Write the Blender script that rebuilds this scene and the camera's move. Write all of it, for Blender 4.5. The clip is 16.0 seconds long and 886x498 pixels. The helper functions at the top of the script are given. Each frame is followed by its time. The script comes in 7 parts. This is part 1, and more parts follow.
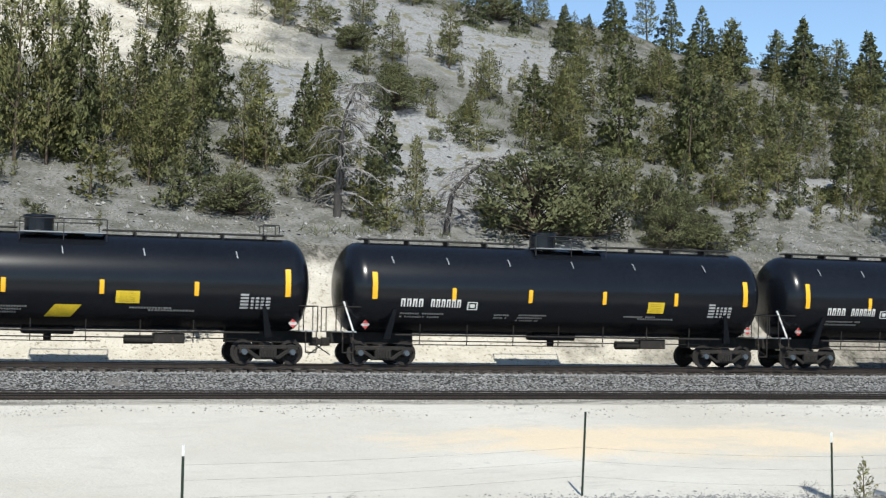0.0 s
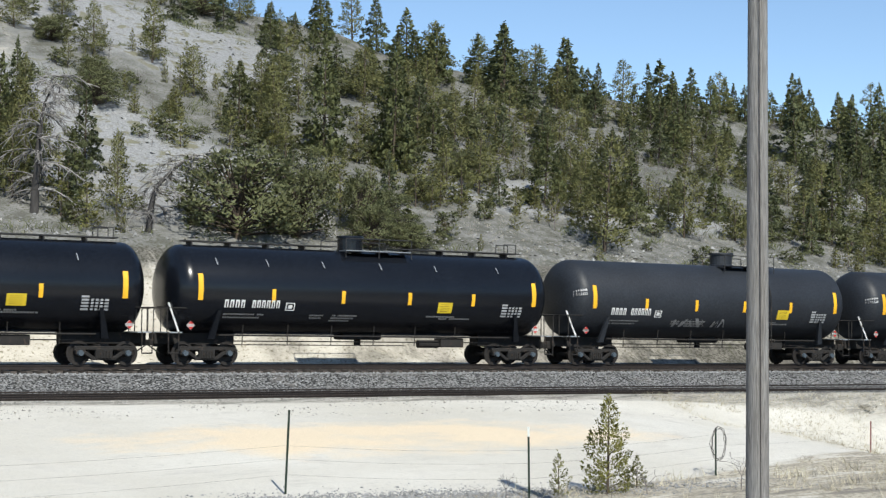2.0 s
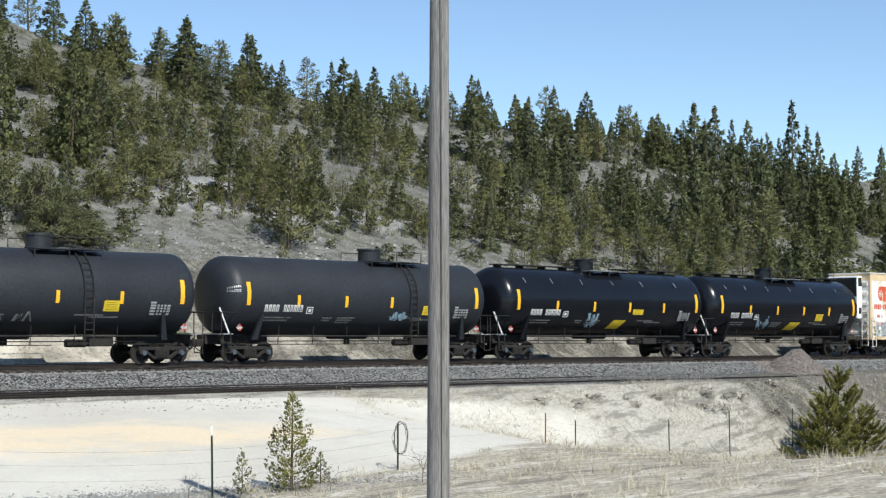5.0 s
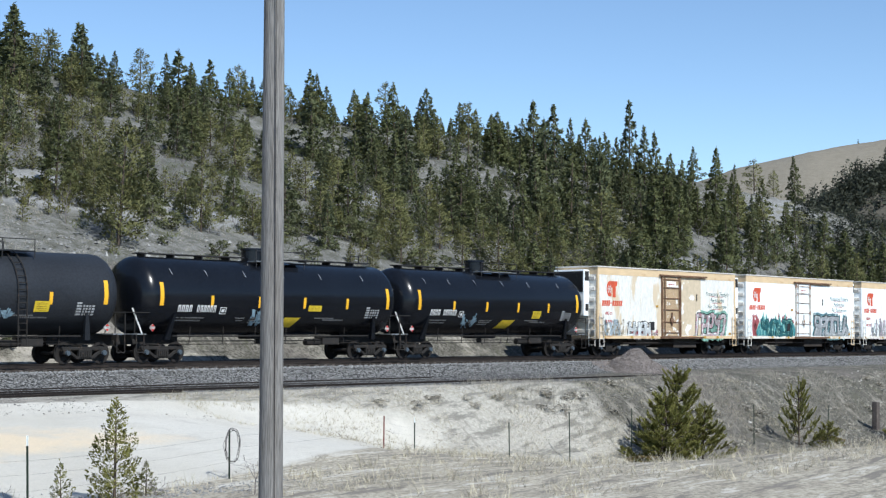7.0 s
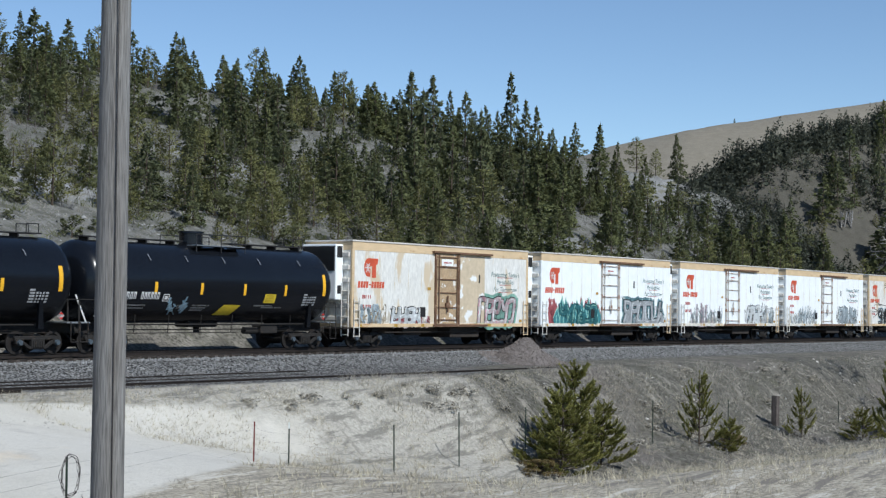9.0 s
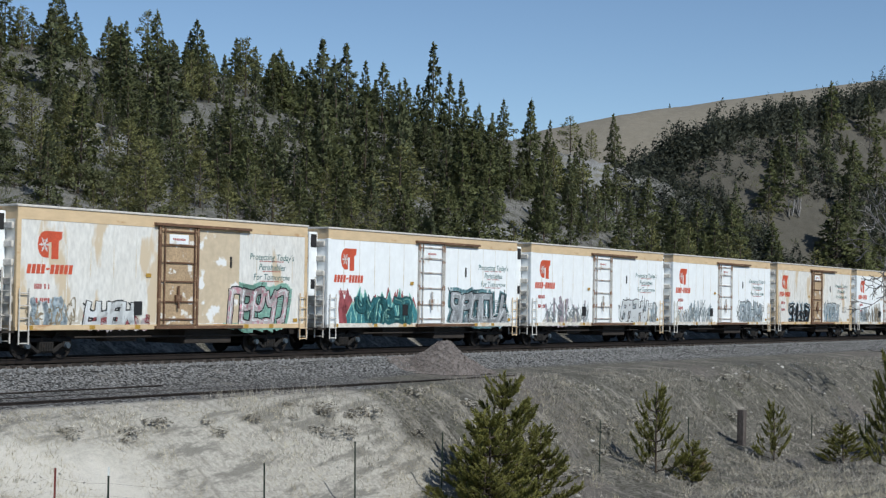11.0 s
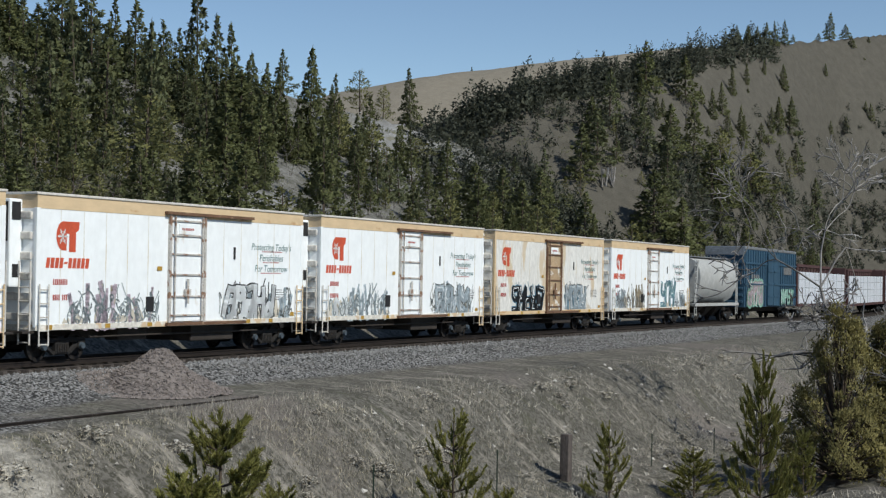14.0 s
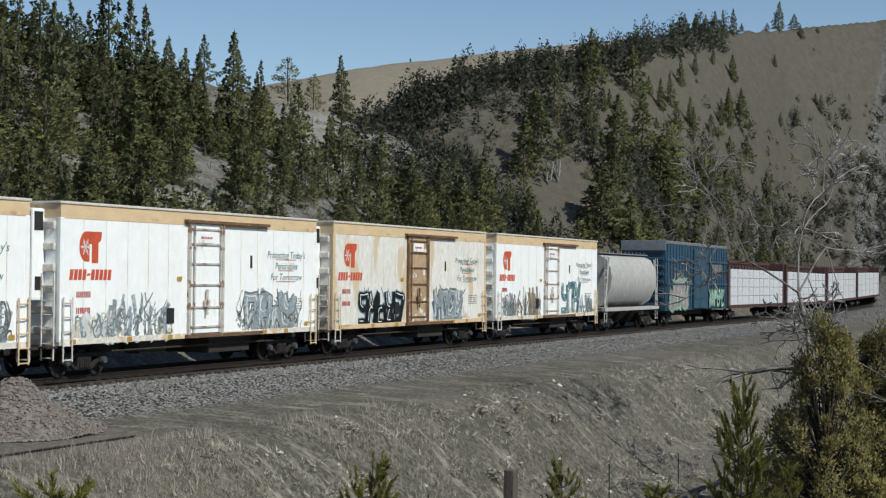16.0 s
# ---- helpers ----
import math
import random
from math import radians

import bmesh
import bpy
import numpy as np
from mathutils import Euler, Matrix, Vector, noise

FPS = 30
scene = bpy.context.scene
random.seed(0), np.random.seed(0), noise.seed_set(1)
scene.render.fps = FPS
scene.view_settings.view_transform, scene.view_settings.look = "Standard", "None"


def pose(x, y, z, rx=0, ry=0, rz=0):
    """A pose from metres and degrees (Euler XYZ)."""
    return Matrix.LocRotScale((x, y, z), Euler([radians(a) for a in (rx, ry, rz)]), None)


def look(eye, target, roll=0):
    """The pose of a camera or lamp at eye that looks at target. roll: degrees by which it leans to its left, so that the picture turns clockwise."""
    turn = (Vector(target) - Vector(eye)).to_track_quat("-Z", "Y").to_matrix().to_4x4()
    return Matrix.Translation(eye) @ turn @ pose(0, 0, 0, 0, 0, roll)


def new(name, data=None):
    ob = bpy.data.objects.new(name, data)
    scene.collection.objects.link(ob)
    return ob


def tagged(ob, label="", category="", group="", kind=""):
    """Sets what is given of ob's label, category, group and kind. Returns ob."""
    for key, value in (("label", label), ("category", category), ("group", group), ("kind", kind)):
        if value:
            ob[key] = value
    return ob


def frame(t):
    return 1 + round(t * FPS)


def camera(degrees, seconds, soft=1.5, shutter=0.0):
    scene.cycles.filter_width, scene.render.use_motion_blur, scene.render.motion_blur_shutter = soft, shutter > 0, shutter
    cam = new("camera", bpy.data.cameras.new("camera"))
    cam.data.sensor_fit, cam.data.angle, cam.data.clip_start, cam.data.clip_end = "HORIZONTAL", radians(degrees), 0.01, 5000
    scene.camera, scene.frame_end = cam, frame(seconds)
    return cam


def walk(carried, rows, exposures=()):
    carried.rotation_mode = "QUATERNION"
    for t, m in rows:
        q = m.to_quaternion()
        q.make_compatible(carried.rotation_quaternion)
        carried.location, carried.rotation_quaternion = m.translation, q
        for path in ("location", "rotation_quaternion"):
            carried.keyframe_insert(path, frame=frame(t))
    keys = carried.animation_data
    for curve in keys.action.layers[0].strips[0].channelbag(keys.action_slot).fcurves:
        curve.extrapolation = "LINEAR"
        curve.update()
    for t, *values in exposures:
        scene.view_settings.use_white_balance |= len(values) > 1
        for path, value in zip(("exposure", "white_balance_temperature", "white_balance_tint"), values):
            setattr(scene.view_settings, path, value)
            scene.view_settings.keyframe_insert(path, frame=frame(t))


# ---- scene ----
import itertools

cam = camera(31.285, 16, soft=1.25, shutter=0.08)
PATH = [
    (0, pose(-11.83, -7.93, 1.3, 92.916, -0.669, -30.37)),
    (0.5, pose(-11.82, -7.93, 1.3, 92.931, -0.652, -32.935)),
    (1, pose(-11.82, -7.93, 1.31, 92.943, -0.57, -35.132)),
    (1.5, pose(-11.82, -7.91, 1.29, 92.953, -0.42, -37.75)),
    (2, pose(-11.82, -7.93, 1.3, 92.953, -0.40, -41.029)),
    (2.5, pose(-11.83, -7.92, 1.3, 92.951, -0.291, -43.512)),
    (3, pose(-11.83, -7.92, 1.3, 92.946, -0.183, -45.411)),
    (3.5, pose(-11.82, -7.93, 1.3, 92.93, -0.136, -47.199)),
    (4, pose(-11.82, -7.93, 1.31, 92.922, 0.006, -49.28)),
    (4.5, pose(-11.82, -7.92, 1.31, 92.903, 0.062, -50.777)),
    (5, pose(-11.84, -7.93, 1.31, 92.875, 0.1, -52.44)),
    (5.2, pose(-11.8, -7.92, 1.31, 92.88, 0.1, -53.192)),
    (7.3, pose(-9.96, -6.49, 1.49, 92.72, 0.05, -59.192)),
    (7.5, pose(-9.61, -6.16, 1.54, 92.68, 0.03, -59.82)),
    (8, pose(-8.55, -5.22, 1.73, 92.4, -0.1, -61.24)),
    (8.5, pose(-6.98, -4.12, 1.97, 92.1, -0.3, -62.447)),
    (8.7, pose(-6.19, -3.64, 2.09, 91.95, -0.4, -62.776)),
    (10.8, pose(7.58, 2.35, 2.2, 91.63, -0.7, -65.255)),
    (11, pose(8.93, 2.88, 2.24, 91.55, -0.72, -65.817)),
    (11.5, pose(12.26, 4.15, 2.33, 91.40, -0.8, -67.152)),
    (12, pose(15.61, 5.28, 2.45, 91.15, -0.8, -68.518)),
    (12.5, pose(18.88, 6.19, 2.57, 90.93, -0.8, -69.71)),
    (13, pose(21.86, 7.06, 2.58, 90.78, -0.8, -71.295)),
    (13.5, pose(24.68, 7.73, 2.63, 90.74, -0.78, -72.485)),
    (14, pose(27.34, 8.24, 2.73, 90.68, -0.7, -72.968)),
    (14.5, pose(29.81, 8.66, 2.87, 90.62, -0.58, -73.497)),
    (15, pose(32, 9.15, 2.99, 90.48, -0.5, -74.058)),
    (15.5, pose(33.9, 9.63, 3.05, 90.42, -0.43, -74.45)),
    (16, pose(35.64, 10.11, 3.06, 90.56, -0.38, -75.028)),
]
EXPOSURE = [(0, 0.22, 6650, 5), (5.2, 0.23, 6600, 5), (7.3, 0.08, 6150, 6), (8.7, -0.18, 6150, 6), (10.8, -0.42, 6350, 6), (13, -0.40, 6500, 6), (16, -0.36, 6900, 5)]
walk(cam, PATH, EXPOSURE)

# ---- world and sun ----
SUN_TO = Vector((-0.36, -0.84, 0.86)).normalized()
world = bpy.data.worlds.new("world")
scene.world = world
world.use_nodes = True
wn = world.node_tree
sky = wn.nodes.new("ShaderNodeTexSky")
sky.sky_type, sky.sun_disc = "NISHITA", False
sky.sun_elevation = math.asin(SUN_TO.z)
sky.sun_rotation = math.atan2(SUN_TO.x, SUN_TO.y)
sky.altitude, sky.air_density, sky.dust_density = 2500, 1.0, 0.15
sky.ozone_density = 2.2
back = wn.nodes["Background"]
wn.links.new(sky.outputs[0], back.inputs[0])
back.inputs[1].default_value = 0.138
sun_data = bpy.data.lights.new("sun", "SUN")
sun_data.energy, sun_data.angle, sun_data.color = 5.0, radians(0.53), (1.0, 0.965, 0.92)
sun = new("sun", sun_data)
sun.matrix_world = look(SUN_TO * 300, (0, 0, 0))

# ---- materials ----
def mat(name, rgb, rough=0.8, metal=0.0, vary=0.25, scale=3.0, fine=40.0, bump=0.15, dark=None, spots=0.0, spot_rgb=None, island=0.0, stretch=(1, 1, 1), coat=0.0):
    """A surface with variation at a large and a fine scale, stains of a second colour and a fine relief."""
    m = bpy.data.materials.new(name)
    m.use_nodes = True
    n, l = m.node_tree.nodes, m.node_tree.links
    b = n["Principled BSDF"]
    co = n.new("ShaderNodeTexCoord")
    mp = n.new("ShaderNodeMapping")
    mp.inputs["Scale"].default_value = stretch
    l.new(co.outputs["Object"], mp.inputs[0])
    big = n.new("ShaderNodeTexNoise")
    big.inputs["Scale"].default_value, big.inputs["Detail"].default_value = scale, 5
    small = n.new("ShaderNodeTexNoise")
    small.inputs["Scale"].default_value, small.inputs["Detail"].default_value = fine, 3
    l.new(mp.outputs[0], big.inputs["Vector"])
    l.new(mp.outputs[0], small.inputs["Vector"])
    c = Vector(rgb)
    d = Vector(dark) if dark else c * 0.55
    r1 = n.new("ShaderNodeValToRGB")
    r1.color_ramp.elements[0].position, r1.color_ramp.elements[1].position = 0.3, 0.7
    r1.color_ramp.elements[0].color = (*c.lerp(d, min(1, vary * 2)), 1)
    r1.color_ramp.elements[1].color = (*c, 1)
    l.new(big.outputs["Fac"], r1.inputs[0])
    mix = n.new("ShaderNodeMix")
    mix.data_type, mix.blend_type = "RGBA", "MULTIPLY"
    mix.inputs["Factor"].default_value = 1.0
    r2 = n.new("ShaderNodeMapRange")
    r2.inputs["From Min"].default_value, r2.inputs["From Max"].default_value = 0.3, 0.7
    r2.inputs["To Min"].default_value, r2.inputs["To Max"].default_value = 1 - vary, 1 + vary * 0.6
    l.new(small.outputs["Fac"], r2.inputs["Value"])
    l.new(r1.outputs[0], mix.inputs["A"])
    l.new(r2.outputs[0], mix.inputs["B"])
    out = mix.outputs["Result"]
    if spots:
        sp = n.new("ShaderNodeTexNoise")
        sp.inputs["Scale"].default_value, sp.inputs["Detail"].default_value = scale * 2.3, 6
        l.new(mp.outputs[0], sp.inputs["Vector"])
        r3 = n.new("ShaderNodeMapRange")
        r3.inputs["From Min"].default_value, r3.inputs["From Max"].default_value = 0.72 - spots * 0.4, 0.78 - spots * 0.4
        l.new(sp.outputs["Fac"], r3.inputs["Value"])
        m2 = n.new("ShaderNodeMix")
        m2.data_type = "RGBA"
        l.new(r3.outputs[0], m2.inputs["Factor"])
        l.new(out, m2.inputs["A"])
        m2.inputs["B"].default_value = (*spot_rgb, 1)
        out = m2.outputs["Result"]
    if island:
        g = n.new("ShaderNodeNewGeometry")
        o = n.new("ShaderNodeObjectInfo")
        a = n.new("ShaderNodeMath")
        a.operation = "ADD"
        l.new(g.outputs["Random Per Island"], a.inputs[0])
        l.new(o.outputs["Random"], a.inputs[1])
        r4 = n.new("ShaderNodeMapRange")
        r4.inputs["From Max"].default_value = 2.0
        r4.inputs["To Min"].default_value, r4.inputs["To Max"].default_value = 1 - island, 1 + island
        l.new(a.outputs[0], r4.inputs["Value"])
        m3 = n.new("ShaderNodeMix")
        m3.data_type, m3.blend_type = "RGBA", "MULTIPLY"
        m3.inputs["Factor"].default_value = 1.0
        l.new(out, m3.inputs["A"])
        l.new(r4.outputs[0], m3.inputs["B"])
        out = m3.outputs["Result"]
    l.new(out, b.inputs["Base Color"])
    b.inputs["Roughness"].default_value, b.inputs["Metallic"].default_value = rough, metal
    b.inputs["Coat Weight"].default_value = coat
    if bump:
        bp = n.new("ShaderNodeBump")
        bp.inputs["Strength"].default_value = bump
        bp.inputs["Distance"].default_value = 0.02
        l.new(small.outputs["Fac"], bp.inputs["Height"])
        l.new(bp.outputs[0], b.inputs["Normal"])
    return m


M = {}
M["tank_black"] = mat("tank_black", (0.007, 0.0085, 0.012), 0.25, 0, 0.3, 0.5, 9, 0.02)
M["tank_black"].node_tree.nodes["Principled BSDF"].inputs["Specular IOR Level"].default_value = 0.36
M["tank_grey"] = mat("tank_grey", (0.024, 0.0275, 0.034), 0.5, 0, 0.3, 0.6, 12, 0.03)
M["tank_grey"].node_tree.nodes["Principled BSDF"].inputs["Specular IOR Level"].default_value = 0.3
M["truck_iron"] = mat("truck_iron", (0.018, 0.0155, 0.014), 0.88, 0, 0.5, 2, 25, 0.3, spots=0.3, spot_rgb=(0.045, 0.030, 0.022))
M["steel_dark"] = mat("steel_dark", (0.03, 0.03, 0.032), 0.7, 0.3, 0.3, 3, 30, 0.1)
M["wheel_steel"] = mat("wheel_steel", (0.024, 0.020, 0.018), 0.7, 0.3, 0.4, 3, 30, 0.1)
M["bearing_blue"] = mat("bearing_blue", (0.06, 0.08, 0.10), 0.6, 0, 0.3, 4, 30, 0.1)
M["yellow_stripe"] = mat("yellow_stripe", (0.85, 0.45, 0.02), 0.5, 0, 0.15, 2, 20, 0.02)
M["yellow_panel"] = mat("yellow_panel", (0.72, 0.52, 0.03), 0.5, 0, 0.25, 3, 30, 0.02)
M["stencil_white"] = mat("stencil_white", (0.7, 0.7, 0.69), 0.6, 0, 0.2, 3, 30, 0.02)
M["stencil_grey"] = mat("stencil_grey", (0.24, 0.24, 0.24), 0.7, 0, 0.4, 6, 50, 0.02)
M["stencil_faded"] = mat("stencil_faded", (0.40, 0.41, 0.42), 0.7, 0, 0.4, 6, 50, 0.02)
M["placard_red"] = mat("placard_red", (0.55, 0.04, 0.03), 0.5, 0, 0.2, 3, 30, 0.02)
M["rail_steel"] = mat("rail_steel", (0.045, 0.035, 0.03), 0.6, 0.5, 0.4, 2, 20, 0.1)
M["tie_wood"] = mat("tie_wood", (0.09, 0.075, 0.065), 0.9, 0, 0.4, 2, 18, 0.4, island=0.3)
M["ballast"] = mat("ballast", (0.30, 0.29, 0.28), 0.9, 0, 0.45, 1.5, 9, 0.8)
M["stone"] = mat("stone", (0.19, 0.19, 0.188), 0.9, 0, 0.2, 3, 20, 0.3, island=0.7)
M["pale_rock"] = mat("pale_rock", (0.52, 0.50, 0.46), 0.9, 0, 0.2, 3, 20, 0.3, island=0.5)
M["clod"] = mat("clod", (0.46, 0.44, 0.40), 0.95, 0, 0.2, 3, 20, 0.3, island=0.6)
M["scree_stone"] = mat("scree_stone", (0.27, 0.268, 0.26), 0.9, 0, 0.2, 3, 20, 0.3, island=0.6)
M["pinkstone"] = mat("pinkstone", (0.235, 0.204, 0.188), 0.9, 0, 0.2, 3, 20, 0.3, island=0.45)
M["bark"] = mat("bark", (0.10, 0.075, 0.055), 0.95, 0, 0.4, 3, 22, 0.6, stretch=(1, 1, 0.2))
M["silverwood"] = mat("silverwood", (0.36, 0.345, 0.33), 0.9, 0, 0.5, 2, 25, 0.4, dark=(0.15, 0.14, 0.13), stretch=(1, 1, 0.3))
M["deadwood"] = mat("deadwood", (0.060, 0.055, 0.052), 0.9, 0, 0.5, 2, 25, 0.4, stretch=(1, 1, 0.3))
M["pole_wood"] = mat("pole_wood", (0.228, 0.224, 0.218), 0.92, 0, 0.42, 7, 55, 0.6, dark=(0.13, 0.118, 0.108), stretch=(1, 1, 0.06))
M["post_green"] = mat("post_green", (0.03, 0.05, 0.035), 0.6, 0.2, 0.3, 5, 40, 0.1)
M["post_red"] = mat("post_red", (0.22, 0.05, 0.04), 0.7, 0.2, 0.3, 5, 40, 0.1)
M["post_tip"] = mat("post_tip", (0.75, 0.78, 0.76), 0.5, 0, 0.15, 5, 40, 0.02)
M["wire"] = mat("wire", (0.10, 0.09, 0.085), 0.6, 0.6, 0.3, 5, 40, 0.05)
M["wood_grey"] = mat("wood_grey", (0.12, 0.10, 0.09), 0.95, 0, 0.5, 3, 30, 0.5, stretch=(1, 1, 0.15))
M["brush"] = mat("brush", (0.10, 0.10, 0.07), 0.95, 0, 0.3, 0.3, 4, 0.0, island=0.6)
M["bush_grey"] = mat("bush_grey", (0.19, 0.17, 0.16), 0.95, 0, 0.3, 2, 15, 0.2, island=0.4)
M["dry_grass"] = mat("dry_grass", (0.62, 0.56, 0.42), 0.95, 0, 0.3, 0.3, 4, 0.0, island=0.4)
M["grey_grass"] = mat("grey_grass", (0.40, 0.37, 0.31), 0.95, 0, 0.3, 0.3, 4, 0.0, island=0.4)
M["sage"] = mat("sage", (0.54, 0.505, 0.43), 0.95, 0, 0.3, 2, 15, 0.0, island=0.4)


def leaf(name, rgb):
    m = mat(name, rgb, 0.75, 0, 0.22, 0.35, 3, 0.0, island=0.28)
    n, l = m.node_tree.nodes, m.node_tree.links
    b = n["Principled BSDF"]
    b.inputs["Specular IOR Level"].default_value = 0.25
    tr = n.new("ShaderNodeBsdfTranslucent")
    mx = n.new("ShaderNodeMixShader")
    mx.inputs[0].default_value = 0.4
    l.new(b.inputs["Base Color"].links[0].from_socket, tr.inputs["Color"])
    l.new(b.outputs[0], mx.inputs[1])
    l.new(tr.outputs[0], mx.inputs[2])
    l.new(mx.outputs[0], n["Material Output"].inputs["Surface"])
    return m


M["needle_fir"] = leaf("needle_fir", (0.166, 0.184, 0.080))
M["needle_spruce"] = leaf("needle_spruce", (0.156, 0.176, 0.090))
M["needle_brown"] = leaf("needle_brown", (0.26, 0.20, 0.09))
# Needles of the far wood: distance haze is put into this greyed colour.
M["needle_far_haze"] = leaf("needle_far_haze", (0.105, 0.118, 0.088))
M["needle_pine"] = leaf("needle_pine", (0.235, 0.238, 0.098))
M["needle_juniper"] = leaf("needle_juniper", (0.185, 0.200, 0.098))
M["needle_olive"] = leaf("needle_olive", (0.27, 0.245, 0.10))
M["needle_young"] = leaf("needle_young", (0.23, 0.23, 0.085))
M["needle_near"] = leaf("needle_near", (0.27, 0.265, 0.08))

# ---- the line of the track and the lie of the land ----
def track_y(x):
    x = np.clip(x, -150, 420)
    return 48.732 - 0.1987 * x + 1.6819e-4 * x * x


def track_z(x):
    x = np.clip(x, -60, 200)
    return -0.0028157 * x - 2.5287e-5 * x * x


def ramp(v, a, b):
    u = np.clip((np.asarray(v, float) - a) / (b - a), 0, 1)
    return u * u * (3 - 2 * u)


CREST_X = [-150, 0, 30, 62, 82, 100, 130, 146, 156, 166, 176, 186, 600]
CREST_D = [70, 68, 67, 66, 62, 58, 44, 37, 31, 25, 19, 15, 15]
CREST_Z = [38, 35, 32.5, 28.6, 24.7, 23.0, 20.2, 18.3, 16.7, 14.0, 11.0, 6.5, 3.5]


# the far hill, by the bearing (degrees from the x axis) and the distance from the head of the valley
HEAD_X, HEAD_Y = 27.0, 8.0
FAR_BEARING = [-40, -12, 0, 3, 5, 6.5, 8.5, 11, 14, 18, 21, 26, 60]
FAR_RANGE = [285, 282, 276, 252, 224, 208, 190, 176, 164, 154, 150, 165, 210]
FAR_Z = [50, 48, 45.0, 40.6, 36.2, 33.9, 29.6, 25.8, 22.9, 19.4, 17.4, 14.0, 10.0]
DOME_RANGE = [330, 330, 325, 320, 315, 308, 292, 272, 252, 234, 228, 234, 270]
DOME_Z = [40, 41, 42, 44, 46, 46.5, 44.2, 40.4, 36.4, 32.0, 29.0, 23, 15]


def far_foot(b):
    """How far out the slope begins, as a share of the way to its rim."""
    return np.interp(b, [0, 3, 6, 9], [0.80, 0.77, 0.73, 0.70])


def far_hill(x, y):
    """The far hillside with its wooded rim and the bare dome behind, and how far up the side a place lies."""
    b = np.degrees(np.arctan2(y - HEAD_Y, x - HEAD_X))
    r = np.hypot(x - HEAD_X, y - HEAD_Y)
    rim, zr = np.interp(b, FAR_BEARING, FAR_RANGE), np.interp(b, FAR_BEARING, FAR_Z)
    dome, zd = np.interp(b, FAR_BEARING, DOME_RANGE), np.interp(b, FAR_BEARING, DOME_Z)
    foot = far_foot(b)
    u = (r - rim * foot) / (rim * (1 - foot))
    side = 1.0 + (zr - 1.0) * np.clip(u, 0, 1) ** 1.15
    dip = zr - 4 * ramp(r, rim, rim + 25)
    w = ramp(r, rim + 15, dome)
    z = np.where(u < 1, side, dip * (1 - w) + zd * w)
    return z - 0.03 * np.maximum(r - dome, 0) * (r < 900), u, b


def land(x, d):
    """Height of the ground at x along the line and d behind the track (negative: towards the camera)."""
    x, d = np.asarray(x, float), np.asarray(d, float)
    dc, zc = np.interp(x, CREST_X, CREST_D), np.interp(x, CREST_X, CREST_Z)
    foot = np.interp(x, [-50, 0, 40, 80, 130, 190], [5.2, 5.4, 5.2, 4.2, 3.4, 3.0])
    start = np.minimum(11, dc - 5)
    rise = foot + (zc - foot) * np.clip((d - start) / (dc - start), 0, 1.0) ** 1.05
    over = np.maximum(d - dc, 0)
    rise = rise - np.minimum((0.12 + 0.3 * ramp(x, 120, 150)) * over, zc * 0.9)
    behind = np.where(d < start, -0.55 + (foot + 0.55) * ramp(d, 4.2, 11.5), rise)
    low = np.interp(d, [-120, -60, -45, -25, -9, -7.5, -4.6, -2.9], [-0.6, -1.0, -2.6, -2.45, -1.0, -0.95, -0.85, -0.35])
    dip = np.interp(d, [-120, -70, -45, -31, -24, -20, -16, -12, -9.6, -8.3, -4.6, -2.9], [-0.2, -0.4, -1.2, -2.5, -4.3, -5.1, -5.4, -4.2, -1.7, -1.05, -0.85, -0.35])
    far = ramp(x, 26, 54)
    front = low * (1 - far) + dip * far
    away = far_hill(x, track_y(x) + d / 0.98)[0]
    away = away * ramp(x, 150, 185)
    shut = ramp(x, 240, 266)
    behind = np.where(away > behind, behind + (away - behind) * np.maximum(ramp(d, 4.5, 14), shut), behind)
    front = np.where((away > front) & (x > 150), front + (away - front) * np.maximum(ramp(-d, 30, 130), shut), front)
    z = np.where(d < -2.9, front, np.where(d > 4.2, behind, np.where(d > 2.9, -0.35 - 0.2 * (d - 2.9) / 1.3, -0.33)))
    z = np.where(np.abs(d) < 4.3, z + (np.maximum(away, z) - z) * shut, z)
    return z + track_z(x)


def rough(x, y, d):
    """Small unevenness away from the line."""
    k = ramp(np.abs(d), 4, 14)
    a = np.array([noise.fractal(Vector((px * 0.11, py * 0.11, 3.0)), 1.0, 2.0, 4) for px, py in zip(x.ravel(), y.ravel())]).reshape(x.shape)
    b = np.abs(np.array([noise.noise(Vector((px * 0.33, py * 0.33, 9.0))) for px, py in zip(x.ravel(), y.ravel())])).reshape(x.shape)
    return (a * (0.10 + 0.75 * ramp(d, 12, 40)) + (0.35 - b) * 0.8 * ramp(-d, 8.5, 12) * ramp(x, 56, 84)) * k * (1 - 0.75 * ramp(x, 170, 190))


def ground_z(x, y):
    d = float((y - track_y(x)) * 0.98)
    a = np.array([float(x)]), np.array([float(y)]), np.array([d])
    return float(land(x, d) + rough(*a)[0])


def place(x, d):
    y = float(track_y(x)) + d / 0.98
    return x, y, ground_z(x, y)


# ---- mesh helpers ----
def part(name, bm, material, parent=None, label=""):
    me = bpy.data.meshes.new(name)
    bm.to_mesh(me)
    bm.free()
    me.materials.append(M[material])
    ob = new(name, me)
    if parent:
        ob.parent = parent
    if name in ("stencil", "small_print", "car_number", "brand_bars", "underline", "placard_print", "graffiti", "graffiti_outline", "graffiti_halo"):
        ob["kind"] = "stuff"
    if label:
        ob["label"] = label
    return ob


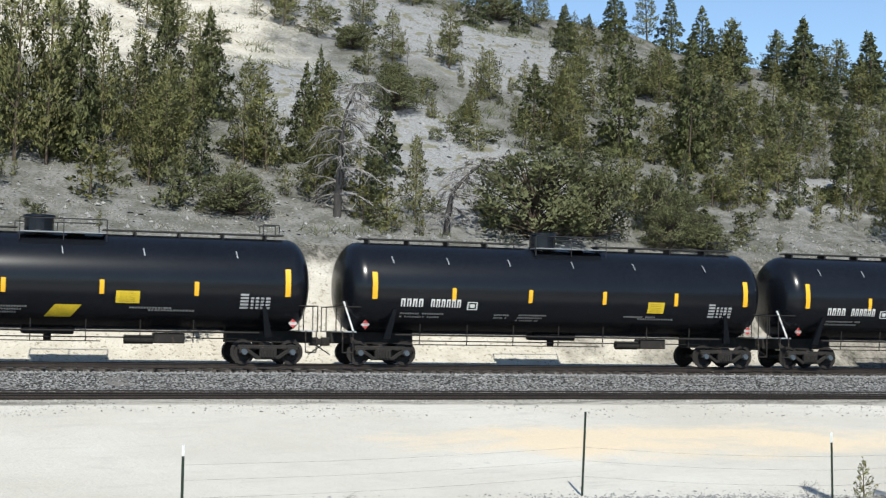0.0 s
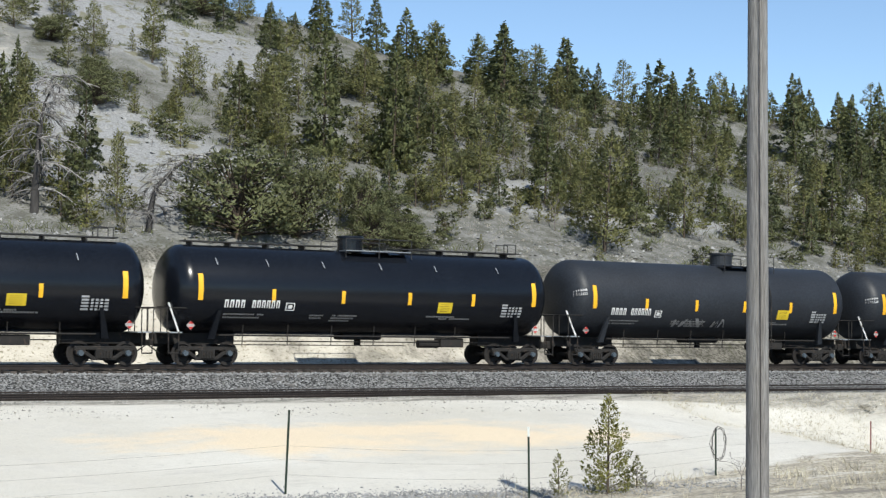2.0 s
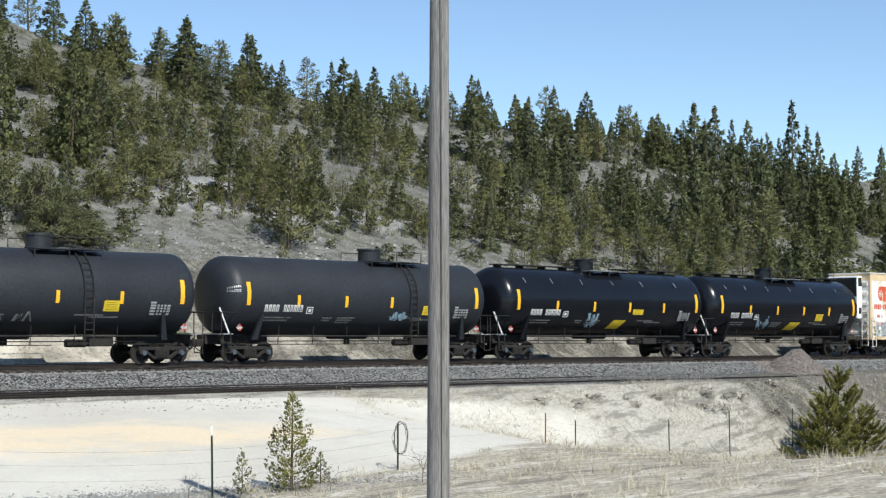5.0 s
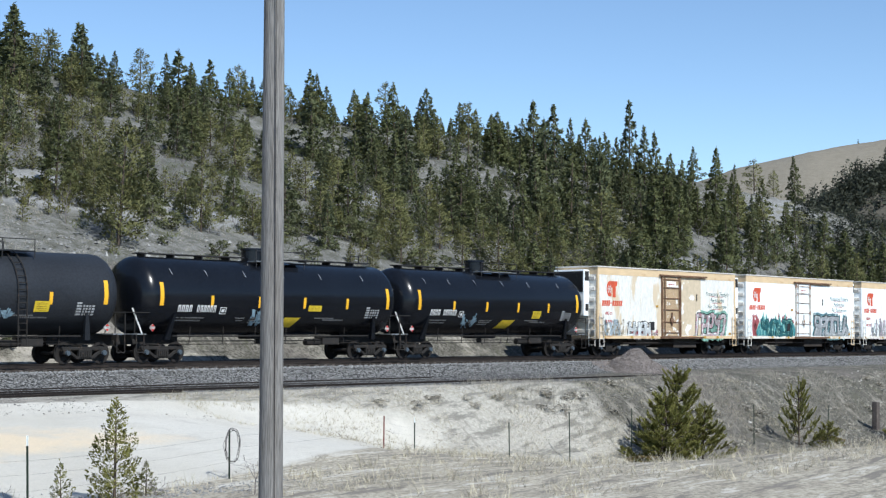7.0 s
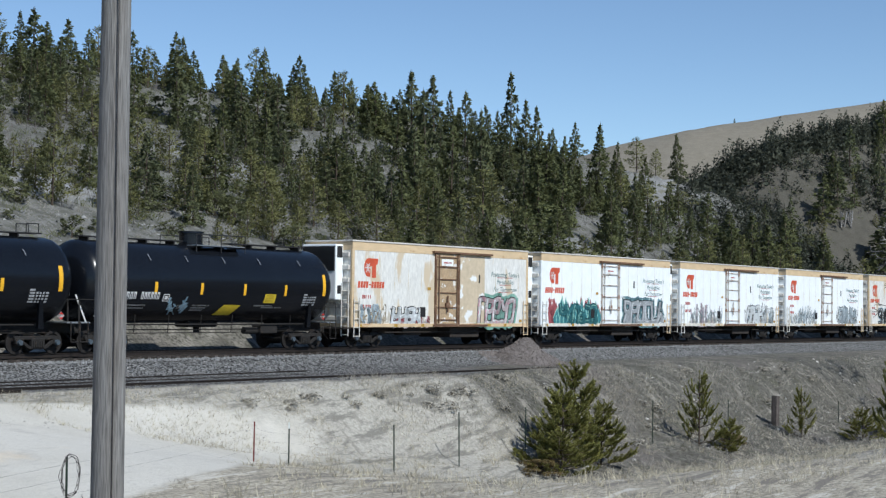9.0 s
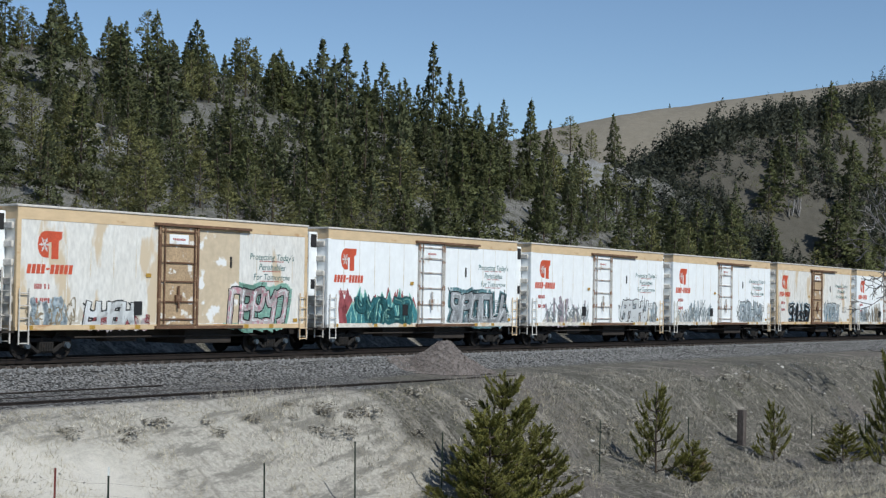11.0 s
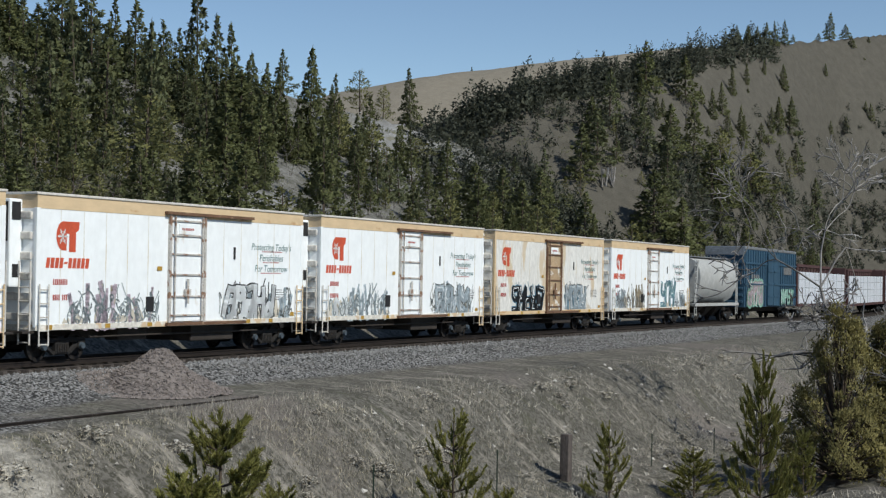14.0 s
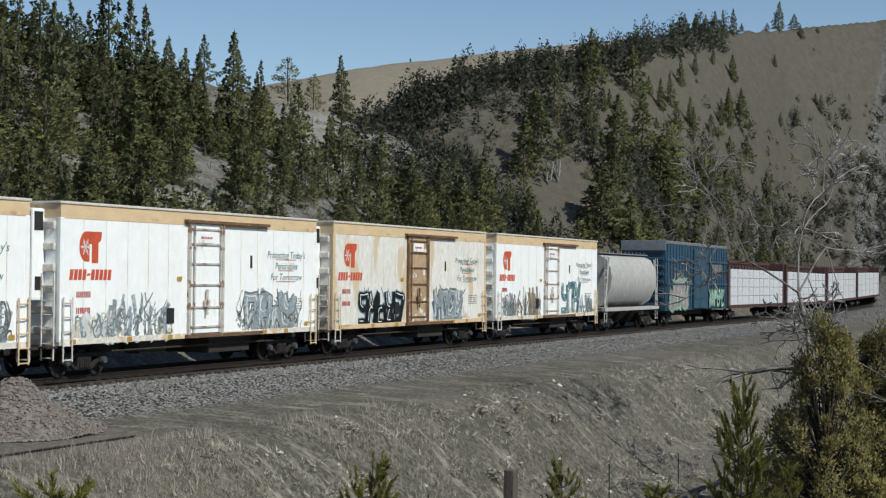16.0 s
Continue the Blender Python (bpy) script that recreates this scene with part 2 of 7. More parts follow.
def smooth(ob, angle=40):
    for p in ob.data.polygons:
        p.use_smooth = True
    ob.data.set_sharp_from_angle(angle=radians(angle))
    return ob


def box(bm, x0, x1, y0, y1, z0, z1, bevel=0.0):
    r = bmesh.ops.create_cube(bm, size=1.0, matrix=Matrix.Translation(((x0 + x1) / 2, (y0 + y1) / 2, (z0 + z1) / 2)) @ Matrix.Diagonal((x1 - x0, y1 - y0, z1 - z0, 1)))
    if bevel:
        es = list({e for v in r["verts"] for e in v.link_edges})
        bmesh.ops.bevel(bm, geom=es, offset=bevel, segments=2, affect="EDGES", profile=0.6)
    return bm


def rod(bm, a, b, r, seg=8, r2=None):
    a, b = Vector(a), Vector(b)
    m = Matrix.Translation((a + b) / 2) @ (b - a).to_track_quat("Z", "Y").to_matrix().to_4x4()
    bmesh.ops.create_cone(bm, cap_ends=True, segments=seg, radius1=r, radius2=r if r2 is None else r2, depth=(b - a).length, matrix=m)
    return bm


def lathe(bm, profile, seg=40, axis="X"):
    """A solid of revolution about x from (along, radius) pairs."""
    rings = []
    for a, r in profile:
        if r < 1e-4:
            rings.append([bm.verts.new((a, 0, 0))])
        else:
            rings.append([bm.verts.new((a, r * math.cos(2 * math.pi * i / seg), r * math.sin(2 * math.pi * i / seg))) for i in range(seg)])
    for p, q in zip(rings, rings[1:]):
        for i in range(seg):
            j = (i + 1) % seg
            if len(p) == 1:
                bm.faces.new((p[0], q[i], q[j]))
            elif len(q) == 1:
                bm.faces.new((p[i], q[0], p[j]))
            else:
                bm.faces.new((p[i], q[i], q[j], p[j]))
    bmesh.ops.recalc_face_normals(bm, faces=bm.faces)
    return bm


def shifted(bm, m):
    bmesh.ops.transform(bm, matrix=m, verts=bm.verts)
    return bm


def fresh():
    return bmesh.new()


def empty(name):
    ob = new(name)
    ob.empty_display_size = 0.2
    return ob

# ---- ground ----
def spread(lo, hi, step, far, grow=1.35):
    mid = list(np.arange(lo, hi + 1e-6, step))
    a, s = [lo], step
    while a[-1] > -far:
        s *= grow
        a.append(a[-1] - s)
    b, s = [hi], step
    while b[-1] < far:
        s *= grow
        b.append(b[-1] + s)
    return np.array(a[:0:-1] + mid + b[1:])


def mesh_grid(name, X, Y, Z):
    n, m = X.shape
    me = bpy.data.meshes.new(name)
    v = np.stack([X, Y, Z], -1).reshape(-1, 3)
    i = np.arange(n * m).reshape(n, m)
    f = np.stack([i[:-1, :-1], i[1:, :-1], i[1:, 1:], i[:-1, 1:]], -1).reshape(-1, 4)
    me.from_pydata(v.tolist(), [], f.tolist())
    for p in me.polygons:
        p.use_smooth = True
    return me


def ground_material():
    m = bpy.data.materials.new("ground")
    m.use_nodes = True
    n, l = m.node_tree.nodes, m.node_tree.links
    b = n["Principled BSDF"]
    b.inputs["Roughness"].default_value = 0.95
    b.inputs["Specular IOR Level"].default_value = 0.15
    co = n.new("ShaderNodeTexCoord")

    def tex(scale, detail=6, rough_=0.6, kind="ShaderNodeTexNoise"):
        t = n.new(kind)
        t.inputs["Scale"].default_value = scale
        if kind == "ShaderNodeTexNoise":
            t.inputs["Detail"].default_value, t.inputs["Roughness"].default_value = detail, rough_
        l.new(co.outputs["Object"], t.inputs["Vector"])
        return t

    def mixed(fac, a, b_):
        x = n.new("ShaderNodeMix")
        x.data_type = "RGBA"
        for s, k in ((fac, "Factor"), (a, "A"), (b_, "B")):
            if isinstance(s, tuple):
                x.inputs[k].default_value = (*s, 1)
            else:
                l.new(s, x.inputs[k])
        return x.outputs["Result"]

    def cut(src, lo, hi):
        r = n.new("ShaderNodeMapRange")
        r.inputs["From Min"].default_value, r.inputs["From Max"].default_value = lo, hi
        l.new(src, r.inputs["Value"])
        return r.outputs[0]

    def zone(name, spread_=0.35, scale=0.6):
        """A zone's weight, its edge broken up by noise."""
        a = n.new("ShaderNodeAttribute")
        a.attribute_name = name
        t = tex(scale, 8, 0.7)
        s = n.new("ShaderNodeMath")
        s.operation = "MULTIPLY_ADD"
        l.new(t.outputs["Fac"], s.inputs[0])
        s.inputs[1].default_value = spread_ * 2
        l.new(a.outputs["Fac"], s.inputs[2])
        return cut(s.outputs[0], 0.5 + spread_ - 0.12, 0.5 + spread_ + 0.12)

    big, mid, fine, grit = tex(0.12), tex(0.9), tex(7.0), tex(30.0, 3)
    sand = mixed(cut(big.outputs["Fac"], 0.35, 0.65), (0.52, 0.492, 0.43), (0.63, 0.605, 0.548))
    sand = mixed(cut(mid.outputs["Fac"], 0.55, 0.72), sand, (0.52, 0.495, 0.45))
    sand = mixed(cut(fine.outputs["Fac"], 0.6, 0.7), sand, (0.47, 0.45, 0.41))
    drift = tex(1.0, 7, 0.7)
    dm = n.new("ShaderNodeMapping")
    dm.inputs["Scale"].default_value = (0.35, 1.9, 1.0)
    dm.inputs["Rotation"].default_value = (0, 0, radians(-14))
    l.new(co.outputs["Object"], dm.inputs["Vector"])
    l.new(dm.outputs[0], drift.inputs["Vector"])
    sand = mixed(cut(drift.outputs["Fac"], 0.56, 0.70), sand, (0.50, 0.478, 0.43))
    sand = mixed(cut(grit.outputs["Fac"], 0.60, 0.68), sand, (0.40, 0.378, 0.335))
    ochre = mixed(zone("ochre", 0.55, 0.3), sand, (0.69, 0.58, 0.43))
    grass = mixed(cut(mid.outputs["Fac"], 0.35, 0.65), (0.10, 0.095, 0.083), (0.18, 0.169, 0.147))
    grass = mixed(cut(fine.outputs["Fac"], 0.46, 0.56), grass, (0.065, 0.062, 0.05))
    streak = tex(1.0, 8, 0.75)
    mp = n.new("ShaderNodeMapping")
    mp.inputs["Scale"].default_value = (1.6, 0.5, 0.5)
    l.new(co.outputs["Object"], mp.inputs["Vector"])
    l.new(mp.outputs[0], streak.inputs["Vector"])
    grass = mixed(cut(streak.outputs["Fac"], 0.54, 0.64), grass, (0.27, 0.25, 0.215))
    grass = mixed(cut(streak.outputs["Fac"], 0.44, 0.36), grass, (0.085, 0.085, 0.06))
    hill = mixed(cut(mid.outputs["Fac"], 0.38, 0.62), (0.110, 0.109, 0.097), (0.208, 0.206, 0.198))
    hill = mixed(cut(fine.outputs["Fac"], 0.5, 0.64), hill, (0.08, 0.08, 0.052))
    scree = mixed(cut(fine.outputs["Fac"], 0.35, 0.65), (0.185, 0.187, 0.187), (0.31, 0.312, 0.312))
    scree = mixed(cut(mid.outputs["Fac"], 0.54, 0.6), scree, (0.17, 0.165, 0.12))
    white = mixed(cut(mid.outputs["Fac"], 0.3, 0.7), (0.43, 0.395, 0.33), (0.56, 0.53, 0.465))
    white = mixed(cut(fine.outputs["Fac"], 0.56, 0.64), white, (0.24, 0.215, 0.16))
    far = mixed(cut(mid.outputs["Fac"], 0.35, 0.7), (0.088, 0.082, 0.069), (0.116, 0.108, 0.090))
    far = mixed(cut(fine.outputs["Fac"], 0.52, 0.66), far, (0.075, 0.072, 0.055))
    dusty = mixed(cut(fine.outputs["Fac"], 0.4, 0.65), (0.43, 0.408, 0.358), (0.30, 0.285, 0.25))
    dusty = mixed(cut(drift.outputs["Fac"], 0.50, 0.58), dusty, (0.205, 0.195, 0.171))
    dusty = mixed(cut(streak.outputs["Fac"], 0.55, 0.66), dusty, (0.23, 0.215, 0.185))
    c = mixed(zone("dusty", 0.45, 0.4), grass, dusty)
    c = mixed(cut(big.outputs["Fac"], 0.55, 0.68), c, mixed(cut(fine.outputs["Fac"], 0.4, 0.6), (0.175, 0.155, 0.14), (0.115, 0.104, 0.095)))
    straw = mixed(cut(mid.outputs["Fac"], 0.35, 0.65), (0.52, 0.475, 0.385), (0.38, 0.345, 0.28))
    straw = mixed(cut(fine.outputs["Fac"], 0.46, 0.58), straw, (0.26, 0.235, 0.19))
    straw = mixed(cut(drift.outputs["Fac"], 0.47, 0.40), straw, (0.22, 0.20, 0.172))
    straw = mixed(cut(drift.outputs["Fac"], 0.56, 0.62), straw, (0.56, 0.53, 0.47))
    c = mixed(zone("straw", 0.3, 0.6), c, straw)
    c = mixed(zone("yard", 0.3, 0.5), c, ochre)
    c = mixed(zone("hill", 0.3), c, hill)
    c = mixed(zone("scree", 0.4, 0.25), c, scree)
    c = mixed(zone("white", 0.4, 0.35), c, white)
    c = mixed(zone("meadow", 0.4, 0.1), c, far)
    c = mixed(zone("dome", 0.2, 0.1), c, mixed(cut(mid.outputs["Fac"], 0.35, 0.7), (0.21, 0.188, 0.148), (0.255, 0.23, 0.185)))
    cells = tex(11.0, kind="ShaderNodeTexVoronoi")
    stone = mixed(cut(cells.outputs["Color"], 0.2, 0.8), (0.07, 0.069, 0.068), (0.33, 0.327, 0.32))
    # Near-black rims paint in the shade of the gaps between stones.
    stone = mixed(cut(cells.outputs["Distance"], 0.42, 0.62), stone, (0.03, 0.03, 0.03))
    stone = mixed(cut(mid.outputs["Fac"], 0.56, 0.7), stone, (0.16, 0.15, 0.14))
    c = mixed(zone("gravel", 0.25, 2.5), c, stone)
    mul = n.new("ShaderNodeMix")
    mul.data_type, mul.blend_type = "RGBA", "MULTIPLY"
    mul.inputs["Factor"].default_value = 1.0
    l.new(c, mul.inputs["A"])
    rr = n.new("ShaderNodeMapRange")
    rr.inputs["From Min"].default_value, rr.inputs["From Max"].default_value = 0.25, 0.75
    rr.inputs["To Min"].default_value, rr.inputs["To Max"].default_value = 0.72, 1.2
    l.new(grit.outputs["Fac"], rr.inputs["Value"])
    l.new(rr.outputs[0], mul.inputs["B"])
    l.new(mul.outputs["Result"], b.inputs["Base Color"])
    bp = n.new("ShaderNodeBump")
    bp.inputs["Strength"].default_value, bp.inputs["Distance"].default_value = 0.5, 0.08
    l.new(fine.outputs["Fac"], bp.inputs["Height"])
    l.new(bp.outputs[0], b.inputs["Normal"])
    return m


def blob(x, d, cx, cd, rx, rd):
    return np.clip(1.35 - np.sqrt(((x - cx) / rx) ** 2 + ((d - cd) / rd) ** 2), 0, 1)


def build_ground():
    xs, ds = spread(-45, 310, 1.5, 2600), spread(-62, 78, 0.85, 2600)
    Xg, Dg = np.meshgrid(xs, ds, indexing="ij")
    Yg = track_y(Xg) + Dg / 0.98
    Zg = land(Xg, Dg) + rough(Xg, Yg, Dg)
    me = mesh_grid("ground", Xg, Yg, Zg)
    z = {}
    z["gravel"] = ramp(-np.abs(Dg + 0.9), -4.9, -3.2) * 0.9 + 0.75 * ramp(-np.abs(Dg + 6), -2.9, -1.8) * ramp(-Xg, -72, -58)
    edge = np.interp(Xg, [0, 18, 24, 30, 42, 47, 62, 80], [-26.5, -25, -23.5, -21, -13.5, -11.8, -10.8, -8.6])
    z["yard"] = ramp(-Dg, 8.7, 10.6) * ramp(-Xg, -60, -33) * ramp(Dg - edge, -1.5, 0.5)
    z["straw"] = ramp(edge - Dg, -0.5, 1.0) * ramp(-Xg, -60, -30) * ramp(Xg, -10, 12)
    z["dusty"] = ramp(-Dg, 4.6, 6.0) * ramp(-Xg, -68, -50) * (1 - 0.4 * ramp(-Dg, 12, 18)) + 0.4 * ramp(-np.abs(Dg + 6.3), -1.2, -0.2) * ramp(Xg, 55, 70)
    z["ochre"] = 0.62 * blob(Xg, Dg, 17, -17, 13, 4.5)
    z["hill"] = ramp(Dg, 9.5, 12)
    z["white"] = np.maximum(ramp(Dg, 3.2, 4.4) * ramp(-Dg, -11, -8.5) * np.interp(Xg, [-20, 14, 30, 42, 95], [0.95, 0.9, 0.55, 0.42, 0.3]), blob(Xg, Dg, 14, 50, 22, 19))
    z["scree"] = np.maximum.reduce([blob(Xg, Dg, 30, 26, 9, 17), blob(Xg, Dg, 46, 50, 14, 14), 0.75 * blob(Xg, Dg, 60, 22, 18, 5), 0.8 * blob(Xg, Dg, 92, 33, 6, 5), 0.9 * blob(Xg, Dg, 118, 17, 10, 6), 0.6 * blob(Xg, Dg, 152, 28, 12, 8)])
    _, up, bearing = far_hill(Xg, Yg)
    z["meadow"] = ramp(Xg, 162, 172) * ramp(up, 0.0, 0.2)
    z["dome"] = ramp(Xg, 165, 180) * ramp(up, 1.02, 1.2)
    for k, v in z.items():
        a = me.attributes.new(k, "FLOAT", "POINT")
        a.data.foreach_set("value", v.ravel().astype(np.float32))
    me.materials.append(ground_material())
    tagged(new("ground", me), "pale sandy yard, dry grass and stony grey hillside", "ground", kind="structure")


build_ground()

# ---- track ----
def along(x, d, z):
    return Vector((x, float(track_y(x)) + d / 0.98, float(track_z(x)) + z))


def rail_mesh(x0, x1, d, z, step=3.0, sink=0.0):
    """A flat-bottomed rail swept along the line; its head's top is at z."""
    prof = [(-0.07, -0.17), (0.07, -0.17), (0.07, -0.155), (0.012, -0.135), (0.012, -0.045), (0.036, -0.035), (0.036, -0.004), (0.028, 0.0), (-0.028, 0.0), (-0.036, -0.004), (-0.036, -0.035), (-0.012, -0.045), (-0.012, -0.135), (-0.07, -0.155)]
    bm = fresh()
    last = None
    for x in np.arange(x0, x1 + 0.01, step):
        ring = [bm.verts.new(along(x, d + a, z + b - sink * float(ramp(x, 20, 70)))) for a, b in prof]
        if last:
            for i in range(len(ring)):
                j = (i + 1) % len(ring)
                bm.faces.new((last[i], last[j], ring[j], ring[i]))
        last = ring
    bmesh.ops.recalc_face_normals(bm, faces=bm.faces)
    return bm


def build_track(name, label, x0, x1, d, z, ties):
    line = tagged(empty(name), label, "railway track", kind="structure")
    for s in (-0.7525, 0.7525):
        part("rail", rail_mesh(x0, x1, d + s, z, 3.0, 0.0 if ties else 0.10), "rail_steel", line)
    rnd = random.Random(3)
    verts, faces = [], []
    for x in np.arange(x0, x1, 0.55):
        a = rnd.uniform(-0.03, 0.03)
        m = Matrix.Translation(along(x, d + a, z - (0.315 if ties else 0.36))) @ pose(0, 0, 0, 0, 0, rnd.uniform(-1, 1))
        k = len(verts)
        for cx, cy, cz in itertools.product((-0.115, 0.115), (-1.3, 1.3), (-0.09, 0.095)):
            verts.append(m @ Vector((cx, cy, cz)))
        faces += [[k + i for i in f] for f in ((0, 1, 3, 2), (4, 6, 7, 5), (0, 4, 5, 1), (2, 3, 7, 6), (1, 5, 7, 3), (0, 2, 6, 4))]
    me = bpy.data.meshes.new("ties")
    me.from_pydata([tuple(v) for v in verts], [], faces)
    me.materials.append(M["tie_wood"])
    ob = new("ties", me)
    ob.parent = line
    tagged(ob, kind="stuff")
    return line


build_track("track_1", "main line track with dark rails on grey ballast", -66, 256, 0, 0.0, True)
build_track("track_2", "disused siding with dark rusty rails, sunk in gravel", -66, 72, -6.6, -0.83, False)


def loose_rail(x0, x1, d, z):
    ob = part("loose_rail", rail_mesh(x0, x1, d, z), "rail_steel")
    tagged(ob, "spare rusty rail lying on the gravel beside the siding", "rail", "spare rails")


loose_rail(-66, 36, -8.15, -0.88)
loose_rail(-30, 55, -4.9, -0.80)

# ---- rolling stock ----
def side_frame():
    """Cast side frame of a truck with its arched window openings."""
    bm = fresh()
    box(bm, -1.12, 1.12, -0.07, 0.07, 0.56, 0.70, 0.03)
    box(bm, -0.32, 0.32, -0.09, 0.09, 0.20, 0.62, 0.03)
    box(bm, -0.42, 0.42, -0.07, 0.07, 0.18, 0.30, 0.03)
    for s in (-1, 1):
        for a, b in (((s * 0.40, 0, 0.24), (s * 0.78, 0, 0.50)), ((s * 0.74, 0, 0.60), (s * 1.12, 0, 0.58))):
            rod(bm, a, b, 0.085, 6)
        box(bm, s * 0.90 - 0.17, s * 0.90 + 0.17, -0.10, 0.10, 0.38, 0.62, 0.03)
    for i in range(5):
        rod(bm, (-0.22 + 0.11 * i, -0.1, 0.26), (-0.22 + 0.11 * i, -0.1, 0.52), 0.045, 7)
    return bm


def wheel_mesh():
    bm = fresh()
    lathe(bm, [(-0.07, 0.0), (-0.07, 0.12), (-0.02, 0.16), (-0.02, 0.34), (-0.065, 0.36), (-0.065, 0.42), (0.06, 0.43), (0.07, 0.46), (0.09, 0.46), (0.09, 0.35), (0.03, 0.33), (0.03, 0.15), (0.08, 0.12), (0.08, 0.0)], 18)
    return shifted(bm, Matrix.Rotation(radians(90), 4, "Z"))


SHARED = {}


def shared_part(key, name, maker, material, parent, m, label=""):
    """A part whose mesh is built once and used again."""
    if key not in SHARED:
        ob = part(name, maker(), material, parent, label)
        SHARED[key] = ob.data
        if key.startswith("wheel"):
            smooth(ob, 35)
    else:
        ob = new(name, SHARED[key])
        ob.parent = parent
        if label:
            ob["label"] = label
    ob.matrix_basis = m
    return ob


SPINNING = []


def truck(car, x):
    """A four-wheel truck under a car; each axle turns."""
    shared_part("bolster", "bolster", lambda: box(fresh(), -0.18, 0.18, -1.0, 1.0, 0.5, 0.78, 0.04), "truck_iron", car, pose(x, 0, 0))
    for s in (-1, 1):
        shared_part("sideframe", "side_frame", side_frame, "truck_iron", car, pose(x, s * 1.0, 0, 0, 0, 0 if s < 0 else 180))
    for ax in (-0.9, 0.9):
        axle = shared_part("axle", "axle", lambda: rod(fresh(), (0, -1.08, 0), (0, 1.08, 0), 0.085, 12), "truck_iron", car, pose(x + ax, 0, 0.44))
        for s in (-1, 1):
            shared_part("wheel", "wheel", wheel_mesh, "wheel_steel", axle, pose(0, s * 0.74, 0, 0, 0, 0 if s > 0 else 180))
        shared_part("cap", "bearing_cap", lambda: shifted(lathe(fresh(), [(-0.06, 0), (-0.06, 0.10), (0.03, 0.12), (0.06, 0.09), (0.06, 0)], 14), Matrix.Rotation(radians(90), 4, "Z")), "bearing_blue", axle, pose(0, -1.13, 0), "faded blue bearing cap")
        SPINNING.append((axle, pose(x + ax, 0, 0.44)))


def coupler(car, x, s):
    def make():
        bm = box(fresh(), 0, 0.55, -0.10, 0.10, 0.72, 0.95, 0.02)
        box(bm, 0.45, 0.78, -0.17, 0.14, 0.68, 1.0, 0.05)
        rod(bm, (0.1, -0.4, 0.75), (0.75, -0.25, 0.35), 0.025, 6)
        return bm
    shared_part("coupler", "coupler", make, "truck_iron", car, pose(x, 0, 0, 0, 0, 0 if s > 0 else 180))


TANK_R, TANK_Z = 1.72, 2.90
LIFT = TANK_R + TANK_Z - 4.38  # the shell's top above the lowest fittings


def shell_patch(bm, x0, x1, z0, z1, lean=0.0, lift=0.008, n=6):
    """A strip of paint on the near flank of the shell between two heights."""
    rows = []
    for i in range(n + 1):
        z = z0 + (z1 - z0) * i / n
        a = math.asin(max(-0.999, min(0.999, (z - TANK_Z) / TANK_R)))
        r = TANK_R + lift
        y, zz = -r * math.cos(a), TANK_Z + r * math.sin(a)
        k = lean * (i / n)
        rows.append((bm.verts.new((x0 + k, y, zz)), bm.verts.new((x1 + k, y, zz))))
    for p, q in zip(rows, rows[1:]):
        bm.faces.new((p[0], p[1], q[1], q[0]))
    return bm


def text_bars(bm, x0, x1, z0, z1, count, rnd, patch=shell_patch):
    """Lettering that cannot be read: a row of small bars."""
    w = (x1 - x0) / count
    for i in range(count):
        if rnd.random() < 0.97:
            patch(bm, x0 + i * w, x0 + (i + rnd.uniform(0.62, 0.82)) * w, z0, z1)
    return bm


PANELS = {"a": (0.63, 0.68, 2.13, 2.56), "b": (0.722, 0.768, 2.13, 2.56), "c": (0.69, 0.735, 2.13, 2.56), "d": (0.745, 0.795, 2.13, 2.56), "e": (0.745, 0.798, 2.13, 2.56), "f": (0.62, 0.68, 2.30, 2.58), "g": (0.70, 0.755, 2.10, 2.50)}


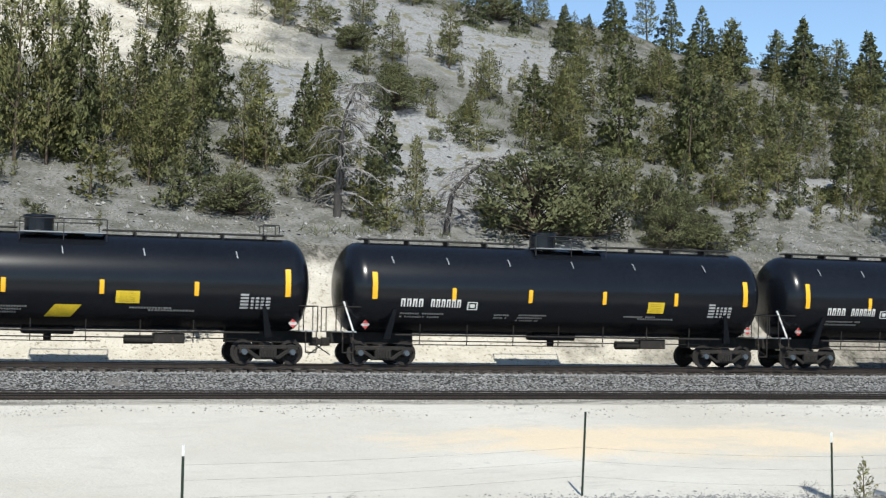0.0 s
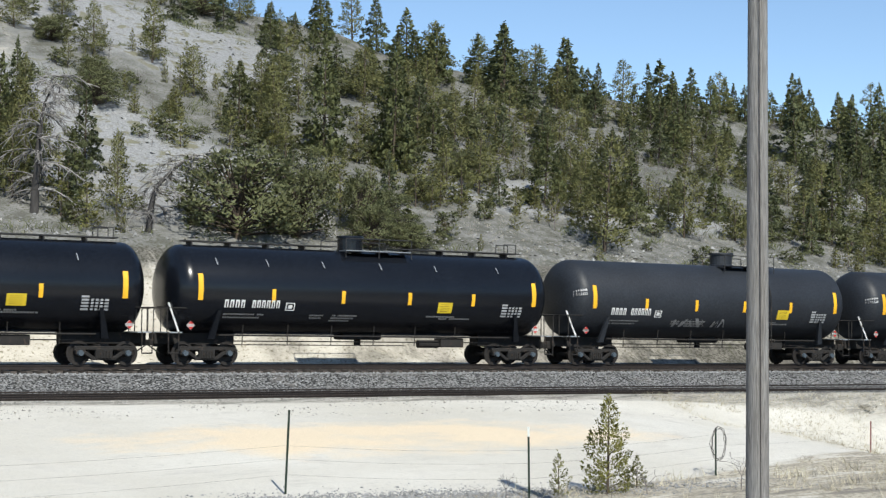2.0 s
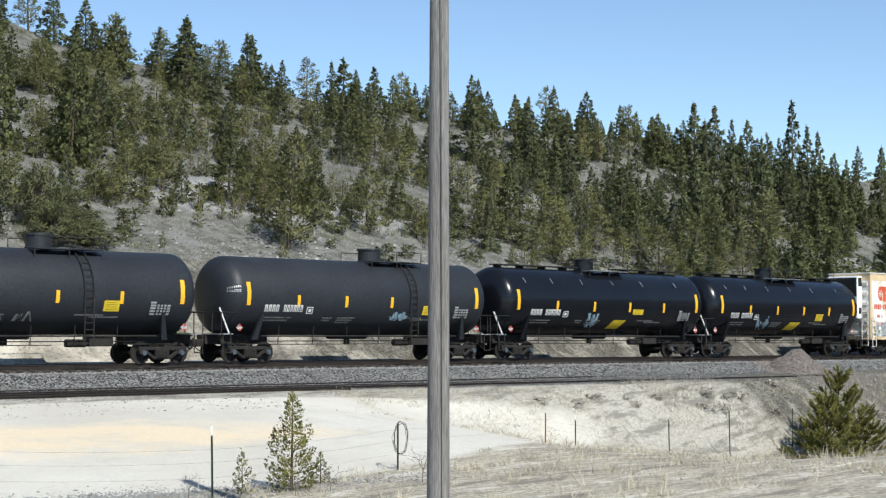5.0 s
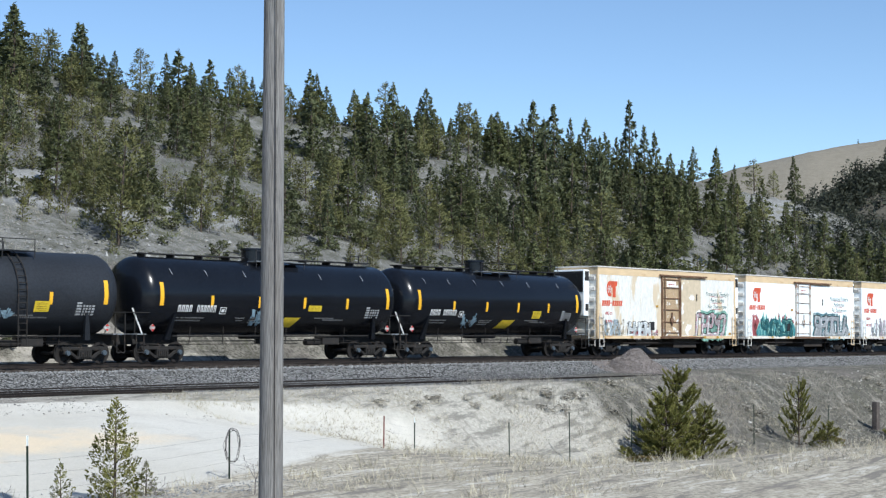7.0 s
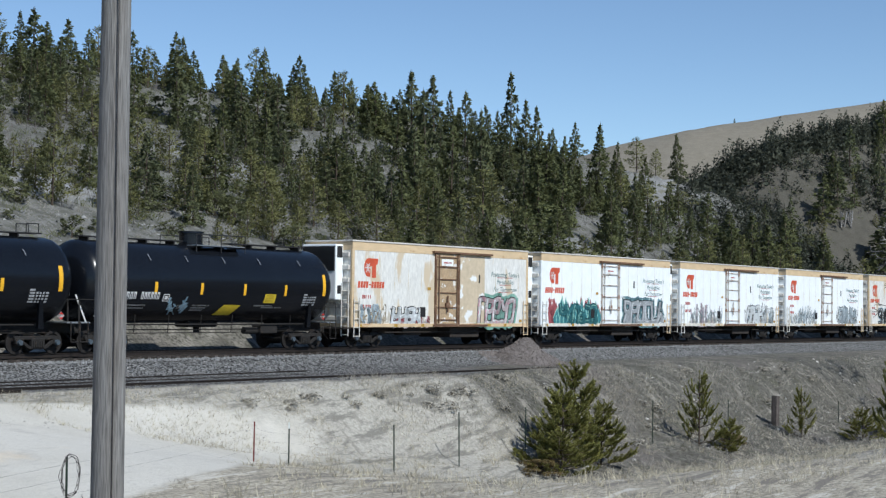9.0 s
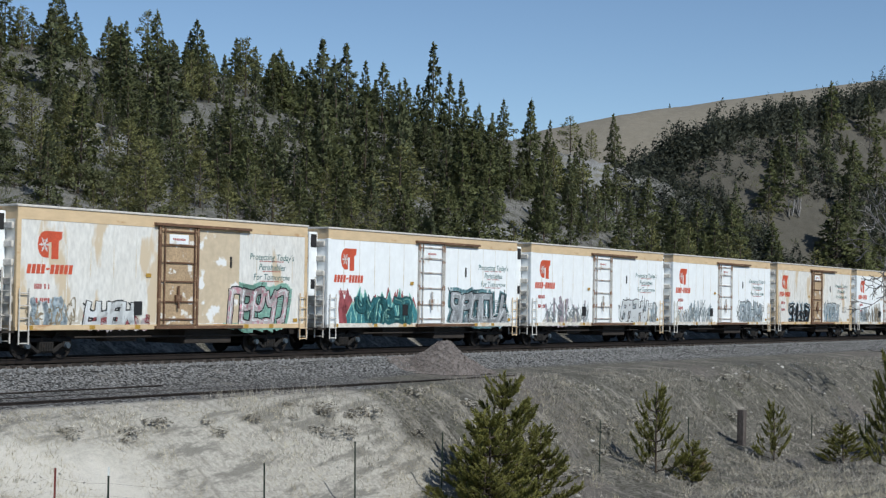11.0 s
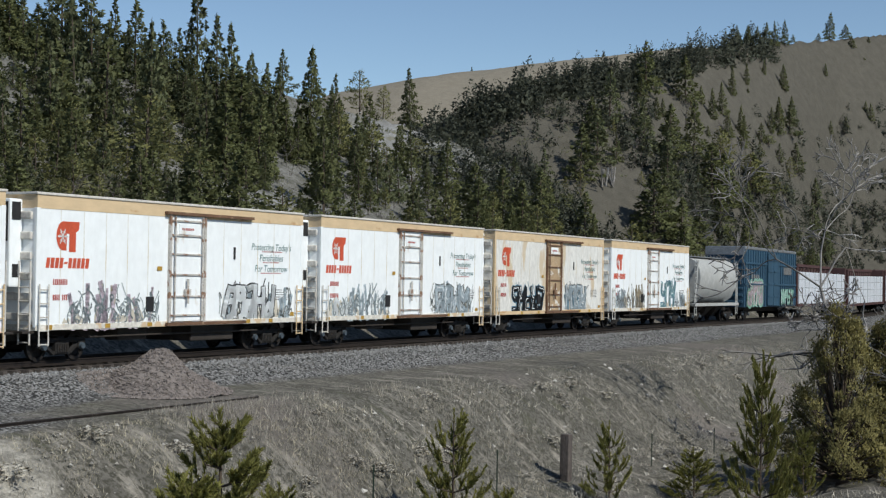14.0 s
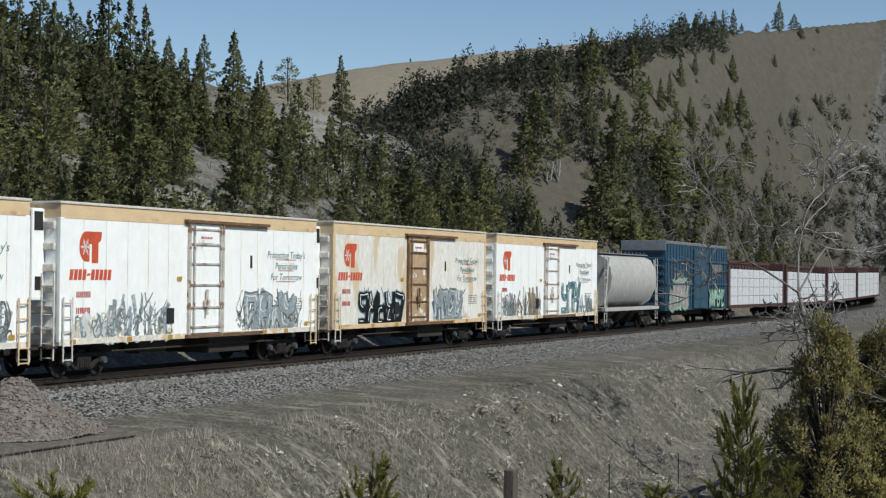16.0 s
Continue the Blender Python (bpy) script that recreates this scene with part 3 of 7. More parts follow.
def tank_car(name, half, grey, seed, name_key, extras=(), label=""):
    """A jacketed tank car; half: half the way between its end stripes."""
    rnd = random.Random(seed)
    car = tagged(empty(name), label, "tank car", "tank cars of the train")
    paint = "tank_grey" if grey else "tank_black"
    h = half + 0.25
    R = TANK_R
    ends = [(h + 0.80 * math.sin(a), R * math.cos(a) ** 0.75 if a < 1.55 else 0.0) for a in np.linspace(0, math.pi / 2, 9)]
    prof = [(-x, r) for x, r in reversed(ends)]
    prof += ends
    shell = part("tank_shell", shifted(lathe(fresh(), prof, 56), Matrix.Translation((0, 0, TANK_Z))), paint, car, "matt dark grey shell" if grey else "glossy black shell")
    smooth(shell, 50)
    # end stripes and the row of reflectors between them
    for i in range(6):
        x = -half + 2 * half * i / 5
        z0, z1 = (2.46, 3.46) if i in (0, 5) else (2.43, 2.93)
        w = 0.20 if i in (0, 5) else 0.16
        part("reflector_stripe", shell_patch(fresh(), x - w / 2, x + w / 2, z0, z1), "yellow_stripe", car, "orange-yellow reflector")
    U = lambda u: -half + 2 * half * u
    bm = fresh()
    for u0, u1, count in ((0.066, 0.126, 4), (0.142, 0.222, 6)):
        w = (U(u1) - U(u0)) / count
        for k in range(count):
            for q in (0.04, 0.50):
                shell_patch(bm, U(u0) + (k + q) * w, U(u0) + (k + q + 0.24) * w, 2.20, 2.50)
            shell_patch(bm, U(u0) + (k + 0.28) * w, U(u0) + (k + 0.50) * w, 2.43, 2.50, n=2)
    part("car_number", bm, "stencil_white", car, "white lettering as bars")
    if grey:
        bm = fresh()
        for z, size in ((3.22, 0.09), (3.10, 0.04), (3.03, 0.04)):
            for k in range(7):
                x = h + 0.60 - 0.065 * k
                a = math.asin((x - h) / 0.80)
                shell_patch(bm, -x, -x + 0.05, z, z + size, lift=R * (math.cos(a) ** 0.75 - 1) + 0.03, n=2)
        part("stencil", bm, "stencil_white", car, "small white lettering as bars on the tank head")
    bm = fresh()
    for a, b, c, d in ((0.236, 0.262, 2.12, 2.15), (0.236, 0.262, 2.39, 2.42), (0.236, 0.239, 2.12, 2.42), (0.259, 0.262, 2.12, 2.42), (0.243, 0.255, 2.2, 2.34)):
        shell_patch(bm, U(a), U(b), c, d, n=2)
    part("stencil", bm, "stencil_white", car)
    bm = fresh()
    for z, a, b, k in ((1.92, 0.068, 0.18, 18), (1.80, 0.068, 0.17, 16), (1.92, 0.31, 0.35, 7), (1.82, 0.31, 0.345, 7), (1.93, 0.375, 0.45, 14), (1.83, 0.372, 0.44, 13), (1.73, 0.37, 0.43, 12), (1.95, 0.66, 0.75, 15), (1.87, 0.70, 0.80, 15)):
        text_bars(bm, U(a), U(b), z, z + 0.06, k, rnd)
    part("stencil", bm, "stencil_grey", car)
    bm = fresh()
    for j in range(5):
        z = 2.54 - j * 0.115
        for a, b in ((0.896, 0.914), (0.919, 0.926), (0.930, 0.937), (0.941, 0.948), (0.952, 0.962)):
            if j or a < 0.91:
                shell_patch(bm, U(a), U(b), z - 0.075, z, n=2)
    part("stencil", bm, "stencil_faded", car, "faded white data lettering as bars")
    p0, p1, pz0, pz1 = PANELS[name_key]
    yp = part("warning_panel", shell_patch(fresh(), U(p0), U(p1), pz0, pz1), "yellow_panel", car, "yellow warning panel with small lettering")
    bm = fresh()
    for j in range(5):
        text_bars(bm, U(p0 + 0.008), U(p1 - 0.008), pz0 + 0.06 + j * 0.07, pz0 + 0.075 + j * 0.07, 6, rnd, lambda b, *a: shell_patch(b, *a, lift=0.012))
    part("small_print", bm, "truck_iron", yp)
    for ex in extras:
        kind, u0, u1, z0, z1 = ex
        if kind == "slash":
            part("painted_panel", shell_patch(fresh(), U(u0), U(u1), z0, z1, lean=0.35), "yellow_panel", car, "slanting yellow painted panel")
        elif kind == "tag":
            bm = fresh()
            for j in range(16):
                a = rnd.uniform(u0, u1)
                b = rnd.uniform(z0, z1 - 0.2)
                shell_patch(bm, U(a), U(a) + rnd.uniform(0.05, 0.2), b, b + rnd.uniform(0.12, 0.4), lean=rnd.uniform(-0.2, 0.2), lift=0.008 + j * 0.0004)
            part("graffiti", bm, "graffiti_pale", car, "pale blue painted scrawl")
        elif kind == "scrawl":
            bm = fresh()
            for j in range(9):
                a = u0 + (u1 - u0) * j / 9
                for q in range(2):
                    shell_patch(bm, U(a) + rnd.uniform(-.1, .1), U(a) + rnd.uniform(-.1, .1) + 0.035, z0, z1 - rnd.uniform(0, .15), lean=rnd.uniform(-0.35, 0.35))
            part("graffiti", bm, "stencil_grey", car, "thin grey scrawled letters")
    # fittings on top
    mx = 0.02 * half if not grey else 0.28 * half
    hood = fresh()
    lathe(hood, [(4.30, 0), (4.30, 0.56), (4.42, 0.56), (4.44, 0.52), (4.88, 0.52), (4.90, 0.58), (4.98, 0.57), (5.0, 0.0)], 24)
    shifted(hood, Matrix.Rotation(radians(-90), 4, "Y"))
    part("manway_hood", shifted(hood, Matrix.Translation((mx - 0.55, 0, LIFT))), paint, car)
    bm = box(fresh(), mx - 1.3, mx + 1.7, -1.15, -0.55, 4.32, 4.36)
    box(bm, mx - 1.3, mx + 1.7, 0.55, 1.15, 4.32, 4.36)
    box(bm, mx + 0.4, mx + 1.0, -1.15, 1.15, 4.33, 4.37)
    shifted(bm, Matrix.Translation((0, 0, LIFT)))
    part("platform", bm, "platform_grey" if not grey else "tank_grey", car, "galvanised grating platform" if not grey else "")
    for y in (-1.15, 1.15):
        for x in (mx - 1.3, mx + 0.2, mx + 1.7):
            shared_part("railpost", "railing_post", lambda: rod(fresh(), (0, 0, 4.05), (0, 0, 4.82), 0.02, 6), "steel_dark", car, pose(x, y, LIFT))
        for z in (4.82 + LIFT,):
            shared_part("railbar", "railing_bar", lambda: rod(fresh(), (-1.3, 0, 0), (1.7, 0, 0), 0.02, 6), "steel_dark", car, pose(mx, y, z))
    if not grey:
        part("top_walkway", box(fresh(), -h + 0.1, mx - 1.3, -0.30, 0.30, 4.50 + LIFT, 4.545 + LIFT), "steel_dark", car)
        part("top_walkway", box(fresh(), mx + 1.7, h - 0.1, -0.30, 0.30, 4.50 + LIFT, 4.545 + LIFT), "steel_dark", car)
        for x in np.arange(-h + 0.4, h, 1.6):
            if abs(x - mx) > 1.5:
                shared_part("stanchion", "walkway_bracket", lambda: box(fresh(), -0.03, 0.03, -0.28, 0.28, 4.36, 4.52), "steel_dark", car, pose(x, 0, LIFT))
        for y in (-0.32, 0.32):
            for x in (h - 0.9, h - 0.3):
                shared_part("hoop", "hoop_post", lambda: rod(fresh(), (0, 0, 4.52), (0, 0, 4.9), 0.02, 6), "steel_dark", car, pose(x, y, LIFT))
            shared_part("hoopbar", "hoop_bar", lambda: rod(fresh(), (-0.9, 0, 4.9), (-0.3, 0, 4.9), 0.02, 6), "steel_dark", car, pose(h, y, LIFT))
        # Each lifting lug is a pale strip, its glint put into the colour.
        for x in (-0.9 * half, -0.62 * half, -0.3 * half, 0.04 * half, 0.38 * half, 0.78 * half):
            shared_part("lug", "lug_glint", lambda: shell_patch(fresh(), -0.02, 0.02, 3.80, 4.06, lean=-0.03, lift=0.035), "platform_grey", car, pose(x, 0, 0))
    else:
        for x in (mx + 0.55, mx + 0.95):
            bm = fresh()
            pts = [(x, -(R + 0.10) * math.cos(a), TANK_Z + (R + 0.10) * math.sin(a)) for a in np.linspace(0.0, 1.2, 9)]
            pts = [(x, -R - 0.1, 0.75)] + pts
            for p, q in zip(pts, pts[1:]):
                rod(bm, p, q, 0.025, 6)
            part("ladder_rail", bm, "truck_iron", car)
        for j in range(13):
            z = 0.85 + 0.27 * j
            y = -R - 0.1 if z < TANK_Z else -(R + 0.1) * math.sqrt(max(0.0, 1 - ((z - TANK_Z) / (R + 0.1)) ** 2))
            shared_part("rung", "ladder_rung", lambda: rod(fresh(), (-0.2, 0, 0), (0.2, 0, 0), 0.018, 6), "truck_iron", car, pose(mx + 0.75, y, z))
    # belly, sills and end gear
    bm = box(fresh(), -0.9, 0.9, -0.45, 0.45, 1.0, 1.32, 0.1)
    rod(bm, (0, 0, 0.75), (0, 0, 1.1), 0.14, 12)
    part("bottom_outlet", bm, "truck_iron", car)
    for s in (-1, 1):
        bm = box(fresh(), s * (h - 2.2) - 0.0 if s > 0 else -h - 1.05, s * (h + 1.05) if s > 0 else -(h - 2.2), -0.33, 0.33, 0.78, 1.22, 0.03)
        part("stub_sill", bm, "truck_iron", car)
        for y in (-1, 1):
            bm = fresh()
            vs = [bm.verts.new((s * (h - 1.00), y * 1.30, 0.98)), bm.verts.new((s * (h - 0.72), y * 1.30, 0.98)), bm.verts.new((s * (h - 1.02), y * 1.58, 2.1)), bm.verts.new((s * (h - 1.16), y * 1.58, 2.1))]
            f = bm.faces.new(vs)
            r = bmesh.ops.extrude_face_region(bm, geom=[f])
            bmesh.ops.translate(bm, vec=(0, -y * 0.14, 0), verts=[v for v in r["geom"] if isinstance(v, bmesh.types.BMVert)])
            bmesh.ops.recalc_face_normals(bm, faces=bm.faces)
            part("saddle", bm, paint, car)
        bm = box(fresh(), min(s * (h + 0.35), s * (h + 1.0)), max(s * (h + 0.35), s * (h + 1.0)), -1.4, 1.4, 1.20, 1.25)
        part("end_platform", bm, "platform_grey", car, "grey grating end platform")
        e = s * (h + 0.95)
        for y in (-1.4, -0.7, 0.7, 1.4):
            shared_part("hpost", "handrail_post", lambda: rod(fresh(), (0, 0, 1.2), (0, 0, 2.15), 0.022, 6), "truck_iron", car, pose(e, y, 0))
        shared_part("hbar", "handrail", lambda: rod(fresh(), (0, -1.4, 2.15), (0, 1.4, 2.15), 0.022, 6), "truck_iron", car, pose(e, 0, 0))
        shared_part("hside", "side_handrail", lambda: rod(fresh(), (-0.775, -1.47, 2.15), (0.775, -1.47, 2.15), 0.02, 6), "truck_iron", car, pose(s * (h + 0.17), 0, 0))
        for k in (0.5, 0.9):
            shared_part("stepside", "step_rail", lambda: rod(fresh(), (0, -1.45, 0.45), (0, -1.45, 1.25), 0.022, 6), "truck_iron", car, pose(s * (h + k), 0, 0))
        shared_part("steptread", "step_tread", lambda: rod(fresh(), (-0.2, -1.45, 0.45), (0.2, -1.45, 0.45), 0.026, 6), "truck_iron", car, pose(s * (h + 0.7), 0, 0))
        if s < 0:
            part("end_strut", rod(fresh(), (-h - 0.42, -1.2, 1.25), (-h - 0.72, -0.9, 2.35), 0.035, 6), "stencil_white", car, "white slanting strut")
        x = s * (h + 0.02)
        pl = fresh()
        vs = [pl.verts.new((x + a, -1.40, 1.50 + b)) for a, b in ((0, -0.17), (0.17, 0), (0, 0.17), (-0.17, 0))]
        pl.faces.new(vs)
        bmesh.ops.solidify(pl, geom=pl.faces[:], thickness=0.02)
        card = part("placard", pl, "stencil_white", car, "white and red diamond placard")
        pl = fresh()
        vs = [pl.verts.new((x + a, -1.425, 1.50 + b)) for a, b in ((-0.1, 0.06), (0.1, 0.06), (0, 0.165))]
        pl.faces.new(vs)
        vs = [pl.verts.new((x + a, -1.425, 1.50 + b)) for a, b in ((-0.1, -0.06), (0, -0.165), (0.1, -0.06))]
        pl.faces.new(vs)
        part("placard_print", pl, "placard_red", card)
        coupler(car, s * (h + 1.0), s)
        truck(car, s * (half - 0.55))
    for x0, x1, y, z, r in ((-h + 1.2, h - 1.2, -1.25, 1.14, 0.035), (-h + 1.6, h - 1.6, -1.05, 0.92, 0.022), (-h + 1.6, h * 0.2, -1.15, 0.78, 0.018)):
        bm = fresh()
        rod(bm, (x0, y, z), (x1, y, z), r, 6)
        part("brake_pipe", bm, "truck_iron", car)
    for x in np.arange(-h + 2.2, h - 2, 1.9):
        shared_part("hanger", "pipe_hanger", lambda: rod(fresh(), (0, -1.12, 0.76), (0, -1.2, 1.55), 0.02, 6), "truck_iron", car, pose(x, 0, 0))
    bm = box(fresh(), h * 0.42, h * 0.42 + 1.1, -1.2, -0.6, 0.72, 1.1, 0.05)
    rod(bm, (h * 0.30, -0.9, 0.85), (h * 0.42, -0.9, 0.85), 0.16, 12)
    part("brake_cylinder", bm, "truck_iron", car)
    return car


M["platform_grey"] = mat("platform_grey", (0.33, 0.35, 0.37), 0.5, 0.5, 0.3, 4, 40, 0.1)
M["graffiti_pale"] = mat("graffiti_pale", (0.30, 0.42, 0.50), 0.6, 0, 0.5, 2.5, 9, 0.02, dark=(0.12, 0.2, 0.26))
STRIPES = {"a": (-4.0, 12.42), "b": (15.61, 30.98), "c": (33.82, 48.61), "d": (51.73, 65.70), "e": (68.94, 82.09), "f": (84.92, 98.64), "g": (100.95, 113.95)}
STRETCH = 1.016
CARS = []
TANK_LABELS = {
    "a": "glossy black tank car with a slanting yellow panel", "b": "glossy black tank car with yellow stripes and top walkway",
    "c": "glossy black tank car with yellow stripes and top walkway", "d": "matt dark grey tank car with side ladder and scrawled graffiti",
    "e": "matt dark grey tank car with side ladder and pale scrawl", "f": "glossy black tank car with blue graffiti and yellow slash",
    "g": "shorter glossy black tank car with blue graffiti and yellow slash"}
EXTRA = {"a": [("slash", 0.485, 0.54, 1.62, 2.05)], "d": [("scrawl", 0.32, 0.56, 1.72, 2.12)], "e": [("tag", 0.60, 0.66, 1.85, 2.15)],
         "f": [("tag", 0.365, 0.42, 1.55, 2.25), ("slash", 0.50, 0.57, 1.55, 2.0)], "g": [("tag", 0.26, 0.335, 1.55, 2.25), ("slash", 0.49, 0.57, 1.55, 2.0)]}
for i, (key, (x0, x1)) in enumerate(STRIPES.items()):
    car = tank_car("tank_car", (x1 - x0) / 2 * STRETCH, key in "de", 10 + i, key, EXTRA.get(key, ()), TANK_LABELS[key])
    CARS.append((car, (x0 + x1) / 2))

# ---- refrigerator cars ----
M["reefer_white"] = mat("reefer_white", (0.86, 0.895, 0.91), 0.55, 0, 0.05, 0.35, 5, 0.02, dark=(0.68, 0.67, 0.62), spots=0.13, spot_rgb=(0.60, 0.54, 0.45), stretch=(1, 1, 0.6))
M["reefer_peeled"] = mat("reefer_peeled", (0.75, 0.75, 0.72), 0.6, 0, 0.14, 0.5, 9, 0.05, dark=(0.52, 0.46, 0.36), spots=0.36, spot_rgb=(0.60, 0.50, 0.36), stretch=(1, 1, 0.4))
M["reefer_tan"] = mat("reefer_tan", (0.66, 0.50, 0.31), 0.65, 0, 0.10, 0.5, 3, 0.02, spots=0.27, spot_rgb=(0.46, 0.27, 0.13), stretch=(0.6, 1, 1.6))
M["roof_white"] = mat("roof_white", (0.66, 0.63, 0.58), 0.6, 0, 0.2, 0.8, 12, 0.05)
M["rust"] = mat("rust", (0.20, 0.11, 0.065), 0.85, 0.1, 0.4, 1.5, 18, 0.2, spots=0.3, spot_rgb=(0.33, 0.22, 0.14))
M["door_trim"] = mat("door_trim", (0.60, 0.57, 0.53), 0.7, 0.0, 0.3, 1.5, 18, 0.1, spots=0.45, spot_rgb=(0.24, 0.14, 0.09))
M["door_worn"] = mat("door_worn", (0.50, 0.36, 0.22), 0.75, 0, 0.3, 1.2, 14, 0.08, spots=0.35, spot_rgb=(0.70, 0.68, 0.63))
M["logo_red"] = mat("logo_red", (0.62, 0.10, 0.045), 0.55, 0, 0.2, 2, 20, 0.02)
M["script_teal"] = mat("script_teal", (0.04, 0.16, 0.16), 0.6, 0, 0.2, 2, 20, 0.02)
M["script_red"] = mat("script_red", (0.45, 0.10, 0.09), 0.6, 0, 0.2, 2, 20, 0.02)
M["g_black"] = mat("g_black", (0.025, 0.03, 0.035), 0.6, 0, 0.3, 2, 20, 0.02)
M["g_teal"] = mat("g_teal", (0.06, 0.25, 0.28), 0.6, 0, 0.35, 2, 9, 0.02)
M["g_deep"] = mat("g_deep", (0.022, 0.10, 0.115), 0.6, 0, 0.3, 2, 9, 0.02)
M["g_haze"] = mat("g_haze", (0.33, 0.39, 0.41), 0.6, 0, 0.4, 2, 9, 0.02, spots=0.3, spot_rgb=(0.62, 0.66, 0.66))
M["g_mint"] = mat("g_mint", (0.36, 0.66, 0.55), 0.6, 0, 0.25, 2, 9, 0.02)
M["g_red"] = mat("g_red", (0.38, 0.10, 0.11), 0.6, 0, 0.3, 2, 9, 0.02)
M["g_grey"] = mat("g_grey", (0.42, 0.47, 0.50), 0.6, 0, 0.3, 2, 9, 0.02)
M["g_silver"] = mat("g_silver", (0.56, 0.60, 0.63), 0.55, 0, 0.25, 2, 9, 0.02, spots=0.3, spot_rgb=(0.70, 0.72, 0.74))
M["g_dim"] = mat("g_dim", (0.20, 0.22, 0.22), 0.6, 0, 0.4, 2, 9, 0.02)
M["g_sea"] = mat("g_sea", (0.20, 0.40, 0.45), 0.6, 0, 0.4, 2, 9, 0.02, spots=0.4, spot_rgb=(0.62, 0.70, 0.70))
M["g_blue"] = mat("g_blue", (0.20, 0.38, 0.50), 0.6, 0, 0.3, 2, 9, 0.02)
M["g_tan"] = mat("g_tan", (0.45, 0.38, 0.27), 0.6, 0, 0.3, 2, 9, 0.02)
M["worn_beige"] = mat("worn_beige", (0.60, 0.55, 0.46), 0.7, 0, 0.15, 0.9, 5, 0.03, spots=0.36, spot_rgb=(0.80, 0.82, 0.81))
M["reflector_worn"] = mat("reflector_worn", (0.52, 0.31, 0.05), 0.6, 0, 0.3, 4, 30, 0.02)
M["g_sky"] = mat("g_sky", (0.50, 0.60, 0.66), 0.6, 0, 0.3, 2, 9, 0.02, spots=0.3, spot_rgb=(0.74, 0.77, 0.78))
M["chassis"] = mat("chassis", (0.045, 0.036, 0.03), 0.8, 0.1, 0.4, 2, 20, 0.2)
M["g_blush"] = mat("g_blush", (0.72, 0.66, 0.66), 0.6, 0, 0.2, 2, 9, 0.02, spots=0.5, spot_rgb=(0.66, 0.36, 0.42))
M["g_lilac"] = mat("g_lilac", (0.62, 0.53, 0.60), 0.6, 0, 0.3, 2, 9, 0.02, spots=0.3, spot_rgb=(0.55, 0.50, 0.36))
M["sill_worn"] = mat("sill_worn", (0.74, 0.71, 0.64), 0.6, 0, 0.2, 0.6, 9, 0.04, spots=0.4, spot_rgb=(0.60, 0.46, 0.30))
M["faded_tan"] = mat("faded_tan", (0.60, 0.50, 0.36), 0.7, 0, 0.10, 0.7, 4, 0.02, spots=0.32, spot_rgb=(0.78, 0.79, 0.78))
HALF_W, FLOOR_Z, TOP_Z = 1.50, 0.98, 5.22


def flat_patch(bm, x0, x1, z0, z1, lean=0.0, lift=0.006):
    y = -HALF_W - lift
    vs = [bm.verts.new(p) for p in ((x0, y, z0), (x1, y, z0), (x1 + lean, y, z1), (x0 + lean, y, z1))]
    bm.faces.new(vs)
    return bm


def flat_shape(bm, pts, lift=0.006):
    bm.faces.new([bm.verts.new((x, -HALF_W - lift, z)) for x, z in pts])
    return bm


def stroke(bm, pts, w, lift):
    """A painted line of a given width along points on the flank."""
    for (x0, z0), (x1, z1) in zip(pts, pts[1:]):
        d = Vector((x1 - x0, z1 - z0))
        if d.length < 1e-5:
            continue
        n = Vector((-d.y, d.x)).normalized() * w / 2
        e = d.normalized() * w * 0.3
        bm.faces.new([bm.verts.new((px, -HALF_W - lift, pz)) for px, pz in ((x0 - e.x - n.x, z0 - e.y - n.y), (x1 + e.x - n.x, z1 + e.y - n.y), (x1 + e.x + n.x, z1 + e.y + n.y), (x0 - e.x + n.x, z0 - e.y + n.y))])


def eased(pts):
    """The same line with its corners cut twice, so that it runs in a curve."""
    for _ in range(2):
        out = [pts[0]]
        for (ax, az), (bx, bz) in zip(pts, pts[1:]):
            out += [(ax * 0.75 + bx * 0.25, az * 0.75 + bz * 0.25), (ax * 0.25 + bx * 0.75, az * 0.25 + bz * 0.75)]
        pts = out + [pts[-1]]
    return pts


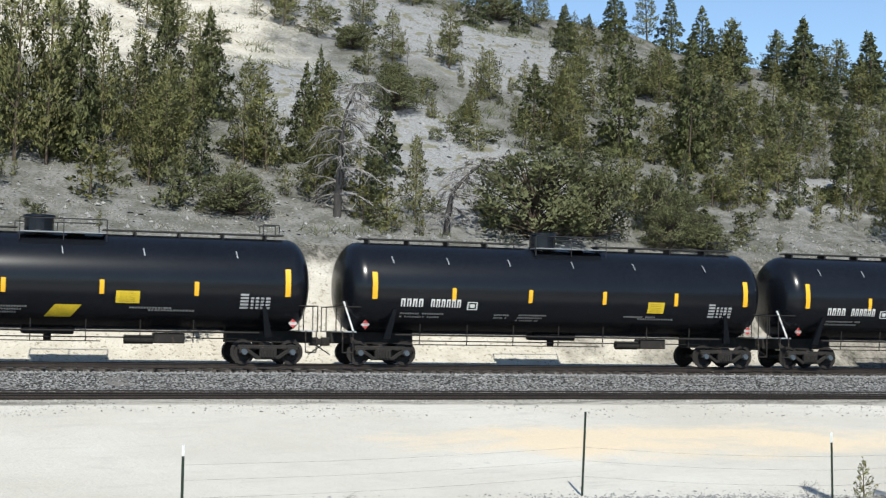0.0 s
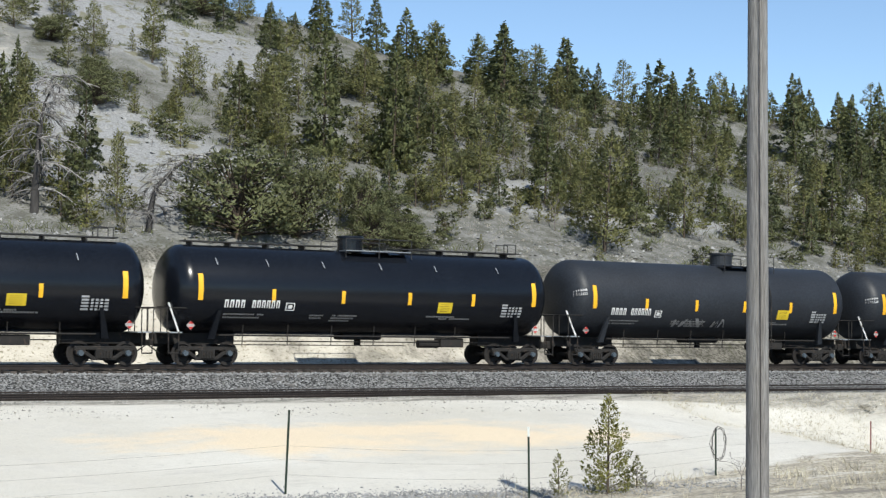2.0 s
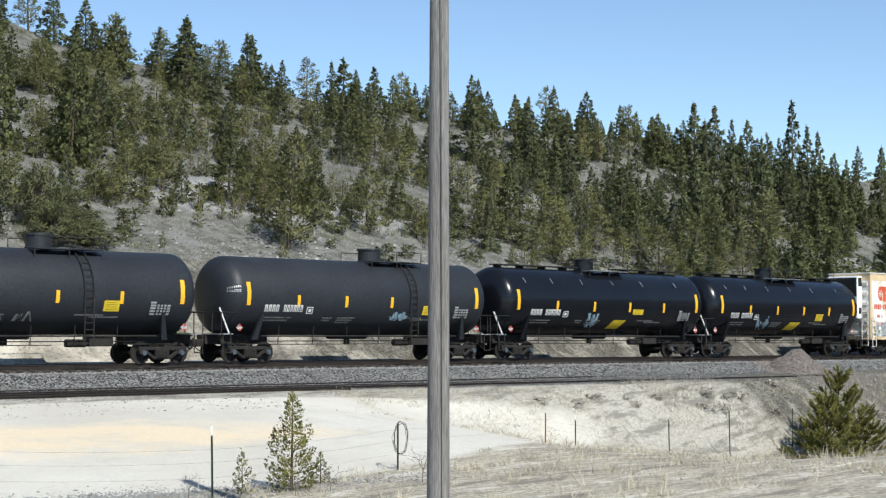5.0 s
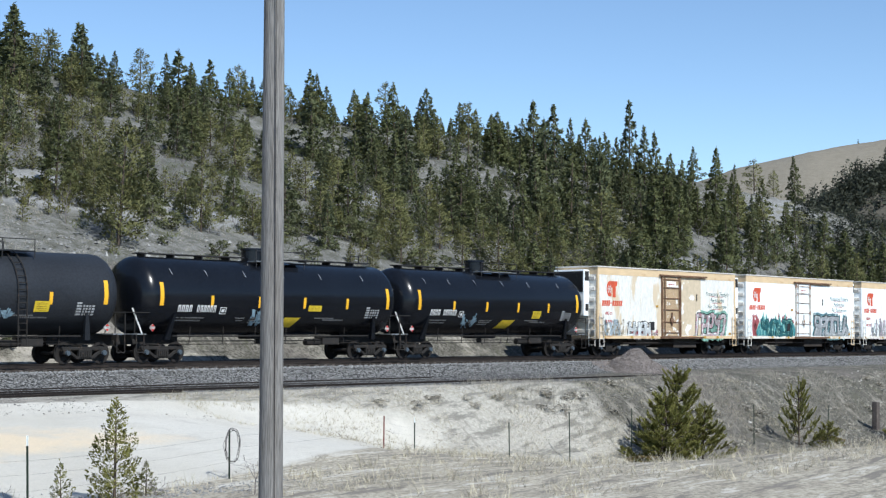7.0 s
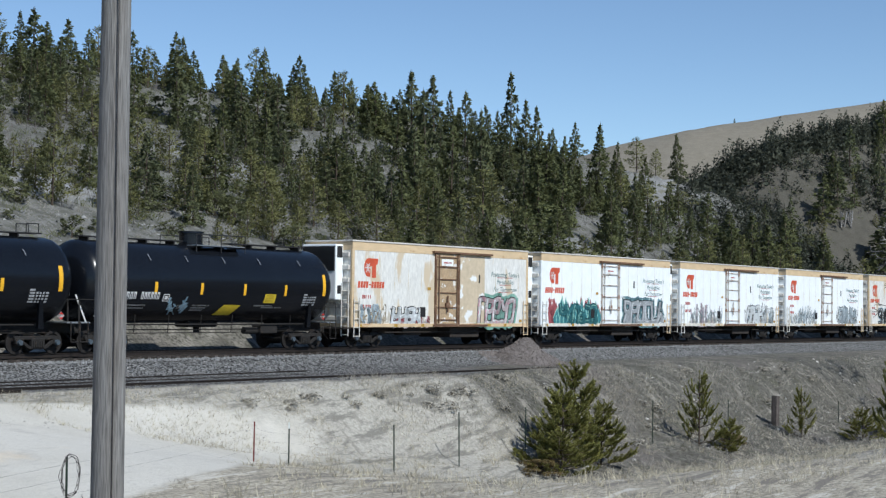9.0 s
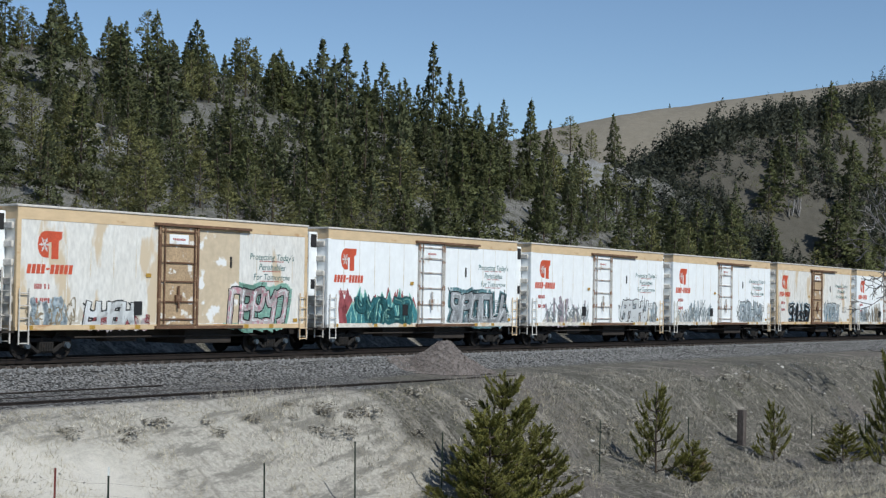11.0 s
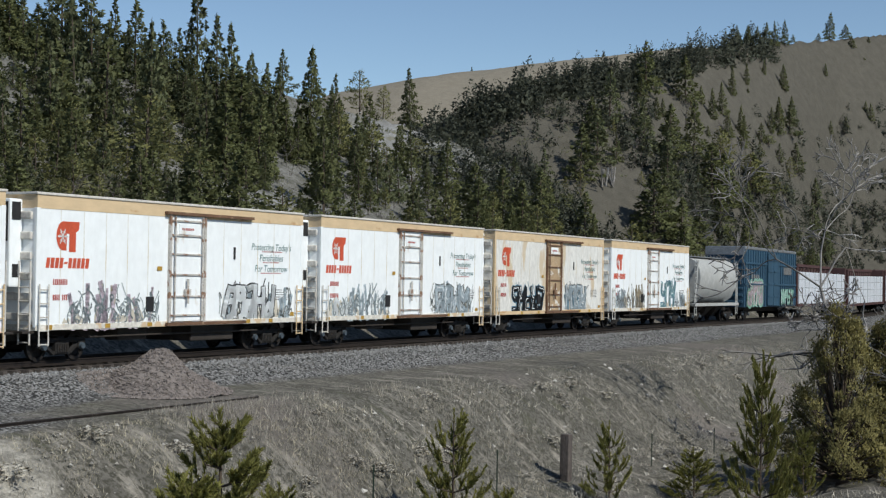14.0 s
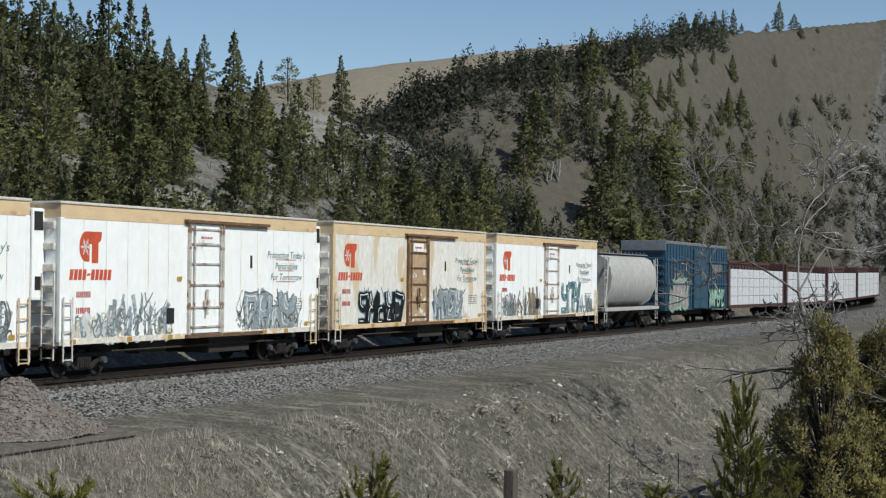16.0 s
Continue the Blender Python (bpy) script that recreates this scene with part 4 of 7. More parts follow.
def graffiti(car, x0, x1, z0, z1, fill, line, seed, letters=5, halo=None, out=0.0):
    """A painted piece: fat leaning strokes with dark edges; it spells nothing."""
    rnd = random.Random(seed)
    fills, lines, glow, gleam = fresh(), fresh(), fresh(), fresh()
    w = (x1 - x0) / letters
    fat = min(0.28, w * 0.36)
    for i in range(letters):
        cx = x0 + (i + 0.5) * w
        lean = rnd.uniform(-0.1, 0.25)
        at = lambda a, b: (cx + a * w * 0.5 + lean * b * (z1 - z0) * 0.5, (z0 + z1) / 2 + b * (z1 - z0) * 0.46)
        grid = [at(a + rnd.uniform(-.15, .15), b + rnd.uniform(-.12, .12)) for a in (-0.8, 0, 0.8) for b in (-0.9, 0, 0.9)]
        shapes = [(0, 1, 2), (0, 2, 5, 8), (2, 1, 7, 8), (0, 1, 4, 7, 6), (6, 7, 8), (2, 5, 8, 7, 6, 3), (0, 3, 6), (2, 4, 8), (0, 4, 6)]
        for q in range(3):
            s_ = eased([grid[j] for j in shapes[rnd.randrange(len(shapes))]])
            lift = 0.0004 * q + 0.0015 * i / letters
            stroke(fills, s_, fat, out + 0.012 + lift)
            stroke(lines, s_, fat + 0.10, out + 0.008 + lift * 0.5)
            stroke(gleam, [(x + 0.03, z + 0.05) for x, z in s_[:len(s_) // 2]], 0.04, out + 0.016)
            if halo:
                stroke(glow, s_, fat + 0.42, out + 0.005 + lift * 0.3)
    if halo:
        part("graffiti_halo", glow, halo, car)
    else:
        glow.free()
    for i in range(letters):
        cx = x0 + (i + rnd.random()) * w
        s_ = eased([(cx, z0 + rnd.uniform(-0.05, 0.3)), (cx + rnd.uniform(-0.3, 0.3), (z0 + z1) / 2), (cx + rnd.uniform(-0.6, 0.6), z1 + rnd.uniform(-0.1, 0.25))])
        stroke(lines, s_, 0.06, out + 0.0105)
    part("graffiti_outline", lines, line, car)
    part("graffiti", fills, fill, car, "bright painted graffiti lettering")
    part("graffiti_outline", gleam, "g_mint" if fill == "g_teal" else "reefer_white", car)


def spikes(car, x0, x1, z0, z1, fill, seed, n=16, edge=""):
    """Pointed painted leaves, each with a paler edge."""
    rnd = random.Random(seed)
    bm, rim = fresh(), fresh()
    w = (x1 - x0) / n
    for i in range(n):
        cx = x0 + (i + 0.5) * w
        t = z1 - rnd.uniform(0, 0.4) * (z1 - z0)
        k, lean = rnd.uniform(1.1, 1.9) * w, rnd.uniform(-0.9, 0.7) * w
        pts = [(cx - k * 0.5, z0 + rnd.uniform(0, .1)), (cx + k * 0.5, z0 + rnd.uniform(0, .1)), (cx + k * 0.8, z0 + 0.4 * (t - z0)), (cx + lean, t), (cx - k * 0.7, z0 + 0.45 * (t - z0))]
        lift = 0.007 + (0.004 if edge else 0) + 0.0004 * rnd.randrange(9)
        flat_shape(bm, pts, lift)
        if edge:
            stroke(rim, [pts[4], pts[3], pts[2]], 0.05, lift + 0.0003)
            stroke(rim, [(cx, z0 + 0.2), (cx + lean * 0.4, z0 + 0.6 * (t - z0))], 0.06, lift + 0.0003)
    part("graffiti", bm, fill, car, "spiky painted graffiti")
    if edge:
        part("graffiti_outline", rim, edge, car)
    else:
        rim.free()


def scribble(car, x0, x1, z0, z1, wash, line, seed, n=46):
    """Thin looping painted lines over a faded wash of colour; they spell nothing."""
    rnd = random.Random(seed)
    pale, lines = fresh(), fresh()
    for k in range(14):
        cx, w = rnd.uniform(x0 + 0.2, x1 - 0.2), rnd.uniform(0.10, 0.26)
        tall = rnd.uniform(0.55, 1.0) * (z1 - z0)
        stroke(pale, eased([(cx, z0), (cx + rnd.uniform(-0.2, 0.2), z0 + tall * 0.5), (cx + rnd.uniform(-0.3, 0.3), z0 + tall)]), w, 0.007 + 0.0002 * k)
    for k in range(n):
        cx, cz = rnd.uniform(x0, x1), rnd.uniform(z0, z0 + 0.55 * (z1 - z0))
        size = rnd.uniform(0.18, 0.5)
        pts = [(cx, cz)]
        for _ in range(rnd.choice((3, 4, 5))):
            pts.append((min(x1, max(x0, pts[-1][0] + rnd.uniform(-0.35, 0.45) * size * 1.4)), min(z1, max(z0, pts[-1][1] + rnd.uniform(-0.6, 1.0) * size))))
        stroke(lines, eased(pts), rnd.uniform(0.025, 0.06), 0.0105 + 0.00005 * k)
    part("graffiti", pale, wash, car, "faded washed-out graffiti")
    part("graffiti_outline", lines, line, car)


def words(car, text, x, z, size, material):
    """Readable lettering on the flank, as a mesh."""
    cu = bpy.data.curves.new("lettering", "FONT")
    cu.body, cu.size, cu.align_x, cu.shear, cu.extrude = text, size, "CENTER", 0.2, 0.0
    cu.resolution_u = 2
    tmp = bpy.data.objects.new("lettering", cu)
    me = bpy.data.meshes.new_from_object(tmp)
    bpy.data.objects.remove(tmp)
    me.materials.clear()
    me.materials.append(M[material])
    ob = new("lettering", me)
    ob.parent = car
    ob.matrix_basis = pose(x, -HALF_W - 0.01, z, 90, 0, 0)
    return ob


def reefer(seed, worn, pieces, unit, label):
    rnd = random.Random(seed)
    car = tagged(empty("refrigerator_car"), label, "freight car", "refrigerator cars of the train")
    h = 7.62
    skin = "reefer_peeled" if worn else "reefer_white"
    band = 4.72
    body = box(fresh(), -h, h, -HALF_W, HALF_W, FLOOR_Z + 0.18, band)
    part("body", body, skin, car, "chalky white side sheets with peeling paint")
    bm = box(fresh(), -h, h, -HALF_W - 0.012, HALF_W + 0.012, band, TOP_Z - 0.08)
    part("top_band", bm, "reefer_tan", car, "faded tan band with rust")
    bm = box(fresh(), -h - 0.05, h + 0.05, -HALF_W - 0.05, HALF_W + 0.05, TOP_Z - 0.08, TOP_Z, 0.02)
    part("roof", bm, "roof_white", car)
    bm = box(fresh(), -h, h, -HALF_W - 0.02, HALF_W + 0.02, FLOOR_Z, FLOOR_Z + 0.18, 0.01)
    part("side_sill", bm, "reefer_tan" if worn else "sill_worn", car, "worn side sill with tan primer")
    # seams between the side sheets
    for x in np.arange(-h + 1.1, h - 0.5, 1.1):
        if not -1.4 < x < 2.0:
            shared_part("seam", "side_seam", lambda: box(fresh(), -0.018, 0.018, -HALF_W - 0.005, -HALF_W, FLOOR_Z + 0.2, 4.70), skin, car, pose(x, 0, 0))
    if seed == 30:
        part("faded_panel", box(fresh(), 1.05, 3.45, -HALF_W - 0.008, -HALF_W + 0.05, 1.2, 4.71), "faded_tan", car, "tan panel with flaked white paint")
    for s in (-1, 1):
        shared_part("cornerpost" + ("w" if worn else "c"), "corner_post", lambda: box(fresh(), -0.09, 0.09, -HALF_W - 0.02, -HALF_W + 0.1, FLOOR_Z + 0.1, 4.74, 0.015), "reefer_tan" if worn else skin, car, pose(s * (h - 0.07), 0, 0))
    # the plug door with its rods
    dx0, dx1 = -0.95, 1.0
    trim, tk = ("rust", "w") if worn else ("door_trim", "c")
    door = part("plug_door", box(fresh(), dx0, dx1, -HALF_W - 0.06, -HALF_W + 0.02, FLOOR_Z + 0.16, 4.78, 0.02), "door_worn" if worn else skin, car, "plug door with worn paint")
    for x in (dx0 - 0.03, dx1 + 0.03):
        shared_part("doorpost" + tk, "door_post", lambda: box(fresh(), -0.055, 0.055, -HALF_W - 0.11, -HALF_W, FLOOR_Z + 0.05, 4.85, 0.015), trim, car, pose(x, 0, 0))
    for x in (dx0 + 0.18, dx1 - 0.18):
        shared_part("lockrod" + tk, "locking_rod", lambda: rod(fresh(), (0, -HALF_W - 0.13, FLOOR_Z + 0.2), (0, -HALF_W - 0.13, 4.75), 0.03, 8), trim, door, pose(x, 0, 0))
    for z in (1.35, 2.0, 2.75, 3.45, 4.1, 4.6):
        shared_part("doorbar" + tk, "door_bar", lambda: box(fresh(), dx0 + 0.05, dx1 - 0.05, -HALF_W - 0.11, -HALF_W - 0.05, -0.03, 0.03, 0.008), trim, door, pose(0, 0, z))
    shared_part("doorpanel", "door_panel", lambda: box(fresh(), -0.5, 0.5, -HALF_W - 0.085, -HALF_W - 0.06, 4.15, 4.5), "reefer_white", door, pose(0, 0, 0))
    bm = fresh()
    rod(bm, (-0.05, -HALF_W - 0.16, 1.75), (-0.05, -HALF_W - 0.16, 2.6), 0.045, 8)
    box(bm, -0.2, 0.12, -HALF_W - 0.18, -HALF_W - 0.09, 2.0, 2.25, 0.02)
    part("door_handle", bm, trim, door)
    bm = box(fresh(), dx0 - 0.3, 4.0, -HALF_W - 0.16, -HALF_W, 4.80, 4.90)
    part("door_track", bm, "rust", car, "rusty brown door track")
    bm = box(fresh(), dx0 - 0.2, 3.6, -HALF_W - 0.14, -HALF_W, FLOOR_Z + 0.02, FLOOR_Z + 0.13)
    part("door_track", bm, "rust", car)
    # lettering and marks
    bm = fresh()
    a = [(math.cos(t), math.sin(t)) for t in np.linspace(0.5 * math.pi, 1.5 * math.pi, 14)]
    em = lambda x, z: (-6.20 + (x + 5.87) * 0.76, 3.89 + (z - 4.0) * 0.73)
    pts = [(-6.15 + 0.42 * c, 4.02 + 0.62 * s_) for c, s_ in a] + [(-5.93, 3.40), (-5.93, 4.12), (-5.78, 4.12), (-5.78, 3.34), (-5.36, 3.34), (-5.36, 4.18), (-5.18, 4.30), (-5.14, 4.64)]
    flat_shape(bm, [em(*p) for p in pts])
    part("red_emblem", bm, "logo_red", car, "faded red emblem")
    bm = fresh()
    for k in range(6):
        t = math.pi * k / 3
        stroke(bm, [em(-6.18, 4.0), em(-6.18 + 0.3 * math.cos(t), 4.0 + 0.34 * math.sin(t))], 0.045, 0.010)
        stroke(bm, [em(-6.18 + 0.2 * math.cos(t + q), 4.0 + 0.22 * math.sin(t + q)) for q in (-0.3, 0.3)], 0.035, 0.0105)
    part("emblem_star", bm, "stencil_white", car)
    for k in range(10):
        lo, hi = (2.90, 3.22) if k != 4 else (3.03, 3.10)
        part("brand_bar", flat_patch(fresh(), -7.20 + 0.205 * k, -7.20 + 0.205 * k + 0.165, lo, hi, lean=0.05), "logo_red", car, "red lettering bar" if k == 0 else "")
    bm = text_bars(fresh(), -6.85, -6.15, 2.38, 2.56, 8, rnd, flat_patch)
    text_bars(bm, -6.85, -6.15, 1.90, 2.08, 8, rnd, flat_patch)
    text_bars(bm, -0.35, 0.35, 4.28, 4.36, 7, rnd, lambda b, *q: flat_patch(b, *q, lift=0.09))
    part("car_number", bm, "script_red", car, "pale red lettering as bars")
    for line_, z in (("Protecting Today's", 3.70), ("Perishables", 3.30), ("For Tomorrow", 2.90)):
        words(car, line_, 5.40, z, 0.36, "script_teal")
    bm = fresh()
    for z, w in ((3.63, 0.75), (3.23, 0.55), (2.83, 0.70)):
        text_bars(bm, 5.40 - w, 5.40 + w, z, z + 0.04, 12, rnd, flat_patch)
    part("underline", bm, "script_red", car)
    bm = fresh()
    for j in range(5):
        text_bars(bm, 5.6, 6.6, 2.2 - j * 0.09, 2.24 - j * 0.09, 12, rnd, flat_patch)
    part("stencil", bm, "stencil_grey", car)
    for x, z in ((-1.5, 2.95), (-7.0, 1.07), (-4.2, 1.07), (-2.0, 1.07), (3.9, 1.07), (5.4, 1.07), (6.9, 1.30)):
        shared_part("reflector", "reflector", lambda: flat_patch(fresh(), -0.13, 0.13, -0.07, 0.07, lift=0.03), "reflector_worn", car, pose(x, 0, z))
    # paint worn away in ragged patches low on the side
    for k in range(9):
        cx = rnd.choice((rnd.uniform(-7.0, -1.6), rnd.uniform(1.6, 7.0)))
        wd, ht = rnd.uniform(0.3, 0.9), rnd.uniform(0.35, 1.1)
        lo = FLOOR_Z + 0.2
        ragged = [(max(-7.5, min(7.5, cx + wd * (u - 0.5) * 2)), lo + ht * rnd.uniform(0.15, 1.0) * math.sin(math.pi * (0.08 + 0.84 * u))) for u in np.linspace(0, 1, 13)]
        part("worn_patch", flat_shape(fresh(), [(ragged[0][0], lo), (ragged[-1][0], lo)] + ragged[::-1], 0.0045 + 0.0001 * k), "worn_beige", car, "paint worn to beige" if k == 0 else "")
    shared_part("boxplate", "service_box", lambda: box(fresh(), -0.2, 0.2, -HALF_W - 0.04, -HALF_W, -0.25, 0.25, 0.01), "steel_dark", car, pose(-2.0, 0, 1.75))
    shared_part("vent", "drain_slot", lambda: box(fresh(), -0.05, 0.05, -HALF_W - 0.03, -HALF_W, -0.22, 0.22), "steel_dark", car, pose(2.95, 0, 3.55))
    for pc in pieces:
        if pc[0] == "spikes":
            spikes(car, *pc[1:])
        elif pc[0] == "scribble":
            scribble(car, *pc[1:])
        else:
            graffiti(car, *pc[1:])
    # ends
    for s in (-1, 1):
        for z in np.arange(1.4, 4.9, 0.62):
            shared_part("endrib", "end_rib", lambda: box(fresh(), -0.06, 0.06, -1.35, 1.35, -0.12, 0.12, 0.05), "roof_white", car, pose(s * (h + 0.05), 0, z))
        for y in (-1.42, -0.98):
            shared_part("endrail", "ladder_rail", lambda: rod(fresh(), (0, 0, 0.55), (0, 0, 3.1), 0.03, 6), "roof_white", car, pose(s * (h + 0.16), y, 0))
        for j in range(6):
            shared_part("erung", "ladder_rung", lambda: rod(fresh(), (0, -1.42, 0), (0, -0.98, 0), 0.02, 6), "roof_white", car, pose(s * (h + 0.16), 0, 0.62 + 0.42 * j))
        lk, lm = ("lw", "roof_white") if s < 0 else ("lt", "reefer_tan")
        for x in (s * (h - 0.08), s * (h - 0.5)):
            shared_part(lk + "rail", "ladder_rail", lambda: rod(fresh(), (0, -HALF_W - 0.09, 0.5), (0, -HALF_W - 0.09, 2.4), 0.026, 6), lm, car, pose(x, 0, 0))
        for j in range(5):
            shared_part(lk + "rung", "ladder_rung", lambda: rod(fresh(), (-0.21, -HALF_W - 0.09, 0), (0.21, -HALF_W - 0.09, 0), 0.022, 6), lm, car, pose(s * (h - 0.29), 0, 0.55 + 0.42 * j))
        part("end_platform", box(fresh(), min(s * h, s * (h + 0.5)), max(s * h, s * (h + 0.5)), -1.45, 1.45, 0.9, 0.97), "chassis", car)
        coupler(car, s * (h + 0.05), s)
        truck(car, s * (h - 1.75))
    part("centre_sill", box(fresh(), -h, h, -0.35, 0.35, 0.62, 1.0), "chassis", car)
    bm = box(fresh(), 0.8, 3.4, -1.2, 0.9, 0.42, 0.98, 0.05)
    box(bm, -3.1, -1.6, -1.1, -0.5, 0.55, 0.98, 0.05)
    rod(bm, (-h + 2.8, -1.3, 0.72), (h - 2.8, -1.3, 0.72), 0.03, 6)
    part("fuel_tank", bm, "chassis", car)
    if unit:
        u = part("cooling_unit", box(fresh(), -h - 0.58, -h - 0.02, -0.95, 1.25, 2.3, 5.0, 0.06), "reefer_white", car, "white cooling unit on the end wall")
        bm = fresh()
        for j in range(12):
            box(bm, -h - 0.63, -h - 0.57, -0.85, 1.15, 3.75 + 0.09 * j, 3.80 + 0.09 * j)
        box(bm, -h - 0.60, -h - 0.575, -0.88, 1.18, 3.7, 4.9)
        box(bm, -h - 0.50, -h - 0.12, -0.965, -0.945, 4.35, 4.9)
        part("grille", bm, "steel_dark", u, "black louvred grille")
        part("access_hatch", box(fresh(), -h - 0.45, -h - 0.2, -0.962, -0.945, 2.6, 3.0), "steel_dark", u)
    return car


REEFER_0, REEFER_STEP = 116.03, 16.369
PIECES = [
    [("graffiti", 2.9, 6.3, 1.1, 2.55, "g_blush", "g_black", 41, 5, "g_mint"), ("graffiti", -4.5, -2.2, 1.1, 1.95, "reefer_white", "g_black", 42, 4), ("scribble", -7.2, -5.0, 1.1, 2.1, "g_sky", "g_tan", 43, 26), ("scribble", -4.6, -1.4, 1.0, 1.5, "g_blush", "g_red", 44, 30)],
    [("spikes", -6.7, -1.2, 1.05, 2.85, "g_red", 51, 18), ("spikes", -6.2, -1.15, 1.0, 2.75, "g_teal", 52, 13, "g_mint"), ("graffiti", -5.6, -1.5, 1.15, 2.25, "g_teal", "g_deep", 57, 6, None, 0.009), ("graffiti", 1.7, 6.9, 1.15, 2.55, "g_silver", "g_black", 53, 6, "g_sea"), ("scribble", 1.7, 7.0, 1.05, 1.6, "g_sky", "reefer_white", 54, 24)],
    [("scribble", -6.2, -1.5, 1.0, 2.45, "g_lilac", "g_haze", 61, 80), ("graffiti", 2.4, 5.6, 1.15, 2.4, "reefer_white", "g_black", 62, 5), ("scribble", 2.0, 6.9, 1.05, 2.3, "g_sky", "g_dim", 63, 40)],
    [("scribble", -5.6, -1.9, 1.0, 2.5, "g_sky", "g_haze", 71, 60), ("graffiti", 2.6, 6.0, 1.15, 2.4, "g_sky", "g_dim", 72, 4), ("scribble", 1.8, 6.6, 1.05, 2.6, "g_sky", "g_dim", 73, 50), ("scribble", -6.9, -5.0, 1.1, 1.9, "reefer_white", "g_haze", 74, 20)],
    [("graffiti", -5.4, -1.4, 1.1, 2.4, "g_black", "g_blue", 81, 5), ("graffiti", 1.8, 4.8, 1.15, 2.5, "g_sky", "g_dim", 82, 4), ("scribble", 1.6, 5.0, 1.05, 2.3, "g_blue", "reefer_white", 83, 30)],
    [("scribble", -5.2, -1.5, 1.0, 2.6, "g_tan", "g_dim", 91, 60), ("graffiti", 1.7, 4.6, 1.15, 2.8, "g_sea", "g_blue", 92, 3), ("scribble", 4.6, 6.8, 1.1, 2.1, "g_sky", "g_dim", 93, 30), ("scribble", -7.0, -5.0, 1.2, 2.3, "g_sky", "g_dim", 94, 30)],
]
R_LABELS = ["worn white refrigerator car with rust-brown door and graffiti", "white refrigerator car with teal and black graffiti",
            "white refrigerator car with tan top band and scrawls", "white refrigerator car with pale blue graffiti",
            "peeling cream refrigerator car with dark graffiti", "peeling white refrigerator car with tan and blue graffiti"]
for n in range(6):
    car = reefer(30 + n, n in (0, 4), PIECES[n], True, R_LABELS[n])
    CARS.append((car, REEFER_0 + REEFER_STEP * (n + 0.5) - 0.55))


# ---- cars at the end of the train ----
M["hopper_grey"] = mat("hopper_grey", (0.44, 0.45, 0.44), 0.6, 0, 0.2, 0.6, 8, 0.05, dark=(0.28, 0.27, 0.25), stretch=(1, 1, 0.4))
M["box_blue"] = mat("box_blue", (0.033, 0.09, 0.148), 0.55, 0, 0.3, 0.8, 12, 0.04)
M["wrap_white"] = mat("wrap_white", (0.70, 0.74, 0.80), 0.4, 0, 0.25, 1.5, 6, 0.4)
M["flat_maroon"] = mat("flat_maroon", (0.075, 0.032, 0.03), 0.7, 0, 0.3, 2, 20, 0.1)


def hopper_car():
    car = tagged(empty("hopper_car"), "pale grey covered hopper car with rounded sides", "freight car")
    h = 5.6
    bm = fresh()
    ring = [(-0.55, 1.35), (-1.15, 1.75), (-1.5, 2.5), (-1.58, 3.1), (-1.5, 3.7), (-1.2, 4.25), (-0.7, 4.5), (0.7, 4.5), (1.2, 4.25), (1.5, 3.7), (1.58, 3.1), (1.5, 2.5), (1.15, 1.75), (0.55, 1.35)]
    last = None
    for x in np.linspace(-h + 0.9, h - 0.9, 14):
        vs = [bm.verts.new((x, y, z)) for y, z in ring]
        if last:
            for i in range(len(vs)):
                j = (i + 1) % len(vs)
                bm.faces.new((last[i], last[j], vs[j], vs[i]))
        else:
            bm.faces.new(vs)
        last = vs
    bm.faces.new(list(reversed(last)))
    bmesh.ops.recalc_face_normals(bm, faces=bm.faces)
    smooth(part("hopper_body", bm, "hopper_grey", car, "weathered pale grey curved sides"), 35)
    part("side_sill", box(fresh(), -h, h, -1.5, 1.5, 1.15, 1.36, 0.02), "hopper_grey", car)
    part("roof_walkway", box(fresh(), -h + 0.6, h - 0.6, -0.9, 0.9, 4.55, 4.62), "platform_grey", car)
    for x in np.arange(-h + 0.9, h - 0.8, 0.8):
        shared_part("hatchpost", "walkway_post", lambda: rod(fresh(), (0, -0.9, 4.6), (0, -0.9, 4.75), 0.02, 6), "hopper_grey", car, pose(x, 0, 0))
    for x in (-2.6, 0.0, 2.6):
        bm = fresh()
        bmesh.ops.create_cone(bm, cap_ends=True, segments=4, radius1=0.5, radius2=1.7, depth=1.0, matrix=Matrix.Translation((x, 0, 0.9)) @ Matrix.Rotation(radians(45), 4, "Z"))
        part("discharge_chute", bm, "chassis", car)
    for s in (-1, 1):
        for y in (-1.4, 1.4):
            part("end_brace", rod(fresh(), (s * (h - 0.1), y, 1.2), (s * (h - 0.9), y, 4.3), 0.05, 6), "hopper_grey", car)
            for k in (0.1, 0.55):
                shared_part("hrail", "ladder_rail", lambda: rod(fresh(), (0, 0, 0.5), (0, 0, 4.4), 0.03, 6), "hopper_grey", car, pose(s * (h - k), y, 0))
            for j in range(9):
                shared_part("hrung", "ladder_rung", lambda: rod(fresh(), (-0.225, 0, 0), (0.225, 0, 0), 0.02, 6), "hopper_grey", car, pose(s * (h - 0.325), y, 0.6 + 0.42 * j))
        part("end_slope", box(fresh(), min(s * (h - 0.95), s * h), max(s * (h - 0.95), s * h), -1.3, 1.3, 1.1, 1.35), "chassis", car)
        coupler(car, s * h, s)
        truck(car, s * (h - 1.5))
    return car


